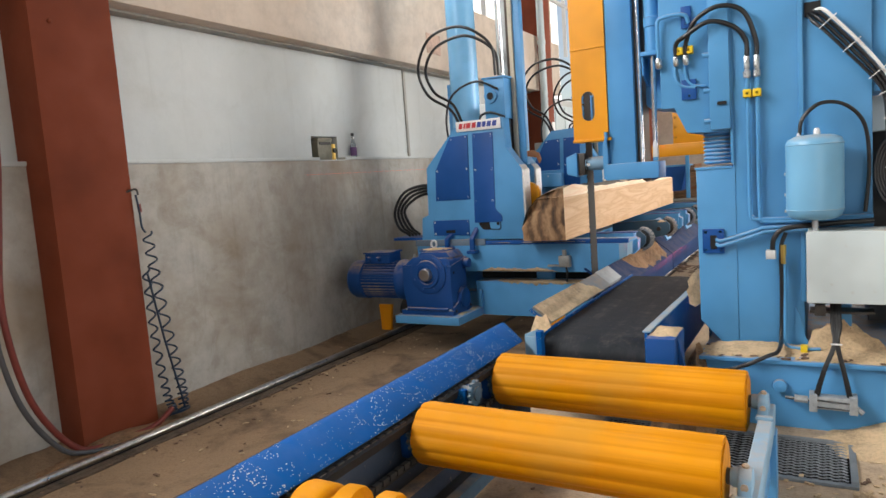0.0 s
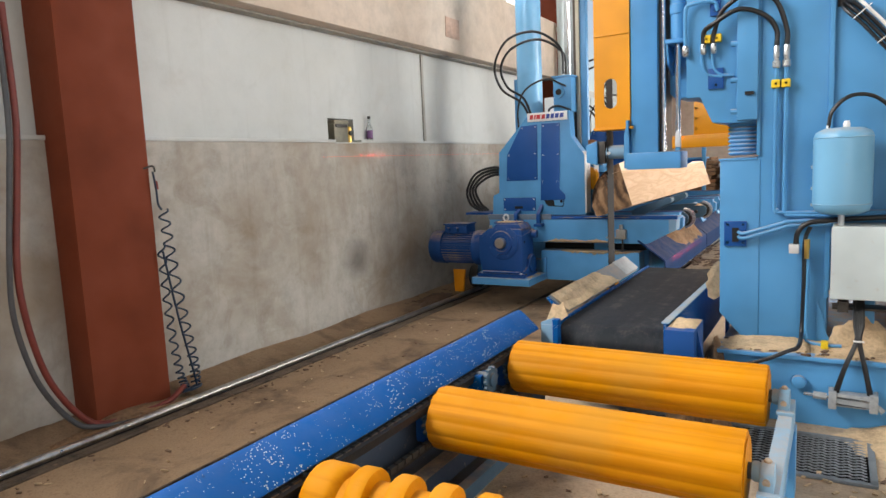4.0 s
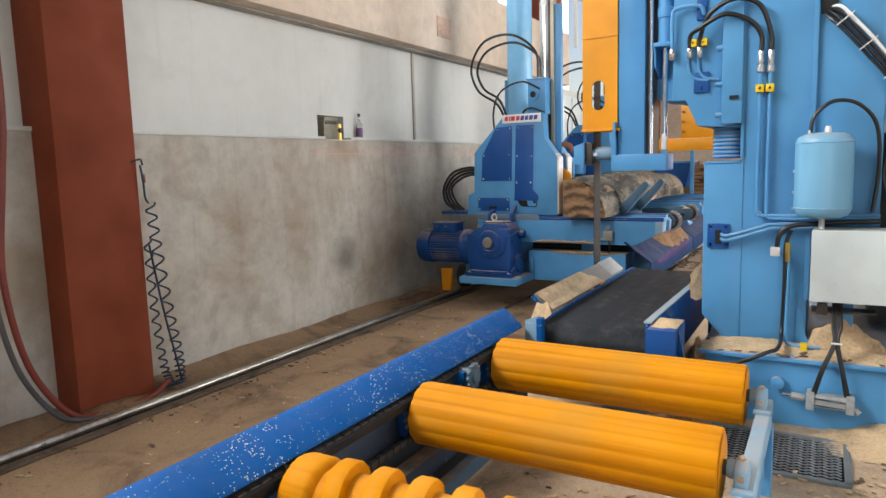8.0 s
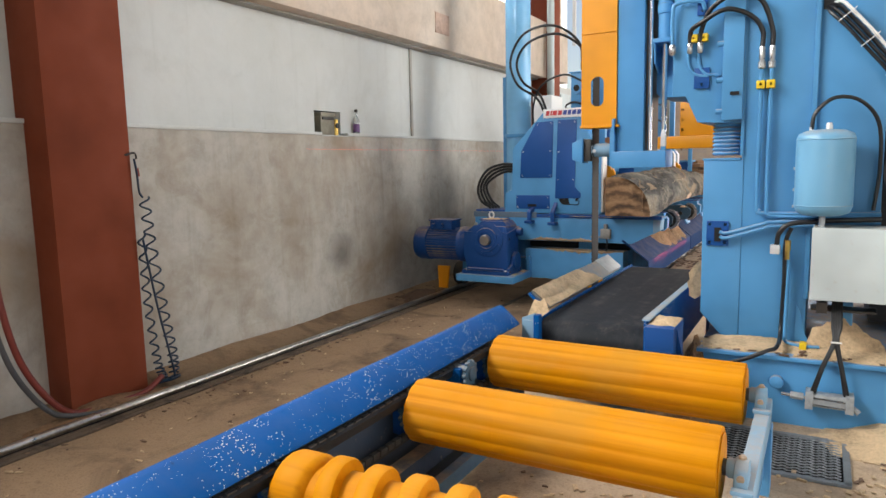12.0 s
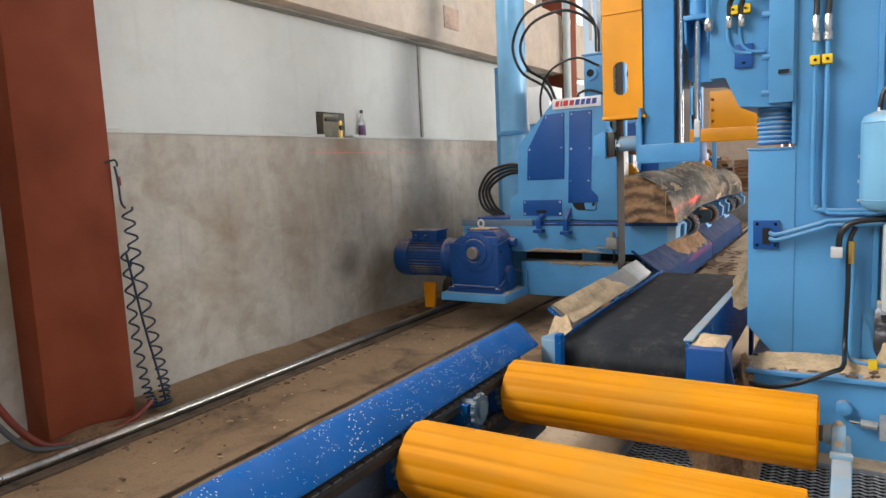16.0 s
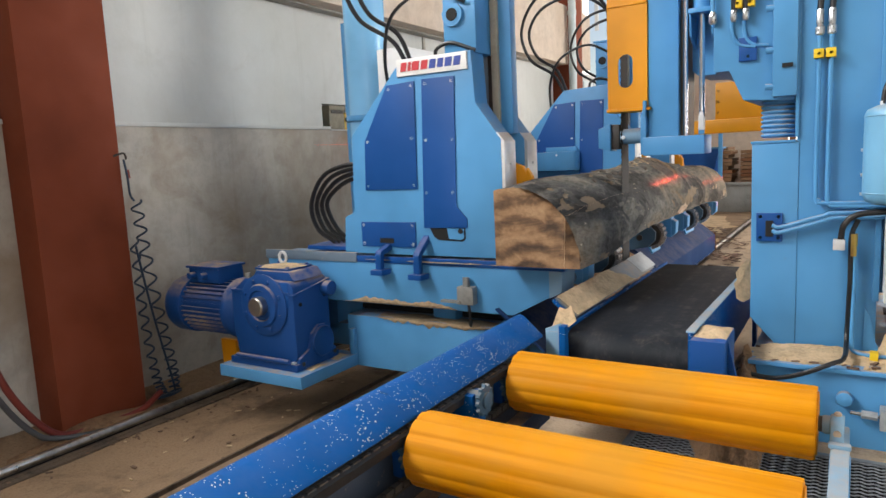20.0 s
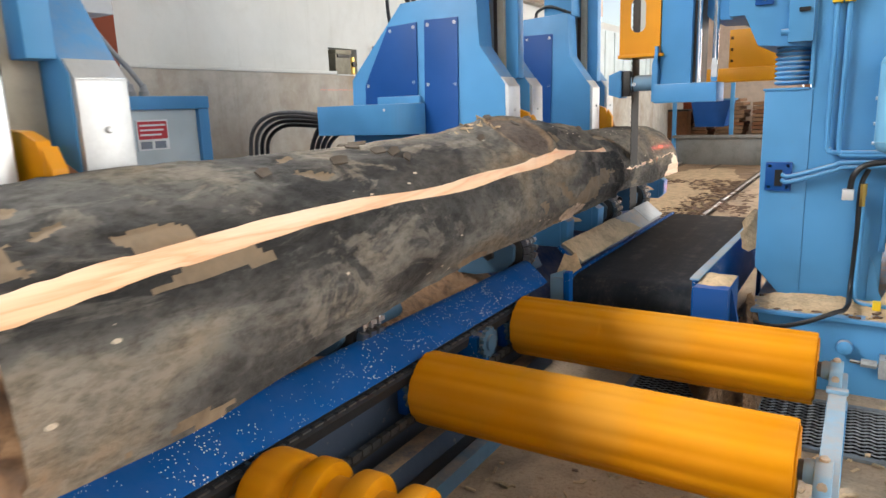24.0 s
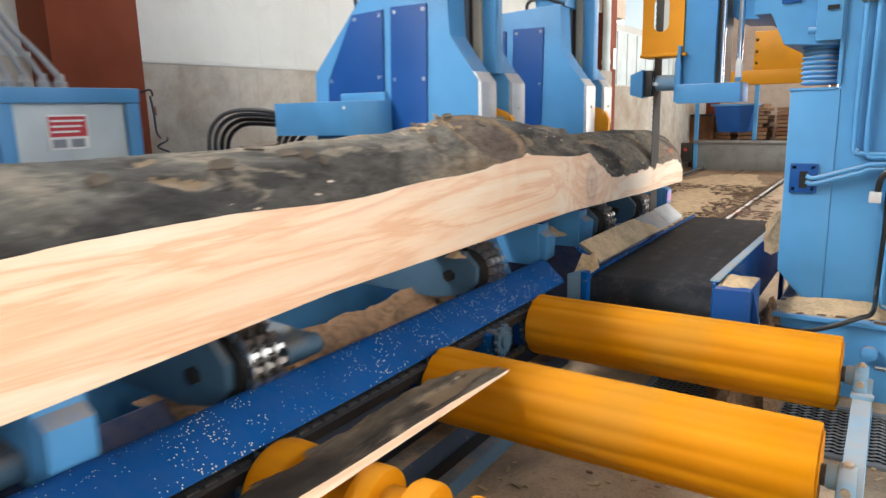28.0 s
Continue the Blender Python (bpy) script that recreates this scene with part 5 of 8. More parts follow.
def guide_arm():
    """The upper blade guide on its post."""
    g = thing("blade_guide", "blue and yellow upper blade guide on a sliding post", "blade guide", (-0.9, 3.8, 1.31))
    y0, y1 = 3.72, 3.98
    part("post", B(-0.968, -0.815, y0 + 0.04, y1, 1.36, 4.4, 0.01), LIGHT_BLUE, g)
    part("slide", B(-0.812, -0.782, y0 + 0.07, y1, 1.4, 4.4), DARK_STEEL, g, "dark steel slideway")
    part("slide_rod", R((-0.785, y0 + 0.06, 1.4), (-0.785, y0 + 0.06, 4.4), 0.012, 12), CHROME, g, "polished rod")
    part("arm", B(-0.985, -0.684, y0, y1 - 0.06, 1.304, 1.398, 0.006), LIGHT_BLUE, g)
    part("arm_web", P([(-1.0, 1.312), (-0.97, 1.312), (-0.97, 1.56), (-0.985, 1.56), (-1.0, 1.5)], "y", y0 + 0.01, y1 - 0.08, 0.004), LIGHT_BLUE, g)
    part("bumper", B(-0.985, -0.97, y0, y0 + 0.05, 1.5, 1.585, 0.003), LIGHT_BLUE, g)
    part("boss", R((-1.12, 3.81, 1.41), (-0.98, 3.81, 1.41), 0.04, 20, bevel=0.004), PALE_BLUE, g, "worn round boss")
    part("pin", R((-1.1, 3.765, 1.405), (-1.1, 3.78, 1.405), 0.01, 10), GALV, g)
    part("guide_block", P([(-1.23, 1.355), (-1.165, 1.335), (-1.165, 1.48), (-1.23, 1.455)], "y", 3.75, 3.87, 0.004), LIGHT_BLUE, g)
    part("guide_pad", B(-1.166, -1.122, 3.77, 3.86, 1.345, 1.475, 0.004), DARK_STEEL, g, "dark guide pad")
    # hydraulic lift cylinder beside the post
    part("cylinder", R((-0.697, 3.74, 2.0), (-0.697, 3.74, 3.6), 0.039, 24), LIGHT_BLUE, g)
    part("cylinder_foot", B(-0.757, -0.643, 3.68, 3.84, 1.975, 1.998, 0.003), LIGHT_BLUE, g)
    part("bracket", P([(3.7, 1.975), (3.72, 1.87), (3.84, 1.82), (3.84, 1.975)], "x", -0.755, -0.745, 0.002), LIGHT_BLUE, g)
    part("bracket", P([(3.7, 1.975), (3.72, 1.87), (3.84, 1.82), (3.84, 1.975)], "x", -0.655, -0.645, 0.002), LIGHT_BLUE, g)
    part("cylinder_cap", L([(0.042, 0), (0.046, 0.004), (0.046, 0.05), (0.042, 0.054)], (-0.697, 3.74, 2.13), "z", 20), LIGHT_BLUE, g)
    part("cylinder_port", T([(-0.64, 3.72, 2.04), (-0.64, 3.7, 2.12), (-0.625, 3.68, 2.17), (-0.52, 3.5, 2.17)], 0.008, 8), LIGHT_BLUE, g)
    part("port_nut", R((-0.64, 3.72, 2.02), (-0.64, 3.72, 2.06), 0.015, 8), GALV, g)
    part("piston_rod", R((-0.697, 3.725, 1.48), (-0.697, 3.725, 1.99), 0.014, 14), CHROME, g, "chromed piston rod")
    part("clevis", P([(-0.711, 1.42), (-0.684, 1.42), (-0.684, 1.48), (-0.69, 1.51), (-0.705, 1.51), (-0.711, 1.48)], "y", 3.71, 3.74, 0.003), GALV, g)
    part("lug", B(-0.712, -0.685, 3.715, 3.735, 1.4, 1.45, 0.002), LIGHT_BLUE, g)
    # yellow blade shield
    y = part("blade_shield", shield(), YELLOW, g, "yellow blade shield with a slot")
    part("shield_flange", B(-1.178, -0.95, 3.735, 3.9, 1.537, 1.553, 0.003), YELLOW, y)
    part("shield_flange", B(-1.175, -0.97, 3.745, 3.9, 2.07, 2.08, 0.002), YELLOW, y)
    return g


def shield():
    """Two wings with an oblong slot through the front one."""
    bm = bmesh.new()
    x0, x1, z0, z1 = -1.174, -0.968, 1.547, 4.4
    sx0, sx1, sz0, sz1 = -1.118, -1.042, 1.66, 1.83
    xs, zs = [x0, sx0, sx1, x1], [z0, sz0, sz1, z1]
    for i in range(3):
        for j in range(3):
            if (i, j) != (1, 1):
                box(bm, xs[i], xs[i + 1], 3.75, 3.758, zs[j], zs[j + 1])
    mx, r = (sx0 + sx1) / 2, (sx1 - sx0) / 2
    for cz, way in ((sz0 + r, -1), (sz1 - r, 1)):
        for s in (-1, 1):
            arc = [(mx + s * r * math.cos(k * math.pi / 12), cz + way * r * math.sin(k * math.pi / 12)) for k in range(7)]
            prism(bm, [(mx + s * r, cz + way * r)] + (arc if s * way > 0 else arc), "y", 3.7502, 3.7578)
    box(bm, x0, x0 + 0.006, 3.758, 3.9, z0, z1)
    box(bm, x1 - 0.006, x1, 3.758, 3.9, z0, z1)
    return bm


guide_arm()


def saw_blade():
    b = solid("saw_blade", blade_mesh(), BLADE_STEEL, "dark steel band-saw blade running from guide to chute", "saw blade")
    return b


def blade_mesh():
    bm = bmesh.new()
    x, z, k = -1.109, 0.4, 0
    out = []
    while z < 2.6:
        out += [(3.755, z), (3.768, z + 0.012), (3.768, z + 0.022)]
        z += 0.03
    out += [(3.89, z), (3.89, 0.4)]
    return prism(bm, out, "x", x - 0.0015, x + 0.0015)


saw_blade()


# ---- carriage ----
DECK_Z = 0.832


LINK = mesh_of("chain_link", box(box(bmesh.new(), -0.012, 0.012, 0.0, 0.009, -0.013, 0.013, 0.003), -0.008, 0.008, 0.009, 0.03, -0.006, 0.006), STEEL)


def carriage():
    c = thing("log_carriage", "light-blue saw carriage with a dusty deck on rails", "carriage")
    LEN = 4.75
    part("end_beam", P([(-3.04, 0.575), (-1.43, 0.575), (-1.185, 0.705), (-1.182, DECK_Z - 0.03), (-3.04, DECK_Z - 0.03)], "y", 0.15, 0.3, 0.006), LIGHT_BLUE, c)
    part("end_cap", P([(-1.24, 0.672), (-1.178, 0.705), (-1.172, DECK_Z - 0.03), (-1.24, DECK_Z - 0.03)], "y", 0.145, 0.31, 0.004), PALE_BLUE, c, "worn bare-edged end cap")
    part("deck_plate", B(-3.05, -1.165, 0.166, 0.42, DECK_Z - 0.03, DECK_Z - 0.012, 0.003), LIGHT_BLUE, c)
    part("deck_edge", B(-2.36, -1.165, 0.145, 0.166, DECK_Z - 0.03, DECK_Z + 0.006, 0.003), DARK_BLUE, c, "dark blue deck edge")
    part("deck_lip", B(-3.05, -2.362, 0.143, 0.165, DECK_Z - 0.034, DECK_Z + 0.02, 0.004), DUSTY_LIP, c, "dust-covered upright deck lip")
    part("dust_ridge", ridge(-2.3, -1.5, 0.19, DECK_Z - 0.014, 0.018, 9), DUST_CAKE, c, "thin sawdust behind the deck edge")
    part("lower_beam", B(-2.5, -1.52, 0.2, 0.4, 0.19, 0.485, 0.006), LIGHT_BLUE, c)
    # black plate paints the shade of the gap between the beams
    part("slot_plate", B(-2.52, -1.5, 0.37, 0.4, 0.485, 0.58), HOLE_SHADE, c, "black plate standing for the shaded gap")
    part("dust_ridge", ridge(-2.3, -1.52, 0.27, 0.485, 0.01, 1), DUST_CAKE, c, "ridge of sawdust")
    part("dust_crust", crust(-2.46, -1.74, 0.15, 0.578, 0.62, 0.014, 3.3), DUST_CAKE, c, "brown dust caked along the beam")
    part("dust_crust", crust(-2.3, -1.54, 0.2, 0.445, 0.49, 0.012, 5.1, True), DUST_CAKE, c, "pale dust caked on the lower beam")
    part("side_beam", B(-2.95, -2.8, 0.3, LEN, 0.5, DECK_Z - 0.03, 0.006), LIGHT_BLUE, c)
    part("side_beam", B(-1.98, -1.84, 0.3, LEN, 0.42, 0.74, 0.006), LIGHT_BLUE, c)
    for y in (0.62, 2.6, 3.03, 4.37):
        if y > 0.5:
            b = part("bunk", B(-2.9, -1.23, y - 0.05, y + 0.05, 0.66, DECK_Z, 0.006), LIGHT_BLUE, c)
            part("wear_plate", B(-2.86, -1.215, y - 0.04, y + 0.04, DECK_Z, DECK_Z + 0.008, 0.003), DARK_BLUE, b)
            part("bunk_end", P([(-1.232, 0.665), (-1.2, 0.69), (-1.195, 0.78), (-1.232, 0.8)], "y", y - 0.045, y + 0.045, 0.004), LIGHT_BLUE, b, "chipped bunk end")
    # chain turners between the bunks
    for y in (1.05, 2.12, 3.27, 3.85):
        # arm colour darkened to stand for the shadow under the log
        t = part("chain_turner", P([(-1.8, 0.64), (-1.4, 0.63), (-1.27, 0.655), (-1.225, 0.7), (-1.22, 0.76), (-1.27, 0.81), (-1.36, 0.815), (-1.8, 0.79)], "y", y - 0.085, y - 0.058, 0.006), SPROCKET_SHADE_BLUE, c, "pale blue chain-turner arm painted dark for the log's shade")
        part("chain_wheel", R((-1.27, y - 0.055, 0.735), (-1.27, y + 0.05, 0.735), 0.075, 18, bevel=0.006), DARK_STEEL, t)
        part("pivot_nut", R((-1.33, y - 0.1, 0.72), (-1.33, y - 0.085, 0.72), 0.022, 6), DARK_STEEL, t)
        links = part("chain", P([(-1.33, 0.675), (-1.29, 0.65), (-1.25, 0.65), (-1.2, 0.685), (-1.185, 0.735), (-1.2, 0.785), (-1.25, 0.82), (-1.29, 0.82), (-1.33, 0.795)], "y", y - 0.045, y + 0.045, 0.004), DARK_STEEL, t)
        for k in range(9):
            a = radians(-75 + 20 * k)
            cx, cz = -1.27 + 0.09 * math.cos(a), 0.735 + 0.09 * math.sin(a)
            for j in range(3):
                yy = y - 0.05 + 0.036 * j
                ob = new("chain_link", LINK)
                ob.parent = links
                ob.matrix_basis = Matrix.Translation((cx, yy, cz)) @ Matrix.Rotation(-a, 4, 'Y')
    for y in (2.86, 4.22):
        part("dust_clump", heap((-1.34, y, DECK_Z - 0.1), 0.09, 0.07, 0.035, y, 14), BARK_DUST, c, "clump of pale sawdust")
    part("dust_clump", heap((-1.3, 2.04, 0.79), 0.05, 0.03, 0.025, 5.5, 14), BARK_DUST, c, "clump of pale sawdust")
    # long track frame and wheels
    part("track_beam", B(-3.3, -3.16, 0.35, LEN, 0.13, 0.42, 0.006), LIGHT_BLUE, c)
    part("track_beam", B(-1.72, -1.6, 0.42, LEN, 0.12, 0.42, 0.006), LIGHT_BLUE, c)
    for y in (0.55, 2.4, 4.4):
        for x in (-3.41, -1.6):
            w = part("wheel", R((x - 0.05, y, 0.13), (x + 0.05, y, 0.13), 0.128, 28, bevel=0.008), DARK_STEEL, c)
            part("axle", R((x - 0.1, y, 0.13), (x + 0.3 * (1 if x < -2 else -1), y, 0.13), 0.03, 12), DARK_STEEL, w)
        part("cross_beam", B(-3.2, -1.7, y - 0.06, y + 0.06, 0.2, 0.34, 0.005), LIGHT_BLUE, c)
        part("riser", B(-2.95, -2.82, y - 0.06, y + 0.06, 0.3, 0.52, 0.004), LIGHT_BLUE, c)
        part("riser", B(-1.66, -1.5, y - 0.06, y + 0.06, 0.3, 0.52, 0.004), LIGHT_BLUE, c)
    part("rail_scraper", P([(-3.46, 0.03), (-3.36, 0.03), (-3.33, 0.27), (-3.47, 0.27)], "y", 0.1, 0.13, 0.003), YELLOW, c, "yellow rail scraper")
    part("rail_scraper", P([(-1.85, 0.13), (-1.72, 0.12), (-1.7, 0.3), (-1.85, 0.3)], "y", 0.17, 0.195, 0.003), YELLOW, c, "yellow rail scraper")
    # drive bracket, gearbox and motor
    k = part("motor_bracket", B(-3.05, -2.44, -0.27, 0.22, 0.195, 0.262, 0.006), LIGHT_BLUE, c, "dusty bracket plate")
    part("rib", B(-2.47, -2.44, 0.17, 0.21, 0.262, 0.41, 0.004), LIGHT_BLUE, k)
    part("dust_layer", ridge(-2.98, -2.46, 0.1, 0.262, 0.012, 4), BARK_DUST, k, "sawdust on the bracket")
    part("dust_layer", ridge(-2.54, -2.46, -0.1, 0.262, 0.008, 7), BARK_DUST, k)
    gearbox(c)
    drive_motor(c)
    # tall hydraulic post behind the knees
    p = part("post", R((-2.96, 1.13, 0.8), (-2.96, 1.13, 4.6), 0.14, 40), POST_BLUE, c, "glossy light-blue hydraulic post")
    part("post_collar", R((-2.96, 1.13, 1.62), (-2.96, 1.13, 1.66), 0.16, 36, bevel=0.004), LIGHT_BLUE, p)
    part("post_wing", B(-3.13, -3.08, 1.08, 1.16, 0.8, 2.3, 0.006), LIGHT_BLUE, p)
    part("post_foot", B(-3.16, -2.82, 0.96, 1.3, 0.795, 0.83, 0.005), LIGHT_BLUE, p)
    # limit switch and its arm
    s = part("limit_switch", B(-1.71, -1.62, 0.1, 0.15, 0.62, 0.71, 0.005), SWITCH_GREY, c, "dull grey limit switch")
    part("lever", B(-1.8, -1.69, 0.09, 0.12, 0.628, 0.64), SWITCH_GREY, s)
    part("head", R((-1.665, 0.12, 0.71), (-1.665, 0.12, 0.755), 0.018, 10), SWITCH_GREY, s)
    part("cable", T([(-1.655, 0.12, 0.62), (-1.65, 0.12, 0.57), (-1.66, 0.14, 0.51), (-1.69, 0.2, 0.5)], 0.008, 8), HOSE_BLACK, s)
    # guide lip along the belt side, carried by the carriage
    for ya, yb in ((0.14, 2.36), (2.39, 4.7)):
        part("side_deflector", P([(-1.52, 0.605), (-1.505, 0.61), (-1.275, 0.43), (-1.268, 0.42), (-1.268, 0.26), (-1.275, 0.26), (-1.275, 0.417), (-1.52, 0.598)], "y", ya, yb), DUSTY_PLATE, c, "dust-browned blue side deflector")
    part("deflector_end", B(-1.29, -1.262, 4.695, 4.71, 0.26, 0.44, 0.002), CLOTH, c, "brown rusty end strip")
    for ya, yb in ((2.24, 2.48), (3.4, 3.75)):
        part("chip_deflector", P([(-1.42, 0.8), (-1.4, 0.8), (-1.29, 0.585), (-1.3, 0.575)], "y", ya, yb, 0.002), LIGHT_BLUE, c, "sloping light-blue deflector plate")
    dl = bmesh.new()
    rows = []
    for i in range(70):
        y = 0.95 + 1.35 * i / 69
        e = min(1, (y - 0.95) / 0.25, (2.3 - y) / 0.2)
        row = []
        for j in range(13):
            u = j / 12
            x = -1.58 + 0.31 * u
            z = 0.61 - max(0, u - 0.25) * 0.25 + e * (0.06 * math.sin(math.pi * u) + 0.035 * noise.noise(Vector((y * 5, u * 3, 6))) + 0.016 * noise.noise(Vector((y * 19, u * 8, 2))) + 0.007 * noise.noise(Vector((y * 47, u * 18, 9)))) - 0.01
            row.append(dl.verts.new((x, y, z)))
        rows.append(row)
    for a, b in zip(rows, rows[1:]):
        for j in range(12):
            dl.faces.new((a[j], a[j + 1], b[j + 1], b[j]))
    part("dust_drift", dl, DEEP_DUST, c, "brown sawdust drifted on the deflector")
    return c


def crust(x0, x1, y, z0, z1, thick, seed, hang=False):
    """A ragged cake of dust clinging to an upright face that looks toward -y."""
    bm = bmesh.new()
    n, prev = 60, None
    for k in range(n + 1):
        x = x0 + (x1 - x0) * k / n
        w = min(1.0, 6 * k / n, 6 * (n - k) / n) * (0.45 + 0.75 * abs(noise.noise(Vector((x * 7, seed, 0)))) + 0.5 * noise.noise(Vector((x * 31, seed, 3))))
        h = (z1 - z0) * max(0.04, w)
        lo, hi = (z1 - h, z1) if hang else (z0, z0 + h)
        d = thick * (0.7 + 0.6 * noise.noise(Vector((x * 15, seed, 8))))
        ring = [bm.verts.new(p) for p in ((x, y, lo), (x, y - d * 0.8, lo + h * 0.2), (x, y - d, lo + h * 0.55), (x, y - d * 0.5, hi - h * 0.08), (x, y, hi))]
        if prev:
            for p in range(4):
                bm.faces.new((prev[p], prev[p + 1], ring[p + 1], ring[p]))
        prev = ring
    return bm


def ridge(x0, x1, y, z, h, seed):
    bm = bmesh.new()
    n = 40
    prev = None
    for k in range(n + 1):
        x = x0 + (x1 - x0) * k / n
        hh = h * (0.7 + 0.6 * noise.noise(Vector((x * 9, seed, 0))))
        w = 0.07 * (0.8 + 0.5 * noise.noise(Vector((x * 6, seed, 5))))
        ring = [bm.verts.new((x, y + dy * w, z + hh * s)) for dy, s in ((-1, 0), (-0.5, 0.7), (0, 1), (0.5, 0.7), (1, 0))]
        if prev:
            for p in range(4):
                bm.faces.new((prev[p], prev[p + 1], ring[p + 1], ring[p]))
        prev = ring
    return bm


def gearbox(c):
    """Helical gearbox: cast housing, stepped front flange, side boss on a lug, feet and dusty lid."""
    x0, x1, y0, y1 = -3.0, -2.53, -0.19, 0.09
    g = part("gearbox", P([(x0, 0.44), (x0 + 0.03, 0.3), (x1 - 0.02, 0.3), (x1, 0.33), (x1, 0.7), (x1 - 0.02, 0.735), (-2.88, 0.745), (x0, 0.66)], "y", y0, y1, 0.016), MOTOR_BLUE, c, "dark blue helical gearbox")
    part("shoulder", P([(x0 + 0.14, 0.735), (x1 - 0.008, 0.735), (x1 - 0.05, 0.785), (x0 + 0.18, 0.785)], "y", y0 + 0.03, y1 - 0.02, 0.01), MOTOR_BLUE, g)
    lid = part("lid", B(-2.85, -2.6, y0 + 0.05, y1 - 0.04, 0.784, 0.797, 0.004), MOTOR_BLUE, g)
    part("dust_clump", heap((-2.72, -0.05, 0.797), 0.12, 0.09, 0.008, 2.2, 20), BARK_DUST, lid, "sawdust on the gearbox lid")
    for x in (-2.83, -2.62):
        for y in (y0 + 0.07, y1 - 0.06):
            bolt_at(lid, (x, y, 0.797), "z", 0.011, MOTOR_BLUE)
    part("casing_rib", P([(y0 - 0.006, 0.655), (y1 + 0.006, 0.70), (y1 + 0.006, 0.716), (y0 - 0.006, 0.671)], "x", x1 - 0.03, x1 + 0.008, 0.003), MOTOR_BLUE, g)
    part("casing_rib", B(x0 + 0.01, x1 - 0.02, y0 - 0.007, y0 + 0.03, 0.665, 0.68, 0.003), MOTOR_BLUE, g)
    # front flange and bare shaft
    fl = part("flange", L([(0.02, 0.0), (0.165, 0.0), (0.168, -0.012), (0.15, -0.02), (0.118, -0.022), (0.112, -0.036), (0.085, -0.038), (0.08, -0.03), (0.02, -0.03)], (-2.74, y0, 0.605), "y", 40), MOTOR_BLUE, g)
    for a in range(8):
        bolt_at(fl, (-2.74 + 0.136 * math.cos(a * 0.785 + 0.39), y0 - 0.028, 0.605 + 0.136 * math.sin(a * 0.785 + 0.39)), "y", 0.011, MOTOR_BLUE)
    part("shaft_end", L([(0.02, 0.0), (0.052, 0.0), (0.052, -0.04), (0.045, -0.048), (0.02, -0.048)], (-2.74, y0 - 0.028, 0.605), "y", 28), STEEL, g, "bare steel shaft end")
    # round boss on its lug at the side
    lug = part("side_lug", P([(-0.2, 0.264), (0.1, 0.264), (0.1, 0.325), (0.082, 0.335), (0.072, 0.42), (0.03, 0.472), (-0.03, 0.478), (-0.085, 0.44), (-0.112, 0.36), (-0.19, 0.325)], "x", x1 - 0.004, x1 + 0.018, 0.006), MOTOR_BLUE, g)
    part("boss", L([(0.01, 0.0), (0.083, 0.0), (0.086, 0.006), (0.08, 0.014), (0.072, 0.01), (0.01, 0.01)], (x1 + 0.018, -0.01, 0.385), "x", 32), MOTOR_BLUE, g)
    for y, z in ((-0.17, 0.295), (0.085, 0.3)):
        bolt_at(lug, (x1 + 0.018, y, z), "x", 0.012, DARK_STEEL)
    for y, z in ((-0.14, 0.61), (0.05, 0.63)):
        # black discs paint the shaded plug holes
        part("plug_hole", R((x1 - 0.002, y, z), (x1 + 0.003, y, z), 0.011, 12), HOLE_SHADE, g)
    part("end_cover", R((x1 - 0.01, 0.06, 0.665), (x1 + 0.05, 0.06, 0.665), 0.04, 20, bevel=0.006), MOTOR_BLUE, g)
    # feet and front bar
    part("foot", B(x0 - 0.01, x1 + 0.02, y0 - 0.03, y0 + 0.05, 0.262, 0.302, 0.006), MOTOR_BLUE, g)
    part("foot", B(x0 - 0.01, x1 + 0.02, y1 - 0.06, y1 + 0.03, 0.262, 0.302, 0.006), MOTOR_BLUE, g)
    part("foot_bar", R((x0 + 0.06, y0 - 0.04, 0.318), (x1 - 0.02, y0 - 0.04, 0.318), 0.013, 12), MOTOR_BLUE, g)
    for x in (x0 + 0.04, x1 - 0.02):
        bolt_at(g, (x, y0 - 0.012, 0.302), "z", 0.016)
        bolt_at(g, (x, y1 + 0.012, 0.302), "z", 0.016)
    part("oil_plug", R((-2.87, y0 + 0.02, 0.74), (-2.87, y0 + 0.02, 0.77), 0.016, 6), SWITCH_GREY, g)
    part("lifting_eye", T([(-2.79 + 0.026 * math.cos(q * 0.524), 0.02, 0.83 + 0.03 * math.sin(q * 0.524)) for q in range(13)], 0.0085, 8), GALV, g)
    part("vent_cover", B(-2.62, -2.56, y0 - 0.004, y0 + 0.03, 0.6, 0.735, 0.006), DARK_BLUE, g)


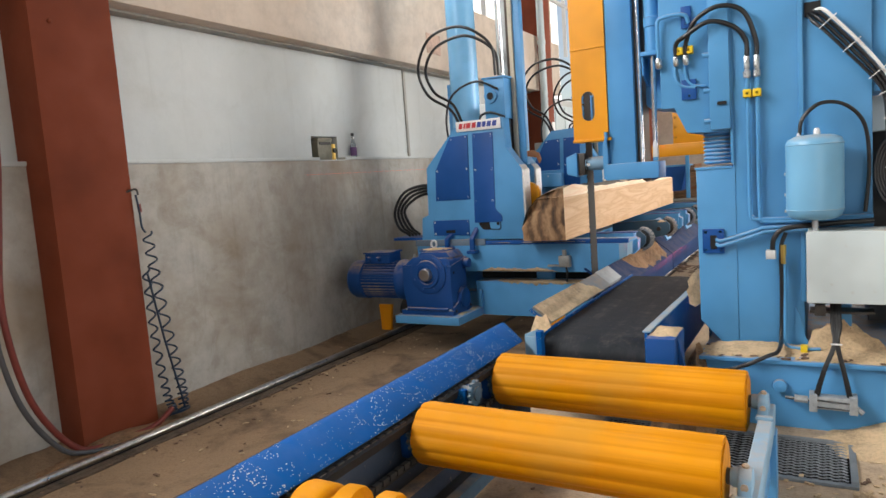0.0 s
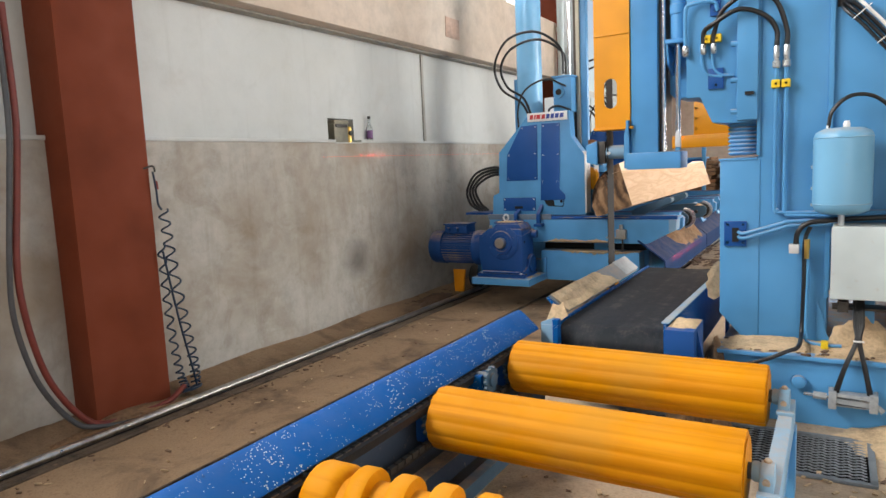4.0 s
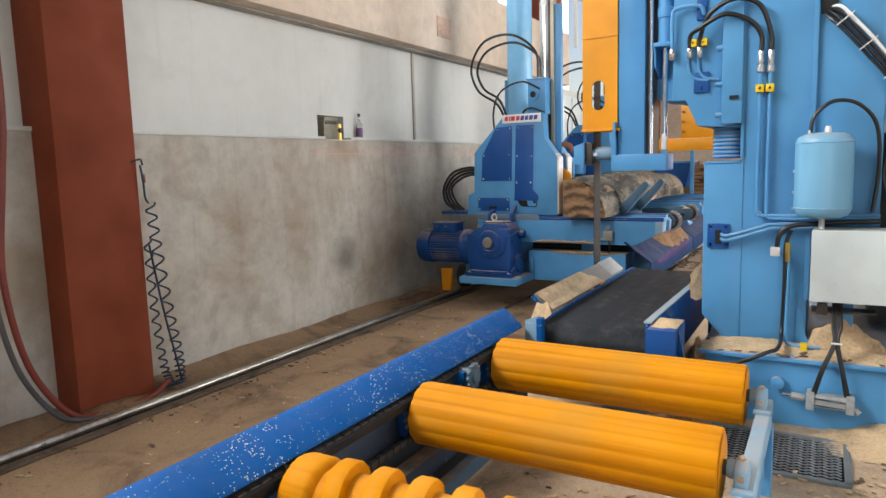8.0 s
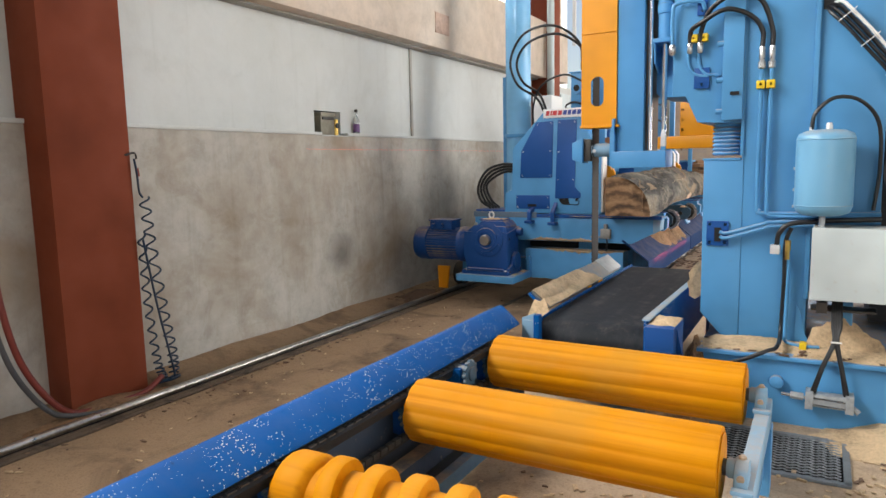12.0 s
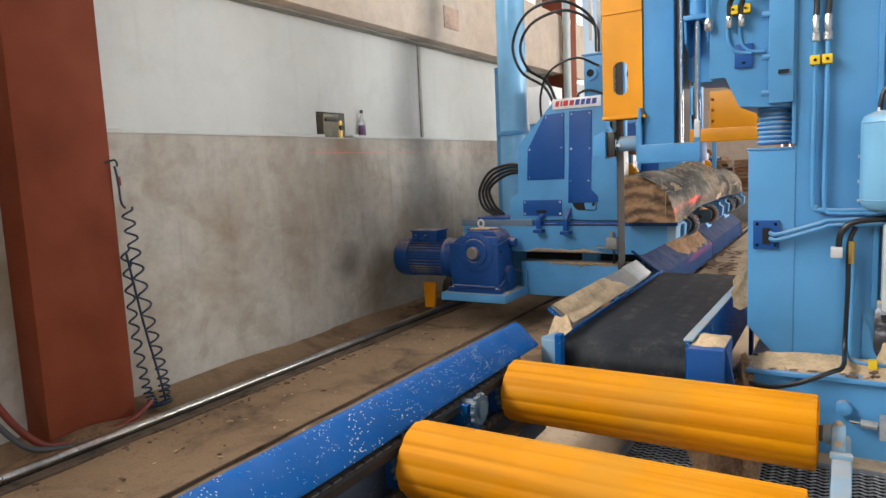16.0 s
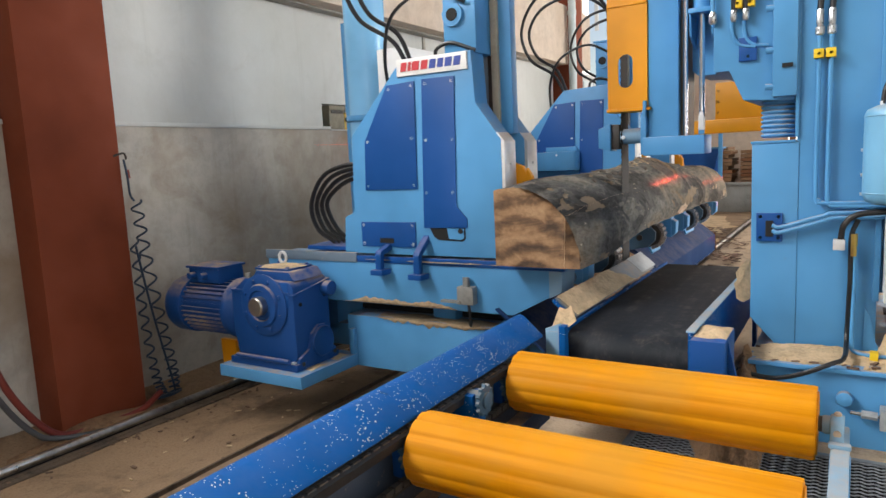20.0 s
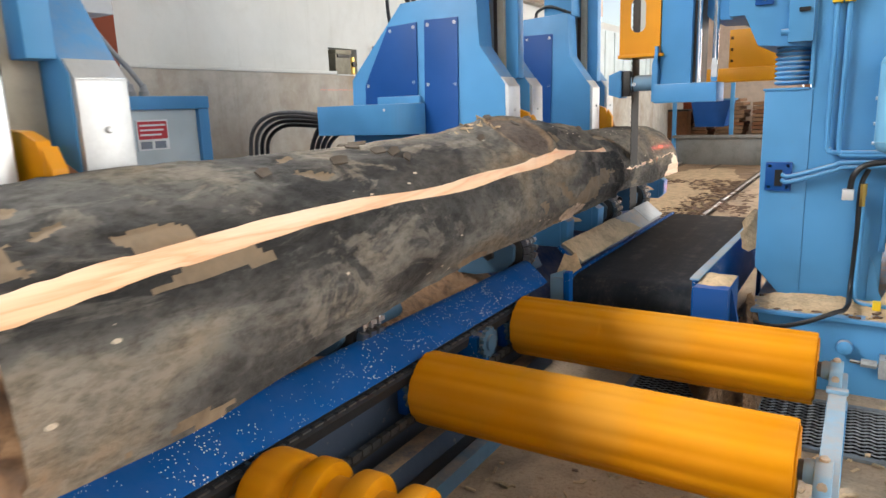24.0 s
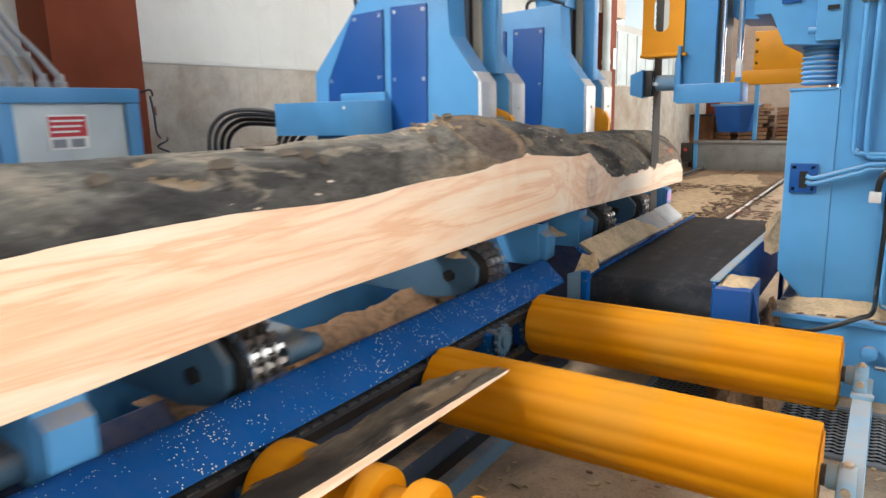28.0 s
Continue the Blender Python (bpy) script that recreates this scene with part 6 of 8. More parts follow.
def drive_motor(c):
    """Finned motor behind the gearbox, its axis along x."""
    ax = (-0.03, 0.53)
    m = part("motor", R((-3.47, ax[0], ax[1]), (-3.04, ax[0], ax[1]), 0.145, 36), MOTOR_BLUE, c, "dark blue finned electric motor")
    fin = mesh_of("cooling_fin", box(bmesh.new(), -3.44, -3.08, -0.0035, 0.0035, 0.14, 0.166), MOTOR_BLUE)
    for q in range(34):
        ob = new("cooling_fin", fin)
        ob.parent = m
        ob.matrix_basis = Matrix.Translation((0, *ax)) @ Matrix.Rotation(2 * math.pi * q / 34, 4, 'X')
    part("fan_cover", L([(0.06, 0), (0.135, 0.004), (0.162, 0.02), (0.172, 0.045), (0.174, 0.16), (0.16, 0.165)], (-3.61, *ax), "x", 40), MOTOR_BLUE, m)
    part("motor_flange", R((-3.09, *ax), (-3.05, *ax), 0.178, 36, bevel=0.006), MOTOR_BLUE, m)
    part("flange_neck", L([(0.178, 0), (0.168, 0.02), (0.14, 0.05), (0.135, 0.09)], (-3.05, *ax), "x", 32), MOTOR_BLUE, m)
    bx = part("connection_box", B(-3.42, -3.16, ax[0] - 0.1, ax[0] + 0.09, 0.68, 0.768, 0.014), MOTOR_BLUE, m)
    part("box_lid", B(-3.43, -3.15, ax[0] - 0.11, ax[0] + 0.1, 0.766, 0.782, 0.006), MOTOR_BLUE, bx, "dusty box lid")
    for q in (0, 1):
        part("cable_gland", R((-3.37 + 0.1 * q, ax[0] - 0.14, 0.725), (-3.37 + 0.1 * q, ax[0] - 0.1, 0.725), 0.02, 10), MOTOR_BLUE, bx)


POST_BLUE = paint("glossy_post_blue", (0.2, 0.46, 0.72), 0.12, 0.1, 0.02)
carriage_ob = carriage()

GREY_MAST = plain("grey_mast_plate", (0.3, 0.32, 0.32), 0.5, 0.3, 0.15, 20, 0.03)
DARK_MAST = plain("greasy_mast_rail", (0.06, 0.04, 0.03), 0.4, 0.3, 0.25, 30, 0.03)
TAN_MAST = plain("tan_mast_rail", (0.4, 0.36, 0.28), 0.5, 0.2, 0.15, 30, 0.03)
KNEE = [(-2.477, 0.842), (-2.462, 1.041), (-2.395, 1.07), (-2.38, 1.48), (-2.05, 1.83), (-1.626, 1.85), (-1.612, 1.6), (-1.482, 1.42), (-1.482, 0.842)]


def headblock(second):
    """A knee with two cheeks, its face plates, hooks and mast. Its front is at y = 0.2."""
    h = thing("headblock", "light-blue sawmill headblock with dark blue cover plates", "headblock", group="headblocks on the carriage")
    f = part("front_cheek", P(KNEE, "y", 0.2, 0.33, 0.006), LIGHT_BLUE, h)
    r = part("rear_cheek", P([(x, z) for x, z in KNEE if z < 1.9], "y", 0.465, 0.595, 0.006), LIGHT_BLUE, h)
    part("back_plate", B(-2.38, -1.7, 0.33, 0.465, 0.9, 1.5), DARK_BLUE, h)
    for outline, bolts in (([(-2.302, 1.188), (-2.288, 1.448), (-2.128, 1.726), (-1.955, 1.734), (-1.967, 1.19)], ((-2.28, 1.21), (-2.27, 1.445), (-2.115, 1.705), (-1.975, 1.712), (-1.985, 1.45), (-1.985, 1.21))),
                           ([(-1.909, 1.739), (-1.721, 1.737), (-1.738, 1.1), (-1.68, 1.04), (-1.68, 0.992), (-1.937, 0.988)], ((-1.89, 1.715), (-1.74, 1.715), (-1.9, 1.435), (-1.745, 1.432), (-1.91, 1.17), (-1.757, 1.17))),
                           ([(-2.345, 0.883), (-2.345, 1.017), (-1.992, 1.017), (-1.992, 0.883)], ((-2.33, 0.9), (-2.33, 1.0), (-2.01, 1.0), (-2.01, 0.9)))):
        p = part("cover_plate", P(outline, "y", 0.192, 0.2, 0.002), DARK_BLUE, h, "dark blue bolted cover plate")
        for x, z in bolts:
            bolt_at(p, (x, 0.192, z), "y", 0.0095)
    # slot, opening and inner hole are flat pieces with painted-in shade
    part("slot", B(-2.22, -2.13, 0.188, 0.193, 0.905, 0.93), HOLE_SHADE, h)
    o = part("opening", P([(-1.905, 0.992), (-1.88, 0.945), (-1.855, 0.928), (-1.712, 0.922), (-1.695, 0.935), (-1.695, 0.992)], "y", 0.1965, 0.2), HOLE_SHADE, h, "black plate painted as a shaded opening")
    part("inner_plate", P([(-1.8, 0.988), (-1.79, 0.935), (-1.72, 0.93), (-1.702, 0.94), (-1.702, 0.988)], "y", 0.1945, 0.1962), LIGHT_BLUE, o)
    part("inner_hole", R((-1.72, 0.191, 0.975), (-1.72, 0.1942, 0.975), 0.014, 12), HOLE_SHADE, o)
    for x, z0, z1 in ((-2.17, 0.775, 0.9), (-1.93, 0.762, 0.955)):
        p = part("hold_down_hook", P([(0.09, z0), (0.122, z0), (0.122, 0.85), (0.215, z1 - 0.03), (0.215, z1 + 0.005), (0.1, 0.872), (0.09, 0.855)], "x", x - 0.018, x + 0.018, 0.003), DARK_BLUE, h)
        part("pad", B(x - 0.04, x + 0.04, 0.07, 0.148, z0 - 0.028, z0, 0.003), DARK_BLUE, p)
    # bare steel face plates toward the log
    for y0, y1, owner in ((0.203, 0.327, f), (0.47, 0.59, r)):
        p = part("face_plate", P([(-1.484, 0.86), (-1.466, 0.86), (-1.466, 1.41), (-1.484, 1.42)], "y", y0, y1, 0.002), FACE_STEEL, owner, "bare steel wear plate")
        part("plate_top", P([(-1.484, 1.41), (-1.464, 1.405), (-1.5, 1.452), (-1.512, 1.452)], "y", y0, y1, 0.002), FACE_STEEL, p)
        bolt_at(p, (-1.468, (y0 + y1) / 2, 1.3), "x", 0.008)
        bolt_at(p, (-1.468, (y0 + y1) / 2, 0.95), "x", 0.008)
    # log hooks between the cheeks
    lh = part("log_hook", P([(-1.72, 1.08), (-1.43, 1.08), (-1.425, 1.24), (-1.445, 1.285), (-1.5, 1.305), (-1.72, 1.315)], "y", 0.36, 0.39, 0.004), YELLOW, h, "yellow steel log hook")
    part("tip", P([(-1.43, 1.08), (-1.4, 1.09), (-1.398, 1.23), (-1.425, 1.275), (-1.428, 1.24)], "y", 0.358, 0.392, 0.003), YELLOW, lh, "yellow hook tip")
    hook = part("upper_hook", P([(-1.72, 1.26), (-1.47, 1.285), (-1.41, 1.26), (-1.39, 1.2), (-1.41, 1.17), (-1.43, 1.22), (-1.5, 1.235), (-1.72, 1.2)], "y", 0.405, 0.43, 0.004), CLOTH, h, "brown steel log hook")
    # guide masts, post and cap
    part("mast_plate", B(-1.738, -1.64, 0.42, 0.45, 1.1, 2.95, 0.003), GREY_MAST, h, "grey mast plate")
    part("mast_rail", B(-1.64, -1.61, 0.4, 0.46, 1.1, 2.95, 0.003), DARK_MAST, h, "dark greasy mast rail")
    part("mast_rail", B(-1.61, -1.574, 0.38, 0.46, 1.1, 2.95, 0.003), TAN_MAST, h, "tan mast rail")
    part("mast", B(-1.574, -1.509, 0.4, 0.464, 1.45, 2.9, 0.004), LIGHT_BLUE, h)
    part("cap_block", B(-1.795, -1.615, 0.24, 0.42, 1.84, 2.17, 0.006), LIGHT_BLUE, h)
    part("cap_lid", B(-1.81, -1.6, 0.23, 0.43, 2.17, 2.185, 0.003), LIGHT_BLUE, h)
    e = part("eye", L([(0.028, 0), (0.055, 0), (0.055, 0.02), (0.028, 0.02)], (-1.735, 0.222, 2.03), "y", 24), LIGHT_BLUE, h)
    # black disc for the shade inside the eye
    part("eye_hole", R((-1.735, 0.2185, 2.03), (-1.735, 0.2215, 2.03), 0.03, 20), HOLE_SHADE, e)
    part("hydraulic_rod", R((-1.66, 0.33, 2.15), (-1.66, 0.33, 2.92), 0.016, 12), CHROME, h)
    part("rod_fitting", R((-1.66, 0.33, 2.88), (-1.66, 0.33, 2.95), 0.026, 10), GALV, h)
    # hoses
    part("hose", T([(-1.7, 0.28, 2.2), (-1.72, 0.25, 2.45), (-1.95, 0.2, 2.62), (-2.25, 0.2, 2.58), (-2.42, 0.25, 2.35), (-2.38, 0.32, 2.12), (-2.2, 0.38, 1.98), (-2.12, 0.4, 1.83)], 0.0125, 8), HOSE_BLACK, h, "black hydraulic hose")
    part("hose", T([(-1.68, 0.3, 2.2), (-1.7, 0.27, 2.4), (-1.93, 0.24, 2.55), (-2.22, 0.24, 2.5), (-2.37, 0.29, 2.33), (-2.33, 0.35, 2.14), (-2.18, 0.4, 2.02), (-2.1, 0.42, 1.83)], 0.0125, 8), HOSE_BLACK, h, "black hydraulic hose")
    part("hose", T([(-1.66, 0.22, 2.08), (-1.85, 0.2, 2.16), (-2.08, 0.22, 2.08), (-2.2, 0.3, 1.9), (-2.22, 0.36, 1.66)], 0.0095, 8), HOSE_BLACK, h, "thin black hose")
    part("hose", T([(-1.62, 0.24, 1.85), (-1.75, 0.23, 1.9), (-1.83, 0.23, 1.88), (-1.85, 0.24, 1.84)], 0.0095, 8), HOSE_BLACK, h, "thin black hose")
    for k in range(4):
        d = 0.022 * k
        part("hose", T([(-2.38, 0.38 + d, 1.3 - d), (-2.54, 0.37 + d, 1.33 - 1.2 * d), (-2.74 + d, 0.36 + d, 1.27 - d), (-2.85 + d, 0.36 + d, 1.1), (-2.83 + 1.4 * d, 0.38 + d, 0.95), (-2.72 + d, 0.4 + d, 0.87)], 0.0135, 8), HOSE_BLACK, h, "looped black hydraulic hose")
    part("hose_tray", B(-2.85, -2.48, 0.3, 0.6, 0.835, 0.86, 0.003), DARK_BLUE, h)
    if second:
        rim = [(-2.48, 0.19), (-2.48, 0.02), (-2.05, 0.02)] + [(-2.05 + 0.13 * math.sin(radians(a)), 0.15 - 0.13 * math.cos(radians(a))) for a in range(10, 91, 10)] + [(-1.92, 0.19)]
        b = part("pipe_box", P(rim, "z", 1.2, 1.348, 0.004), LIGHT_BLUE, h, "light-blue folded hose cover")
        bolt_at(b, (-2.05, 0.02, 1.32), "y", 0.008)
        for k in range(4):
            d = 0.025 * k
            part("hose", T([(-2.47, 0.08 + d, 1.3 - 0.022 * k), (-2.7, 0.08 + d, 1.325 - 0.024 * k), (-2.9 + 0.5 * d, 0.08 + d, 1.31 - 0.02 * k), (-3.04 + 0.7 * d, 0.09 + d, 1.23 - 0.014 * k), (-3.11 + 0.8 * d, 0.12 + d, 1.08), (-3.13 + 0.8 * d, 0.15 + d, 0.83)], 0.0115, 8), BRAID if k < 2 else HOSE_BLACK, h, "dark grey braided hydraulic hose" if k < 2 else "black hydraulic hose")
        for k in range(4):
            part("hose_nut", R((-2.5, 0.08 + 0.025 * k, 1.3 - 0.022 * k), (-2.475, 0.08 + 0.025 * k, 1.3 - 0.022 * k), 0.02, 8), GALV, b)
        part("box_flange", B(-2.2, -1.94, 0.17, 0.19, 1.348, 1.385, 0.004), LIGHT_BLUE, b)
    else:
        part("name_plate", B(-2.055, -1.645, 0.19, 0.2, 1.762, 1.846, 0.002), WHITE, h, "white maker's plate")
    return h, hook


HB = [(*headblock(False), 0.0), (*headblock(True), 2.306), (*headblock(True), 3.44)]


def name_bars(owner):
    """The maker's lettering as plain bars on its plate."""
    plate = [o for o in owner.children if o.name.startswith("name_plate")][0]
    x = -2.03
    for k in range(8):
        w = (0.042, 0.02, 0.052, 0.046, 0.044, 0.04, 0.046, 0.046)[k]
        part("print_bar", P([(x, 1.785), (x + w * 0.8, 1.785), (x + w * 0.8 + 0.008, 1.828), (x + 0.008, 1.828)], "y", 0.187, 0.1905), RED_INK if k < 4 else BLUE_INK, plate)
        x += w + 0.003


name_bars(HB[0][0])


# ---- log and slab ----
LOG_LEN, CUT_X, LOG_Z = 4.3, 0.33, DECK_Z + 0.012


def scar(y, a):
    """Distance from the healed branch scar on the upper bark."""
    q = Vector((0.4 * math.cos(a) - 0.215, y - 2.07, 0.4 * math.sin(a) - 0.337))
    return math.hypot(q.x * 0.95, q.y * 0.8, q.z * 0.8) + 0.022 * noise.noise(Vector((y * 9, a * 5, 1.3)))


def peeled(y, a):
    """Whether the outer bark has come off here and the tan inner bark shows."""
    n = noise.noise(Vector((y * 2.4, a * 3.4, 4.7))) + 0.55 * noise.noise(Vector((y * 6.3, a * 9.0, 2.2))) + 0.1 * noise.noise(Vector((y * 21, a * 25, 7.2)))
    return n > 0.6 - 0.04 * y and scar(y, a) > 0.16


def log_r(y, a):
    """Bark radius at a length and an angle, round the pith at the flat corner."""
    base = np.interp(y, [0, 0.25, 1.0, 1.5, 2.4, 2.68, 2.78, 2.9, 3.05, 3.6, 4.3], [0.395, 0.41, 0.42, 0.425, 0.425, 0.42, 0.425, 0.385, 0.362, 0.36, 0.35])
    top = np.interp(a, [0, 0.5, 1.0, 1.3, 1.571], [1.0, 1.0, 0.97, 0.93, 0.86])
    swell = 0.05 * math.exp(-((y - 2.2) / 0.35) ** 2) * max(0, math.sin(a)) ** 2 + 0.04 * math.exp(-((y - 0.55) / 0.4) ** 2) * 0.2
    # the lower edge draws in along the middle, a healed scar stands out above
    tuck = 1 - 0.11 * math.exp(-(max(0.0, a - 0.11) / 0.15) ** 2) * float(np.interp(y, [0.3, 1.0, 3.0, 3.6], [0, 1, 1, 0.2]))
    d = scar(y, a)
    mark = 0.012 * math.exp(-((d - 0.14) / 0.018) ** 2) - (0.007 if d < 0.125 else 0.0)
    p = Vector((y * 2.2, math.cos(a) * 1.2, math.sin(a) * 1.2))
    calm = min(1.0, abs(a - 0.68) / 0.12, a / 0.12, max(0.0, 1.571 - a) / 0.12)
    rough = 0.012 * noise.noise(p) + max(0.2, calm) * (0.005 * noise.noise(p * 4.1) + 0.0035 * noise.noise(p * 13))
    return base * top * tuck + swell + rough + calm * (mark - (0.005 if peeled(y, a) else 0.0))


def log_under(y):
    """How far the lower edge at the cut stands off the bunks."""
    return float(np.interp(y, [0, 0.3, 1.2, 2.6, 3.6, 4.3], [0.0, 0.006, 0.045, 0.045, 0.012, 0.0]))


def cut_angle(y):
    a = 0.55
    for _ in range(8):
        a = math.acos(min(0.999, CUT_X / log_r(y, a)))
    return a


def notch(x, z):
    """The near end is sawn off in two steps, with a torn step along the upper bark."""
    s = (x - 0.2) * 0.75 + (z - 0.2) * 0.66
    u = min(1.0, max(0.0, (s - 0.035) / 0.03))
    v = min(1.0, max(0.0, (s - 0.09) / 0.02))
    return 0.055 * u - 0.03 * v + 0.01 * noise.noise(Vector((x * 14, z * 14, 3.0))) + 0.004 * noise.noise(Vector((x * 50, z * 50, 1.0)))


def log_meshes():
    ys = [LOG_LEN * k / 400 for k in range(401)]
    main, slab = bmesh.new(), bmesh.new()
    NM, NS = 64, 26

    def skin(bm, rings, kinds, end):
        vs = [[bm.verts.new(p) for p in r] for r in rings]
        n = len(vs[0])
        for i, (a, b) in enumerate(zip(vs, vs[1:])):
            for k in range(n):
                f = bm.faces.new((a[k], a[(k + 1) % n], b[(k + 1) % n], b[k]))
                kind = kinds(k)
                if kind == 0:
                    q = (rings[i][k][0] + rings[i][(k + 1) % n][0]) / 2, (rings[i][k][2] + rings[i][(k + 1) % n][2]) / 2
                    kind = 4 if peeled(ys[i], math.atan2(q[1], q[0])) else 0
                f.material_index = kind
        for r, near in ((vs[0], True), (vs[-1], False)):
            cx, cz = sum(q.co.x for q in r) / n, sum(q.co.z for q in r) / n
            y0 = LOG_LEN if not near else 0.0
            last = r
            for s in (0.93, 0.8, 0.6, 0.35):
                ring = []
                for q in r:
                    x, z = cx + (q.co.x - cx) * s, cz + (q.co.z - cz) * s
                    ring.append(bm.verts.new((x, y0 + (notch(x, z) if near else 0.0), z)))
                for k in range(n):
                    bm.faces.new((last[k], last[(k + 1) % n], ring[(k + 1) % n], ring[k])).material_index = end
                last = ring
            bm.faces.new(last).material_index = end
            if near:
                for q in r:
                    q.co.y += notch(q.co.x, q.co.z)
        bmesh.ops.recalc_face_normals(bm, faces=bm.faces)

    rm, rs = [], []
    for y in ys:
        ac = cut_angle(y)
        arc = [ac + (math.pi / 2 - ac) * k / NM for k in range(NM + 1)]
        flat = 0.004 * noise.noise(Vector((y * 3, 0, 8)))
        rm.append([(0, y, 0), (CUT_X, y, log_under(y))] + [(log_r(y, a) * math.cos(a), y, log_r(y, a) * math.sin(a)) for a in arc])
        rm[-1][2] = (CUT_X, y, rm[-1][2][2])
        a0 = math.asin(log_under(y) / log_r(y, 0.1))
        arc = [a0 + (ac - a0) * k / NS for k in range(NS + 1)]
        ring = [(CUT_X + 0.0005, y, log_under(y))] + [(max(CUT_X + 0.001, log_r(y, a) * math.cos(a)), y, log_r(y, a) * math.sin(a)) for a in arc]
        rs.append(ring)
    skin(main, rm, lambda k: 1 if k == 0 else 2 if k == 1 else 1 if k == NM + 2 else 0, 3)
    skin(slab, rs, lambda k: 1 if k == 0 else 0 if k <= NS else 2, 3)
    return main, slab


def make_log():
    a, b = log_meshes()
    log = solid("log", a, [BARK, OLD_WOOD, CUT_FACE, END_GRAIN, INNER_BARK], "grey-barked beech log with sawn flats, lying on the carriage", "log", smooth=50)
    slab = solid("slab", b, [BARK, FRESH_WOOD, FRESH_WOOD, END_GRAIN, INNER_BARK], "thin slab of wood with grey bark cut off the log", "slab", smooth=50)
    rnd = random.Random(31)
    for k in range(34):
        far = k < 16
        y = rnd.uniform(0.7, 3.4) if far else 1.9 + rnd.gauss(0, 0.07)
        a_ = rnd.uniform(0.95, 1.45) if far else rnd.uniform(1.15, 1.4)
        r = log_r(y, a_)
        ln, wd = (rnd.uniform(0.015, 0.034), rnd.uniform(0.008, 0.016)) if far else (rnd.uniform(0.007, 0.02), 0.0028)
        bm = bmesh.new()
        lift = rnd.uniform(0.004, 0.014)
        pts = [(-ln, -wd, 0), (ln * 0.7, -wd * 1.1, lift * 0.4), (ln, wd * 0.2, lift), (ln * 0.3, wd, lift * 0.7), (-ln * 0.8, wd * 0.8, lift * 0.3)]
        lo = [bm.verts.new((u, v, w)) for u, v, w in pts]
        hi = [bm.verts.new((u, v, w + 0.004)) for u, v, w in pts]
        bm.faces.new(hi)
        bm.faces.new(lo[::-1])
        for j in range(5):
            bm.faces.new((lo[j], lo[(j + 1) % 5], hi[(j + 1) % 5], hi[j]))
        o = new("bark_flake" if far else "splinter", mesh_of("bark_flake" if far else "splinter", bm, (BARK_FLAKE if far else BARK_DUST)))
        o.parent = log
        o.matrix_basis = Matrix.Translation((r * math.cos(a_), y, r * math.sin(a_))) @ Matrix.Rotation(math.pi / 2 - a_, 4, 'Y') @ Matrix.Rotation(rnd.uniform(0, 6.28) if not far else rnd.gauss(1.57, 0.5), 4, 'Z')
    return log, slab


BARK_FLAKE = plain("loose_bark", (0.11, 0.085, 0.062), 0.85, 0, 0.3, 40, 0.2)
log_ob, slab_ob = make_log()


# ---- what moves ----
C_KEYS = [(0, 4.745), (0.3, 5.22), (0.5, 5.495), (0.8, 5.79), (1.0, 5.885), (1.4, 5.91), (2.0, 5.91), (11.9, 5.91), (12.3, 5.905), (12.5, 5.885), (13.0, 5.74), (13.5, 5.55), (14.0, 5.42), (14.5, 5.372), (15, 5.372), (16.3, 5.372),
          (16.5, 5.28), (16.7, 5.13), (17, 4.855), (17.5, 4.325), (18, 4.025), (18.5, 3.78), (19, 3.505), (19.5, 3.205), (20, 2.893), (20.5, 2.585), (21, 2.285), (21.5, 1.98), (22, 1.668), (22.5, 1.37),
          (23.5, 0.82), (24.5, 0.24), (25, -0.042), (25.5, -0.342), (26, -0.64), (26.4, -0.877), (26.5, -0.915), (26.7, -0.955), (27, -0.945), (27.2, -0.873), (27.5, -0.63), (27.75, -0.288), (28, 0.107)]
K_KEYS = [(0, -0.535), (1, -0.548), (3, -0.545), (4.5, -0.555), (6.5, -0.599), (7, -0.515), (7.25, -0.54), (7.5, -0.58), (8, -0.707), (8.5, -0.712), (10.3, -0.71), (10.5, -0.705), (11, -0.565), (11.5, -0.405),
          (12, -0.25), (12.5, -0.19), (13, -0.155), (13.5, -0.13), (14.5, -0.118), (16.2, -0.116), (17, -0.086), (17.5, -0.072), (18, -0.054), (19, -0.04), (19.5, -0.028), (20, -0.006), (20.5, 0.0), (28, 0.0)]
TURN = [(0, 270), (3.4, 270), (3.7, 266), (4.0, 253), (4.3, 233), (4.5, 225), (5.0, 195), (5.5, 160), (6.0, 122), (6.5, 92), (6.9, 88), (7.1, 80), (7.3, 68), (7.5, 52), (7.7, 25), (7.85, 3), (7.9, 0), (28, 0)]
LOG_X = [(0, -1.775), (3.4, -1.745), (4.5, -1.75), (6.5, -1.78), (7.3, -1.82), (7.6, -1.85), (7.8, -1.86), (10.4, -1.86), (10.6, -1.83), (11, -1.74), (11.5, -1.585), (12, -1.437), (12.5, -1.4), (13, -1.37), (13.5, -1.36), (14.5, -1.353), (16.2, -1.351), (17, -1.32), (17.5, -1.305), (18, -1.287), (18.5, -1.26), (19, -1.24), (19.5, -1.235), (28, -1.235)]


def at_time(keys, t):
    return float(np.interp(t, [k[0] for k in keys], [k[1] for k in keys]))


SEC = [(0, 0), (0.39, 0), (0.4, 0.1), (0.33, 0.24), (0.22, 0.34), (0.12, 0.36), (0, 0.33)]
MID = (0.2, 0.17)


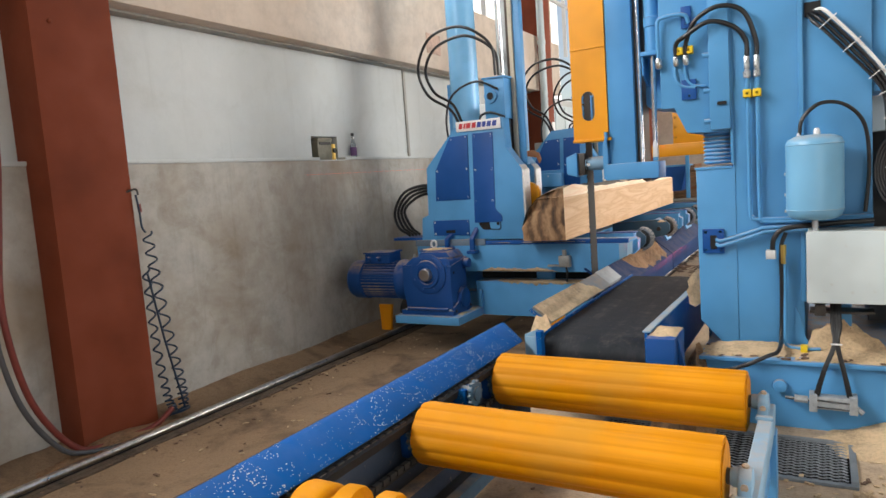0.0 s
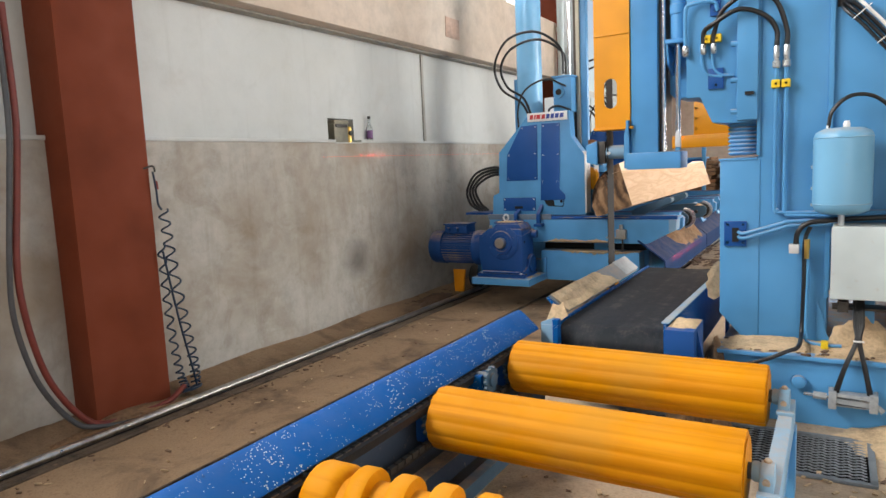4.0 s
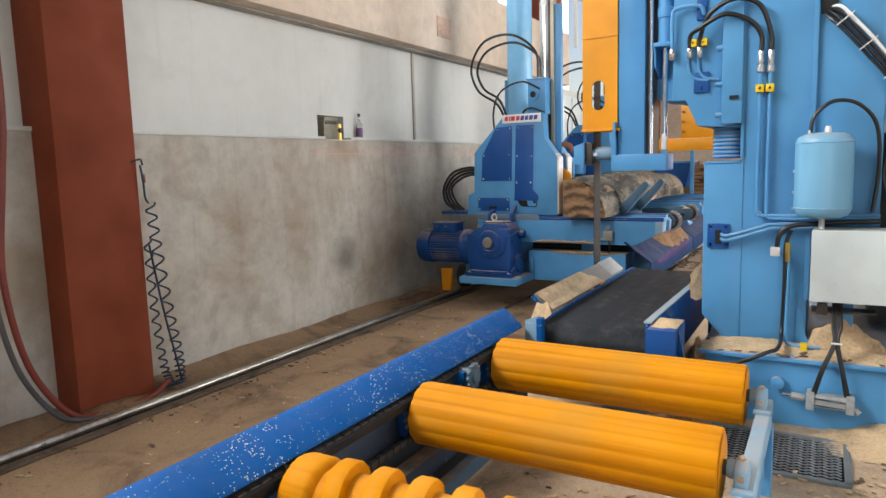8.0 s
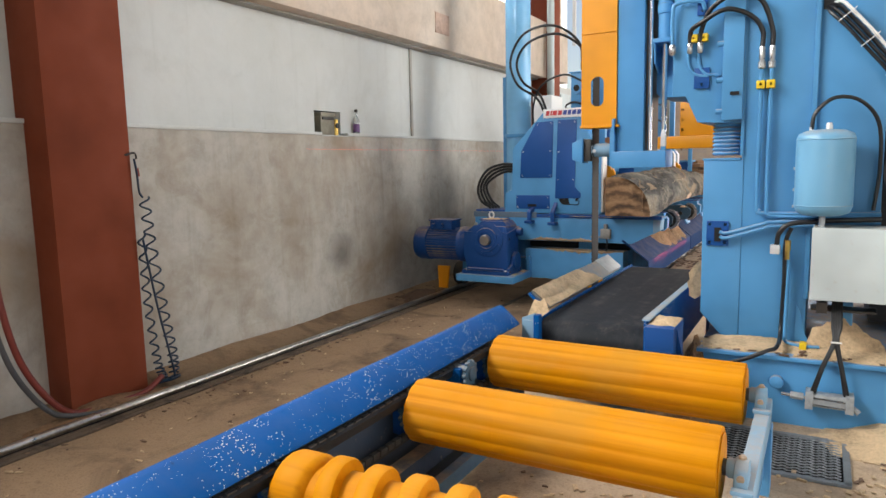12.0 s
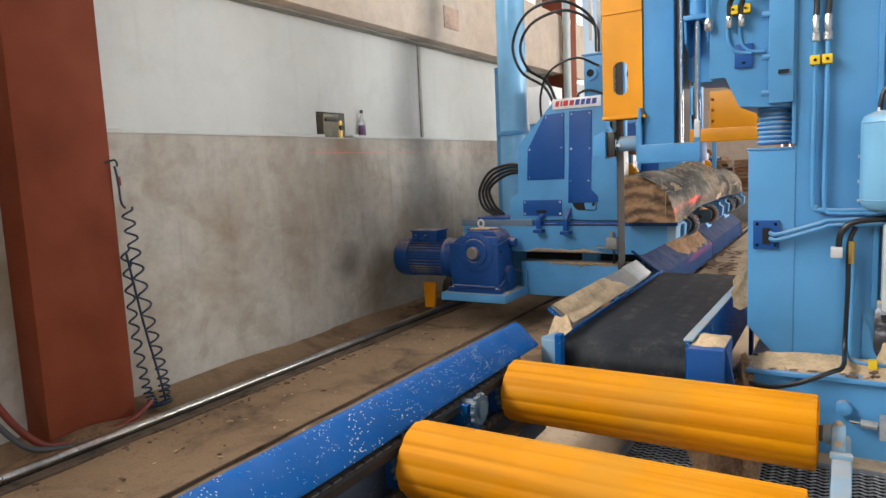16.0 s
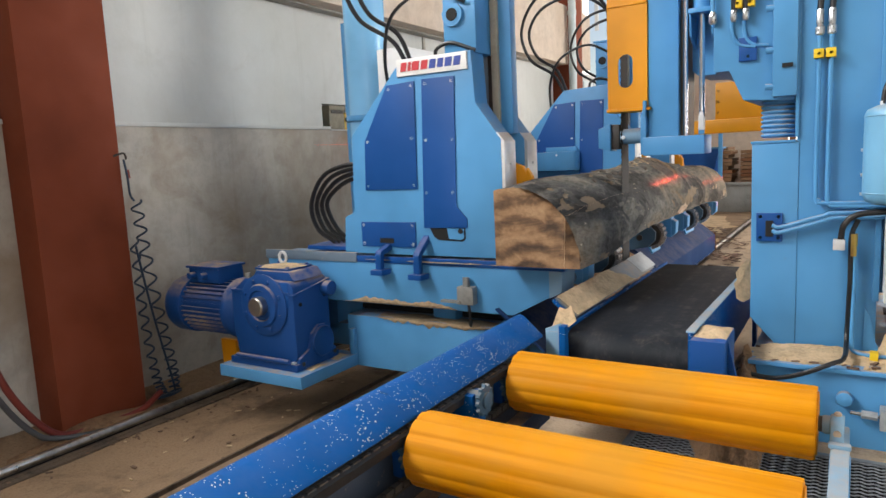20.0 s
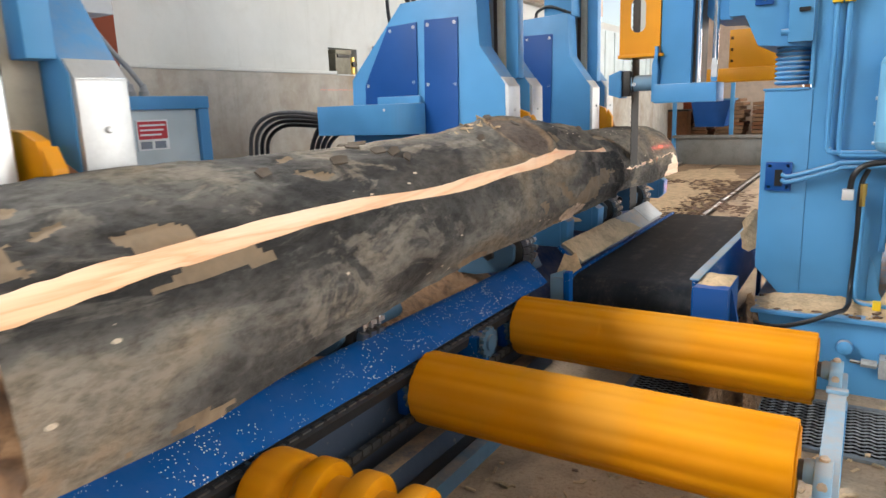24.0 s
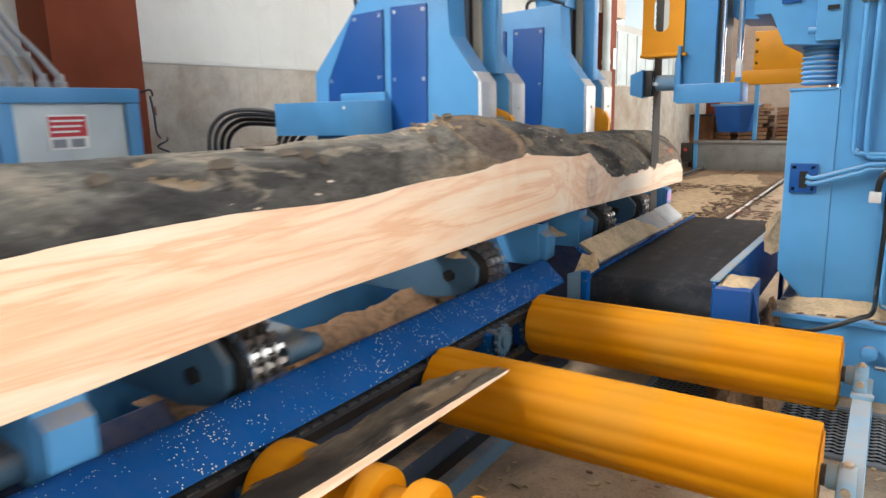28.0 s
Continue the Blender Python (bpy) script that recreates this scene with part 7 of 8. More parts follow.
def log_pose(t):
    # rolled over the top toward the knees by three quarters of a turn
    a = -radians(at_time(TURN, t))
    zs = [math.sin(a) * (x - MID[0]) + math.cos(a) * (z - MID[1]) for x, z in SEC]
    cz = LOG_Z - min(zs)
    m = Matrix.Translation((at_time(LOG_X, t), at_time(C_KEYS, t), cz)) @ Matrix.Rotation(-a, 4, 'Y') @ Matrix.Translation((-MID[0], 0, -MID[1]))
    return m


def all_times(*keys):
    ts = sorted({k[0] for ks in keys for k in ks})
    return ts


def slab_pose(t):
    """With the log until the cut is through; then it swings out, falls on its sawn face and rides off."""
    if t <= 20.0:
        return log_pose(t)
    open_a = at_time([(20.0, 0.0), (22.5, 0.16), (23.5, 1.3), (24.5, 2.2), (25.5, 2.5), (25.8, 2.8)], min(t, 25.8))
    base = log_pose(min(t, 25.8))
    pivot = Vector((-1.109, 3.83, LOG_Z))
    lean = at_time([(20.0, 0.0), (22.5, 0.5), (23.5, 6.5), (24.5, 14.0), (25.5, 19.0), (25.8, 21.0)], min(t, 25.8))
    swing = Matrix.Translation(pivot) @ Matrix.Rotation(radians(open_a), 4, 'Z') @ Matrix.Rotation(radians(lean), 4, 'Y') @ Matrix.Translation(-pivot)
    m = swing @ base
    if t <= 25.8:
        return m
    # on the rollers: sawn face down, lower edge outward
    end_y = at_time([(25.8, 3.83), (26.0, 3.74), (26.2, 3.66), (26.5, 3.5), (27.0, 2.94), (27.5, 2.27), (28.0, 1.57)], t)
    rest = Matrix.Translation((-0.79, end_y - LOG_LEN, ROLL_Z + ROLL_R + 0.004)) @ Matrix.Rotation(radians(-90), 4, 'Y') @ Matrix.Translation((-CUT_X, 0, 0))
    if t >= 26.25:
        return rest
    # the foot slides out and down while the top drops back
    u = at_time([(25.8, 0), (25.9, 0.26), (26.0, 0.56), (26.1, 0.9), (26.25, 1.0)], t)
    v = at_time([(25.8, 0), (25.9, 0.18), (26.0, 0.42), (26.1, 0.78), (26.25, 1.0)], t)
    foot = Vector((CUT_X, LOG_LEN, 0))
    p = (m @ foot).lerp(rest @ foot, u)
    return Matrix.Translation(p) @ Matrix.Rotation(radians(open_a * (1 - v)), 4, 'Z') @ Matrix.Rotation(radians(lean * (1 - v) - 90 * v), 4, 'Y') @ Matrix.Translation(-foot)


def motions():
    dense = [round(0.1 * k, 1) for k in range(281)]
    walk(carriage_ob, [(t, pose(0, y, 0)) for t, y in C_KEYS])
    for ob, hook, dy in HB:
        ts = all_times(C_KEYS, K_KEYS)
        walk(hook, [(0, pose(0, 0, 0.28)), (15.5, pose(0, 0, 0.28)), (16.6, pose(0, 0, -0.05)), (28, pose(0, 0, -0.05))])
        walk(ob, [(t, pose(at_time(K_KEYS, t), at_time(C_KEYS, t) + dy, 0)) for t in ts])
    ts = all_times(C_KEYS, LOG_X, TURN)
    walk(log_ob, [(t, log_pose(t)) for t in ts])
    ts = sorted(set(all_times(C_KEYS, LOG_X, TURN)) | {25.6, 25.7, 25.8, 25.9, 26.0, 26.1, 26.2, 26.25, 26.3, 26.4, 26.6, 26.8, 27.3, 27.8})
    walk(slab_ob, [(t, slab_pose(t)) for t in ts])
    walk(cabinet_ob, [(t, pose(0, y, 0)) for t, y in C_KEYS])
    for h in ARMS:
        walk(h, [(t, pose(-1.66, 0, 0.7 + 0.15 * min(1, a / 30), 0, -a, 0)) for t, a in ARM_TURN])
    # outfeed rollers run while the slab comes off
    for i, r in enumerate(rollers):
        x, y, z = r.location
        rows = [(0, pose(x, y, z, 11 * i))]
        for t in dense:
            if t >= 23.0:
                rows.append((t, pose(x, y, z, 11 * i - 720 * (t - 23.0))))
        walk(r, rows)


# ---- along the west wall ----
def helix(points, r, turns, per=14):
    """A coil round a soft path."""
    ps = smooth_path(points, 40)
    out, n = [], int(turns * per)
    for k in range(n + 1):
        u = k / n * (len(ps) - 1)
        i = min(int(u), len(ps) - 2)
        p = ps[i].lerp(ps[i + 1], u - i)
        a = 2 * math.pi * k / per
        out.append(p + Vector((r * 0.6 * math.sin(a), r * math.cos(a), 0)))
    return out


def coil_cable():
    c = thing("coiled_cable", "dark blue spiral air hose hanging by the red column", "hose", (-3.62, 2.6, 0.0))
    x = -3.63
    part("hook", T([(-3.66, 2.52, 1.44), (x, 2.56, 1.455), (x, 2.575, 1.44), (x + 0.01, 2.57, 1.42)], 0.006, 6), DARK_STEEL, c)
    part("lead", T([(x, 2.56, 1.42), (x + 0.005, 2.57, 1.33), (x + 0.005, 2.575, 1.22), (x, 2.6, 1.18)], 0.0065, 8), COIL_BLUE, c)
    part("coil", tube(bmesh.new(), helix([(x, 2.61, 1.18), (x, 2.64, 0.85), (x, 2.69, 0.45), (x, 2.735, 0.15), (x, 2.74, 0.0)], 0.034, 15), 0.0065, 6, False), COIL_BLUE, c)
    part("coil", tube(bmesh.new(), helix([(x - 0.02, 2.585, 0.95), (x - 0.02, 2.595, 0.5), (x - 0.01, 2.625, 0.12), (x, 2.66, -0.01)], 0.026, 14), 0.0065, 6, False), COIL_BLUE, c)
    part("straight_run", T([(x + 0.02, 2.565, 0.92), (x + 0.02, 2.63, 0.5), (x + 0.02, 2.71, 0.1), (x + 0.02, 2.73, -0.02)], 0.007, 8), COIL_BLUE, c)
    part("coil_heap", tube(bmesh.new(), helix([(x, 2.62, -0.02), (x + 0.03, 2.68, -0.015), (x, 2.75, -0.02)], 0.035, 12), 0.007, 6, False), COIL_BLUE, c)
    part("end_knot", R((x, 2.575, 1.36), (x, 2.58, 1.31), 0.012, 8), RED_RUBBER, c, "red hose end")


COIL_BLUE = plain("coil_hose_blue", (0.012, 0.03, 0.06), 0.35, 0, 0.15, 40, 0.02)
coil_cable()


def floor_hoses():
    h = thing("air_hose", "red rubber air hose trailing round the column foot", "hose", (-3.5, 1.9, PIT_Z))
    run = [(-3.62, 1.77, 2.3), (-3.62, 1.773, 1.73), (-3.62, 1.738, 1.37), (-3.62, 1.69, 0.96), (-3.62, 1.7, 0.687), (-3.62, 1.755, 0.394), (-3.615, 1.84, 0.19), (-3.6, 1.95, 0.03)]
    part("hose_run", T(run + [(-3.59, 2.06, -0.03), (-3.57, 2.25, -0.035), (-3.56, 2.45, -0.03), (-3.6, 2.62, 0.02)], 0.018, 10), RED_RUBBER, h)
    h = thing("grey_hose", "dark grey cable trailing down to the track floor", "cable", (-3.5, 1.8, PIT_Z))
    part("hose_run", T([(x + 0.01, y - 0.042 - 0.02 * (z < 0.7), z) for x, y, z in run] + [(-3.58, 1.98, -0.02), (-3.54, 2.07, -0.035), (-3.5, 2.2, -0.045)], 0.015, 10), BRAID, h)
    heap_ = heap((-3.6, 2.2, PIT_Z), 0.16, 0.5, 0.045, 12.3, 28)
    solid("sawdust_heap", heap_, DEEP_DUST, "brown sawdust drifted round the column foot", "sawdust", "stuff")


floor_hoses()


def wall_oddments():
    b = thing("wall_box", "dull metal box set in a niche of the wall", "box", (-3.95, 4.83, 1.629))
    part("case", B(-4.03, -3.92, 4.72, 4.92, 1.629, 1.8, 0.006), NICHE_STEEL, b)
    part("lid", B(-4.03, -3.91, 4.715, 4.925, 1.8, 1.835, 0.004), NICHE_STEEL, b)
    part("clasp", B(-3.92, -3.908, 4.74, 4.9, 1.77, 1.795, 0.002), DARK_STEEL, b)
    part("grip", R((-3.95, 4.965, 1.63), (-3.95, 4.965, 1.78), 0.03, 12), BRASS, b, "brownish grip")
    part("knob", R((-3.93, 4.962, 1.72), (-3.91, 4.962, 1.72), 0.024, 12), DARK_STEEL, b)
    g = thing("bottle", "clear glass bottle with a purple label on the ledge", "bottle", (-3.905, 5.24, 1.652))
    part("glass", L([(0.028, 0), (0.032, 0.006), (0.032, 0.1), (0.029, 0.125), (0.014, 0.16), (0.012, 0.2), (0.014, 0.204), (0.014, 0.215), (0.01, 0.218)], (-3.905, 5.24, 1.653), "z", 24), GLASS, g)
    part("paper_label", L([(0.0325, 0), (0.0327, 0.002), (0.0327, 0.075), (0.0325, 0.077)], (-3.905, 5.24, 1.67), "z", 24), PURPLE, g, "purple and white label")
    part("cap", L([(0.015, 0), (0.0155, 0.003), (0.0155, 0.022), (0.012, 0.024)], (-3.905, 5.24, 1.862), "z", 16), DARK_STEEL, g)
    l = solid("laser_line", B(-3.8695, -3.8675, 4.45, 9.0, 1.4975, 1.5005), FAINT_LASER, "faint red laser line thrown on the wall", "laser line")
    # panel stains: drip marks below the beam
    d = thing("downpipe", "pale vertical pipe beside the far column", "pipe", (-3.55, 9.85, 0))
    part("pipe", R((-3.6, 9.82, 0.0), (-3.6, 9.82, 6.9), 0.055, 16), GREY_PAINT, d)
    for z in (1.9, 3.3, 4.7):
        part("collar", R((-3.6, 9.82, z), (-3.6, 9.82, z + 0.06), 0.064, 16), GREY_PAINT, d)
    s = solid("notice", B(-3.65, -3.645, 10.24, 10.38, 1.85, 2.15, 0.001), WHITE, "small white notice on the far column", "sign")
    solid("leaning_board", P([(9.3, PIT_Z + 0.01), (9.75, PIT_Z + 0.01), (9.8, 1.8), (9.35, 1.8)], "x", -3.62, -3.5, 0.006), GREY_BOARD, "tall grey-brown board leaning by the far column", "board")


NICHE_STEEL = plain("niche_steel", (0.2, 0.18, 0.13), 0.5, 0.3, 0.3, 12, 0.05)
GREY_BOARD = plain("grey_board", (0.34, 0.3, 0.26), 0.8, 0, 0.2, 10, 0.1)
FAINT_LASER, _t, _b, _n, _l = nodes_of("faint_laser")
_b.inputs["Base Color"].default_value = (0.6, 0.2, 0.15, 1)
_b.inputs["Emission Color"].default_value = (1.0, 0.1, 0.06, 1)
_b.inputs["Emission Strength"].default_value = 0.25
wall_oddments()


# ---- hydraulic cabinet on the carriage ----
def cabinet():
    c = thing("hydraulic_cabinet", "pale grey cabinet with a light-blue frame and a warning label", "cabinet")
    x0, x1, y0, y1, z0, z1 = -2.8, -2.5, 1.14, 1.655, DECK_Z - 0.03, 1.405
    part("body", B(x0, x1 - 0.02, y0 + 0.02, y1 - 0.02, z0, z1 - 0.01, 0.004), GREY_PAINT, c)
    part("frame", B(x1 - 0.05, x1, y0, y0 + 0.055, z0, z1 - 0.05, 0.005), LIGHT_BLUE, c)
    part("frame", B(x1 - 0.05, x1, y1 - 0.055, y1, z0, z1 - 0.05, 0.005), LIGHT_BLUE, c)
    part("frame", B(x0, x1 + 0.003, y0 - 0.003, y1 + 0.003, z1 - 0.05, z1 + 0.004, 0.006), LIGHT_BLUE, c)
    ya, yb = 1.305, 1.45
    p = part("warning_label", B(x1 - 0.021, x1 - 0.014, ya, yb, 1.193, 1.315, 0.001), WHITE, c, "white label with red and grey bars")
    part("print_block", B(x1 - 0.0145, x1 - 0.013, ya + 0.006, yb - 0.006, 1.238, 1.309), RED_INK, p)
    for k in range(3):
        part("print_bar", B(x1 - 0.0135, x1 - 0.0125, ya + 0.014, yb - 0.014 - 0.01 * k, 1.294 - 0.019 * k - 0.004, 1.294 - 0.019 * k + 0.003), WHITE, p)
    for k in range(2):
        part("print_block", B(x1 - 0.0145, x1 - 0.013, ya + 0.012 + 0.065 * k, ya + 0.062 + 0.065 * k, 1.2, 1.229), LABEL_GREY, p)
    for k in range(5):
        y = 1.165 + 0.06 * k
        part("coupling", L([(0.022, 0), (0.022, 0.02), (0.016, 0.026), (0.013, 0.05)], (x1 - 0.08, y, z1 + 0.004), "z", 10), GREY_HOSE, c, "grey conduit gland")
        part("hose", T([(x1 - 0.08, y, z1 + 0.04), (x1 - 0.083, y - 0.012 - 0.01 * k, z1 + 0.11), (x1 - 0.09, y - 0.05 - 0.02 * k, z1 + 0.2), (x1 - 0.1, 1.12 + 0.02 * k, z1 + 0.31)], 0.0105, 8), GREY_HOSE, c, "grey conduit")
    part("side_cabinet", B(x0, x1 - 0.05, y0 - 0.26, y0 - 0.012, z0, z1 - 0.03, 0.006), LIGHT_BLUE, c)
    t = part("terminal_box", B(x1 - 0.2, x1 + 0.02, 0.9, 1.25, 1.705, 2.05, 0.008), WHITE, c, "white terminal box on a post")
    part("post", B(x1 - 0.22, x1 - 0.17, 0.98, 1.03, z1 - 0.05, 1.71, 0.004), LIGHT_BLUE, c)
    return c


LABEL_GREY = plain("label_grey", (0.2, 0.22, 0.25), 0.5, 0, 0.1, 30, 0.0)
cabinet_ob = cabinet()


# ---- log turner arms on the carriage ----
def turner_arms():
    out = []
    for y in (0.55, 1.25):
        # dark blue here puts the log's shade into the arm's colour
        h = part("turner_arm", P([(0, -0.035), (0.06, -0.045), (0.36, -0.03), (0.4, 0.0), (0.36, 0.03), (0.06, 0.045), (0, 0.035)], "y", y - 0.055, y + 0.055, 0.006), SPROCKET_SHADE_BLUE, carriage_ob, "log-turner arm painted dark blue for the log's shade")
        h.matrix_parent_inverse = Matrix()
        part("tip", R((0.37, y - 0.06, 0), (0.37, y + 0.06, 0), 0.03, 14), SPROCKET_SHADE_BLUE, h)
        out.append(h)
    return out


ARMS = turner_arms()


# ---- grating, dust and chips ----
def grating():
    x0, x1, y0, y1 = PITS
    g = thing("floor_grating", "expanded steel mesh over the chip pit", "grating", ((x0 + x1) / 2, (y0 + y1) / 2, FLOOR_Z), kind="structure")
    z = FLOOR_Z + 0.004
    for a in ((x0 - 0.01, x1 + 0.01, y0 - 0.012, y0 + 0.012), (x0 - 0.01, x1 + 0.01, y1 - 0.012, y1 + 0.012), (x0 - 0.012, x0 + 0.012, y0, y1), (x1 - 0.012, x1 + 0.012, y0, y1)):
        part("edge_bar", B(*a, z - 0.004, z + 0.008, 0.002), MESH_STEEL, g)
    bm = bmesh.new()
    dx, dy, w = 0.042, 0.026, 0.0022
    nx, ny = int((x1 - x0) / dx), int((y1 - y0) / dy)
    for i in range(nx):
        for j in range(ny):
            cx, cy = x0 + dx * (i + 0.5), y0 + dy * (j + 0.5)
            pts = [(cx - dx / 2, cy), (cx, cy + dy / 2), (cx + dx / 2, cy), (cx, cy - dy / 2)]
            for k in range(4):
                a, b = Vector((*pts[k], z)), Vector((*pts[(k + 1) % 4], z))
                s = Vector((-(b - a).y, (b - a).x, 0)).normalized() * w
                vs = [bm.verts.new(p) for p in (a - s, b - s, b + s + Vector((0, 0, 0.004)), a + s + Vector((0, 0, 0.004)))]
                bm.faces.new(vs)
    part("mesh", bm, MESH_STEEL, g, "diamond steel mesh", 0)["kind"] = "stuff"


MESH_STEEL = plain("mesh_steel", (0.2, 0.22, 0.24), 0.55, 0.3, 0.25, 40, 0.02)
grating()


def chips(name, label, regions, material, seed, size=(0.008, 0.03)):
    rnd = random.Random(seed)
    bm = bmesh.new()
    for x0, x1, y0, y1, z, n in regions:
        for _ in range(n):
            x, y, a = rnd.uniform(x0, x1), rnd.uniform(y0, y1), rnd.uniform(0, 6.28)
            l, w, h = rnd.uniform(*size), rnd.uniform(*size) * 0.5, rnd.uniform(0.002, 0.007)
            c, s = math.cos(a), math.sin(a)
            t = rnd.uniform(-0.3, 0.3)
            vs = []
            for u, v, k in ((-l, -w, 0), (l, -w * rnd.uniform(0.3, 1), 0), (l * rnd.uniform(0.5, 1), w, 0), (-l, w * rnd.uniform(0.3, 1), 0)):
                vs.append((x + u * c - v * s, y + u * s + v * c, z + u * t * 0.5 + abs(l * t) * 0.5))
            lo = [bm.verts.new(p) for p in vs]
            hi = [bm.verts.new((p[0], p[1], p[2] + h)) for p in vs]
            bm.faces.new(hi)
            for k in range(4):
                bm.faces.new((lo[k], lo[(k + 1) % 4], hi[(k + 1) % 4], hi[k]))
    return solid(name, bm, material, label, "debris", "stuff", smooth=0)


chips("bark_chips", "dark bark chips scattered on the track floor", ((-3.85, -1.3, 0.5, 6.5, PIT_Z + 0.004, 130), (-3.36, -3.2, 1.2, 5.0, PIT_Z + 0.004, 90), (-3.8, -3.5, 5.5, 6.4, PIT_Z + 0.03, 90)), CHIP, 5, (0.005, 0.02))
chips("wood_chips", "pale wood chips scattered on the floor", ((-1.0, 0.6, 0.8, 2.5, FLOOR_Z + 0.002, 420), (0.2, 1.2, 2.4, 3.0, FLOOR_Z + 0.002, 180), (-3.8, -1.3, 0.5, 6.0, PIT_Z + 0.004, 200)), BARK_DUST, 9, (0.005, 0.02))
chips("floor_bark", "brown bark bits lying on the floor by the rollers", ((-1.0, 0.5, 0.8, 2.5, FLOOR_Z + 0.003, 60), (-0.4, 0.4, 2.98, 3.19, 0.505, 60), (0.2, 0.9, 2.3, 3.0, FLOOR_Z + 0.003, 60)), CHIP, 12, (0.006, 0.02))
chips("far_bark", "heap of bark pieces between the far rails", ((-3.2, -1.7, 7.5, 12.0, PIT_Z + 0.05, 700), (-1.5, -1.0, 5.0, 9.0, FLOOR_Z + 0.02, 160)), CHIP, 15, (0.02, 0.07))
chips("log_litter", "splinters lying on the saw base", ((-0.34, 0.3, 2.99, 3.18, 0.504, 90),), BARK_DUST, 21, (0.004, 0.014))


def dust_heaps():
    k = 0
    for c, rx, ry, h, lab in (((-0.42, 3.02, FLOOR_Z), 0.16, 0.42, 0.3, "brown sawdust heap between belt and saw foot"),
                              ((0.17, 3.2, 0.5), 0.17, 0.07, 0.15, "sawdust heaped behind the terminal box"),
                              ((-0.2, 3.1, 0.502), 0.2, 0.09, 0.02, "thin sawdust on the saw base"),
                              ((0.35, 3.08, 0.502), 0.25, 0.09, 0.025, "thin sawdust on the saw base"),
                              ((-2.45, 9.6, PIT_Z), 0.7, 1.9, 0.12, "low heap of bark and sawdust between the rails"),
                              ((-2.6, 12.6, PIT_Z), 0.8, 1.6, 0.03, "pale sand-like sawdust between the rails"),
                              ((0.5, 2.95, FLOOR_Z), 0.5, 0.25, 0.07, "sawdust drift along the saw base"),
                              ((-0.45, 1.2, FLOOR_Z - 0.01), 0.5, 0.5, 0.03, "sawdust on the floor under the rollers"),
                              ((-3.62, 5.9, PIT_Z), 0.17, 0.4, 0.07, "dark bark litter against the wall")):
        solid("sawdust_heap", heap(c, rx, ry, h, 3.7 * k, 28), CHIP if "dark" in lab else DEEP_DUST if "brown" in lab else BARK_DUST, lab, "sawdust", "stuff")
        k += 1
    bm = bmesh.new()
    rows, n = [], 60
    for i in range(n + 1):
        y = -1.5 + 9.0 * i / n
        row = []
        for j in range(9):
            u = j / 8
            prof = math.sin(math.pi * min(1, u * 1.05)) ** 0.8
            hh = 0.26 * prof * (0.84 + 0.14 * noise.noise(Vector((y * 2.5, 3, 1)))) * min(1, max(0.3, (2.4 - y) / 0.8))
            row.append(bm.verts.new((-1.57 + u * 0.28 + 0.02 * noise.noise(Vector((y * 3, u * 3, 2))), y, PIT_Z + hh + 0.02 * noise.noise(Vector((y * 6, u * 5, 4))))))
        rows.append(row)
    for a, b in zip(rows, rows[1:]):
        for j in range(8):
            bm.faces.new((a[j], a[j + 1], b[j + 1], b[j]))
    solid("sawdust_bank", bm, DEEP_DUST, "long bank of sawdust beside the carriage rail", "sawdust")


dust_heaps()


def wall_drift():
    """Sawdust swept up against the foot of the west wall."""
    bm, rows = bmesh.new(), []
    for i in range(161):
        y = -2.0 + 12.0 * i / 160
        row = []
        for j in range(9):
            u = j / 8
            h = 0.06 * u ** 1.7 * (0.85 + 0.3 * noise.noise(Vector((y * 1.3, 0, 4)))) + 0.008 * noise.noise(Vector((y * 7, u * 4, 2))) * min(1, 3 * u)
            row.append(bm.verts.new((-3.5 - 0.368 * u, y, PIT_Z - 0.002 + max(-0.004, h))))
        rows.append(row)
    for a, b in zip(rows, rows[1:]):
        for j in range(8):
            bm.faces.new((a[j], b[j], b[j + 1], a[j + 1]))
    bmesh.ops.recalc_face_normals(bm, faces=bm.faces)
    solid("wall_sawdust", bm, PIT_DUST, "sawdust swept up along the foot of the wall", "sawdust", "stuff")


wall_drift()


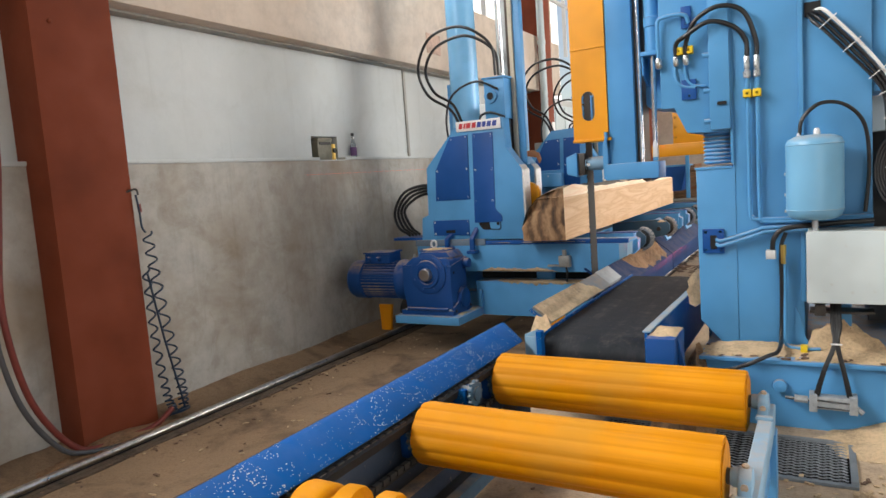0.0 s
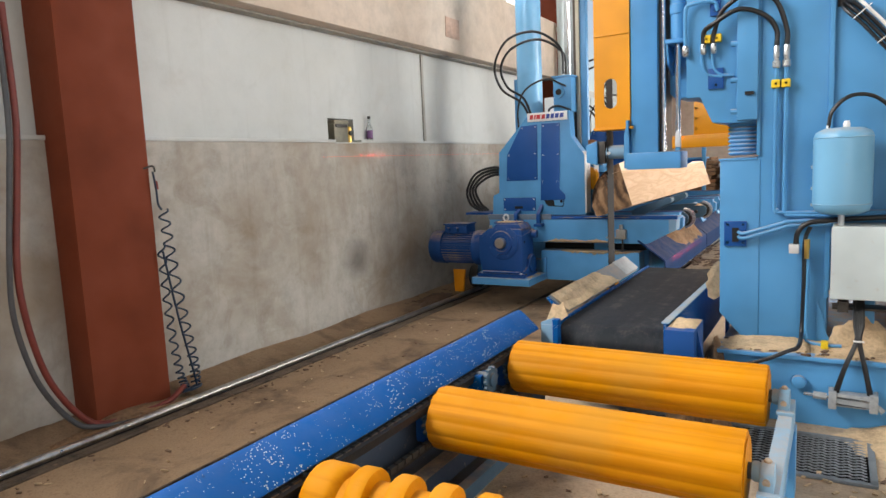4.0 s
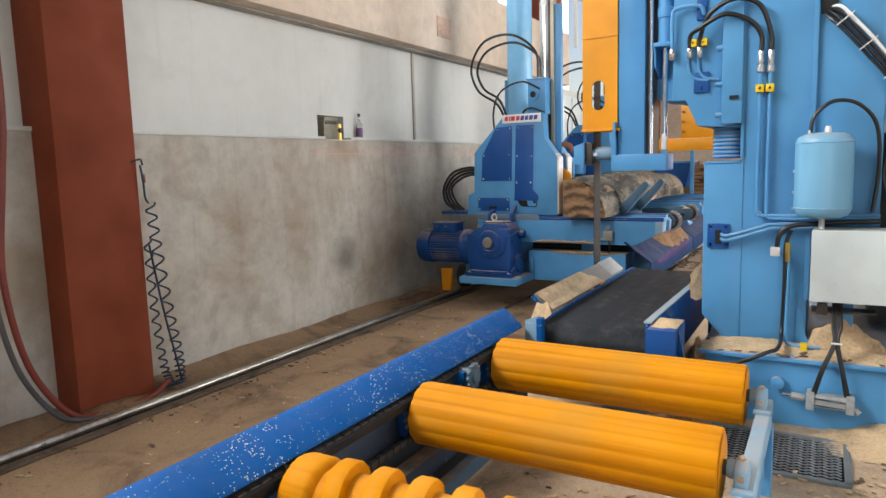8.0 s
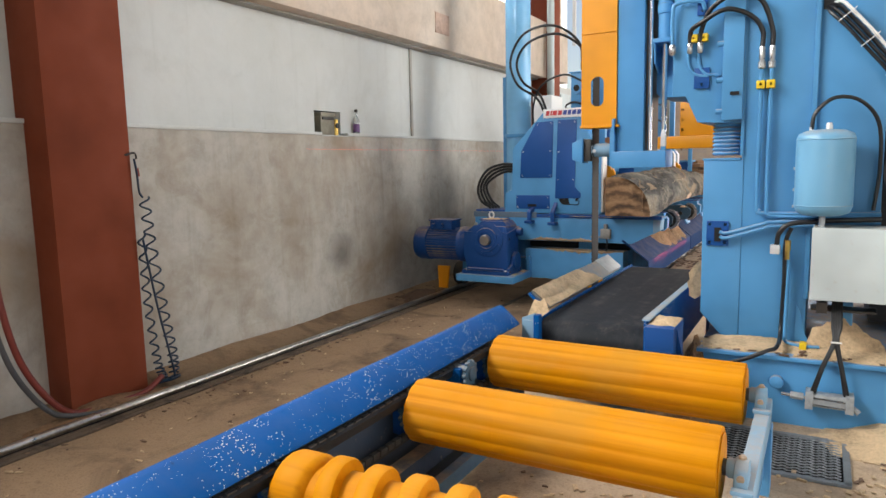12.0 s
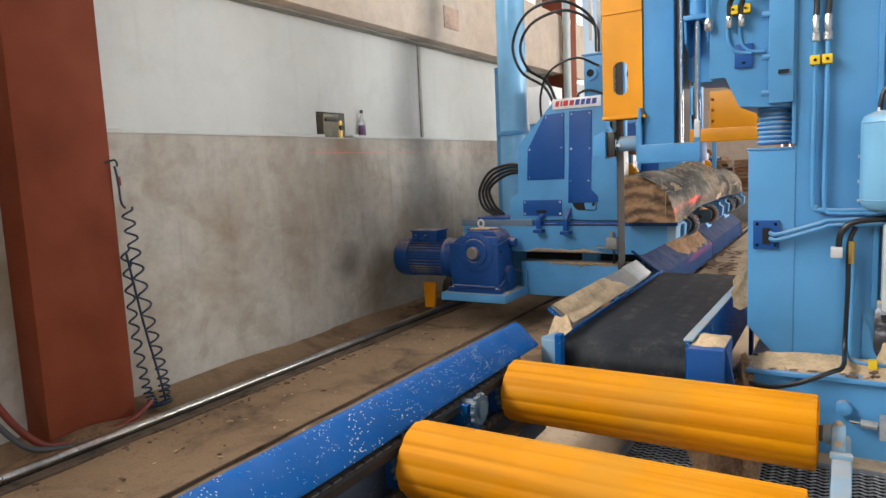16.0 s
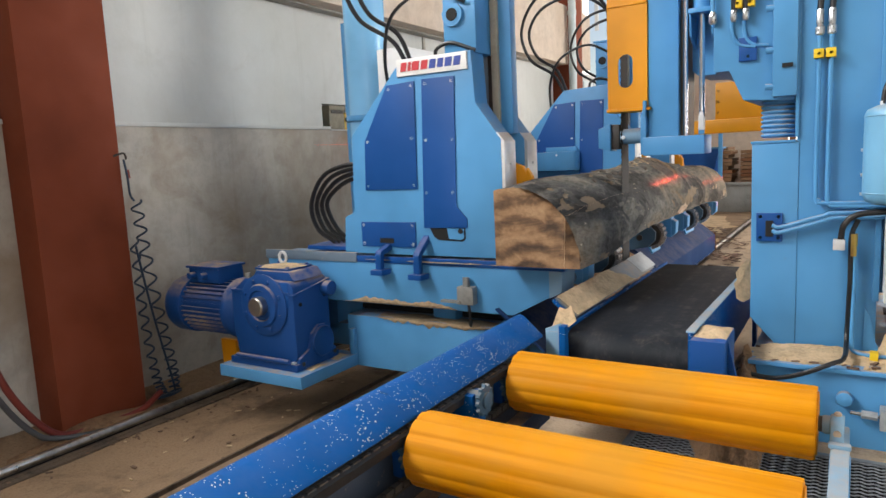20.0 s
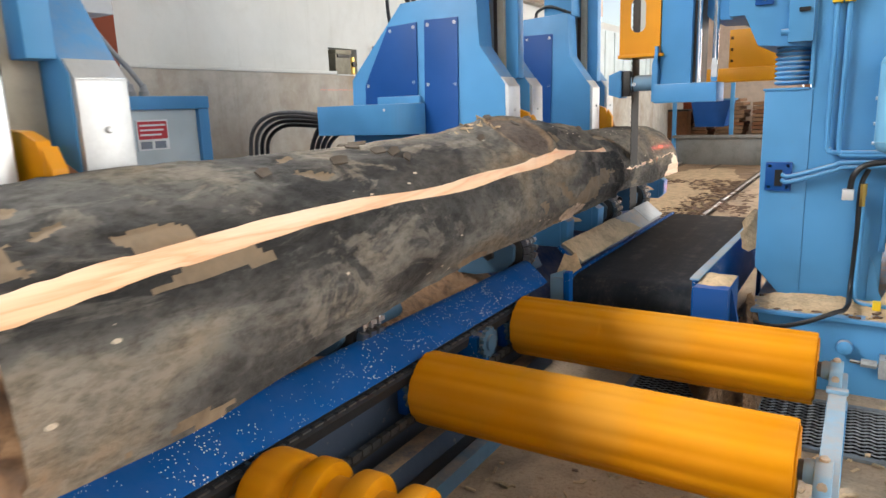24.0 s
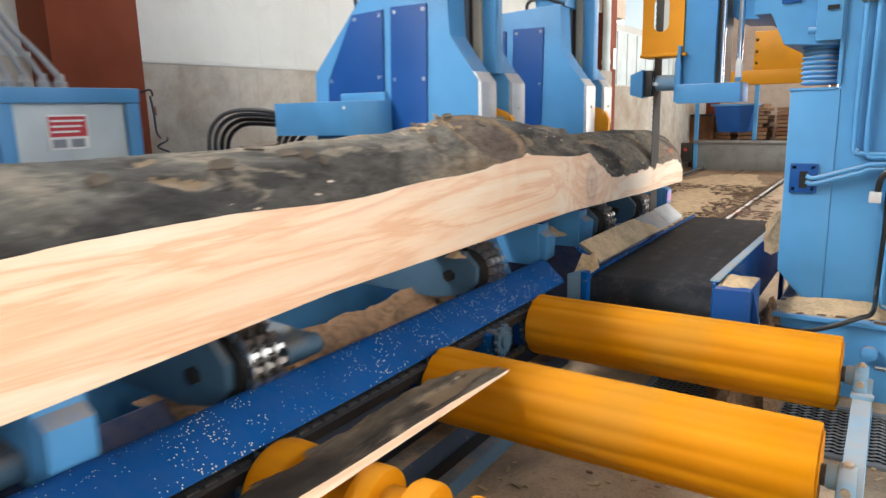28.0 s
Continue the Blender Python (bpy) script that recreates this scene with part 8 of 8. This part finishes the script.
def shelf_dust():
    """A caked layer of sawdust on the saw's base shelf."""
    bm = bmesh.new()
    nx, ny = 90, 12
    rows = []
    for i in range(nx + 1):
        row = []
        for j in range(ny + 1):
            x, y = -0.37 + 1.3 * i / nx, 2.982 + 0.2 * j / ny
            e = min(1.0, j / 2.0, (ny - j) / 1.5 + 0.4, i / 3.0)
            h = -0.004 * min(1.0, max(0.0, (x + 0.3) * 4)) + 0.005 + 0.012 * noise.noise(Vector((x * 5, y * 9, 2))) + 0.006 * noise.noise(Vector((x * 30, y * 30, 5))) + 0.03 * (j / ny) ** 2
            row.append(bm.verts.new((x, y, 0.503 + max(-0.003, h * e - 0.001))))
        rows.append(row)
    for a, b in zip(rows, rows[1:]):
        for j in range(ny):
            bm.faces.new((a[j], b[j], b[j + 1], a[j + 1]))
    solid("shelf_sawdust", bm, BARK_DUST, "pale sawdust caked on the saw base shelf", "sawdust")
    bm = bmesh.new()
    outline = [(-0.47, 0.68), (-0.44, 0.668), (-0.408, 0.69), (-0.408, 0.85), (-0.425, 0.858), (-0.45, 0.83), (-0.468, 0.8), (-0.462, 0.77), (-0.476, 0.75), (-0.47, 0.715)]
    prism(bm, outline, "y", 3.26, 3.272)
    for v in bm.verts:
        v.co.y += 0.05 * noise.noise(Vector((v.co.x * 14, v.co.z * 9, 4)))
    solid("torn_wood_sheet", bm, BARK_DUST, "torn pale sheet of wood stuck beside the belt", "offcut")


shelf_dust()


# ---- beyond the saw ----
def far_things():
    g = thing("yellow_gantry", "yellow steel cross frame behind the saw", "frame", (-0.6, 5.7, FLOOR_Z))
    part("cross_beam", B(-1.12, 0.6, 5.6, 5.75, 1.43, 1.53, 0.006), YELLOW, g)
    part("box_beam", B(-0.95, 0.6, 5.62, 5.9, 1.53, 1.8, 0.006), YELLOW, g)
    part("leg", B(0.3, 0.45, 5.6, 5.75, FLOOR_Z, 1.43, 0.006), YELLOW, g)
    for z in (1.58, 1.66, 1.74):
        bolt_at(g, (-0.93, 5.62, z), "y", 0.012, DARK_STEEL)
    b = thing("end_tray", "dull galvanised end stop across the far track", "barrier", (-2.7, 15.3, PIT_Z))
    part("panel", B(-3.6, -1.5, 15.3, 15.36, PIT_Z - 0.02, 0.56, 0.006), SWITCH_GREY, b)
    part("fold", B(-3.6, -1.5, 15.22, 15.31, 0.5, 0.56, 0.006), SWITCH_GREY, b)
    part("post", B(-3.62, -3.54, 15.24, 15.3, PIT_Z - 0.02, 1.5, 0.004), LIGHT_BLUE, b)
    part("post", B(-2.5, -2.42, 15.38, 15.44, PIT_Z - 0.02, 2.6, 0.004), LIGHT_BLUE, b)
    part("hopper", P([(-3.3, 1.26), (-2.5, 1.26), (-2.62, 0.72), (-3.2, 0.72)], "y", 15.5, 16.1, 0.006), DARK_BLUE, b, "dark blue hopper behind the stop")
    part("ledge", B(-3.36, -2.46, 15.46, 16.14, 1.26, 1.3, 0.004), LIGHT_BLUE, b)
    part("switch_box", B(-3.9, -3.64, 15.2, 15.29, 0.1, 0.5, 0.006), DARK_STEEL, b, "dark switch box")
    part("red_button", R((-3.77, 15.19, 0.36), (-3.77, 15.21, 0.36), 0.035, 14), RED_INK, b, "red stop button")
    rnd = random.Random(11)
    for k in range(9):
        x = -3.7 + 0.75 * k
        w, h = rnd.uniform(0.4, 0.7), rnd.uniform(0.5, 1.5)
        s = thing("timber_stack", "stack of sawn brown boards at the far end", "timber stack", (x, 16.8, FLOOR_Z if x > -1.28 else PIT_Z), group="far timber stacks")
        z0 = (FLOOR_Z if x > -1.28 else PIT_Z)
        z = z0
        while z < z0 + h:
            part("board", B(x, x + w + rnd.uniform(-0.05, 0.05), 16.4, 17.4, z, z + 0.07, 0.004), TIMBER if rnd.random() < 0.7 else CLOTH, s)
            z += 0.085
    o = thing("hanging_strip_curtain", "orange strip curtain in the far gateway", "curtain", (-0.6, 17.9, 0.2))
    for k in range(12):
        part("strip", B(-1.35 + 0.16 * k, -1.22 + 0.16 * k, 17.85, 17.86, 0.25, 4.5), ORANGE_STRIP if k % 3 else CLOTH, o)
    c = thing("chip_bin", "brown steel bin standing by the far track", "bin", (-3.7, 16.1, PIT_Z))
    part("body", B(-4.0, -3.45, 15.9, 16.3, PIT_Z - 0.01, 1.05, 0.01), CLOTH, c)
    part("rim", B(-4.02, -3.43, 15.88, 16.32, 1.05, 1.09, 0.006), DARK_STEEL, c)
    d = thing("drum", "blue plastic drum by the far wall", "drum", (-3.6, 11.5, PIT_Z))
    part("shell", L([(0.12, 0), (0.15, 0.02), (0.155, 0.2), (0.15, 0.38), (0.12, 0.42)], (-3.7, 11.6, PIT_Z - 0.01), "z", 20), DARK_BLUE, d)
    w = solid("sky_backdrop", B(-9.0, -8.9, 2.0, 26.0, -1.0, 12.0), DAYLIGHT, "bright daylight outside the hall windows", "backdrop", "structure")
    w2 = solid("sky_backdrop", B(-6.0, 8.0, 24.0, 24.1, -1.0, 8.0), DAYLIGHT, "bright daylight outside the far gate", "backdrop", "structure")


ORANGE_STRIP = plain("orange_strip", (0.5, 0.16, 0.03), 0.5, 0, 0.2, 10, 0.02)
far_things()


ARM_TURN = [(0, 0), (3.3, 0), (3.8, 12), (4.2, 30), (4.5, 38), (5.5, 46), (6.5, 48), (7.9, 48), (8.3, 44), (8.8, 20), (9.3, 0), (28, 0)]


motions()
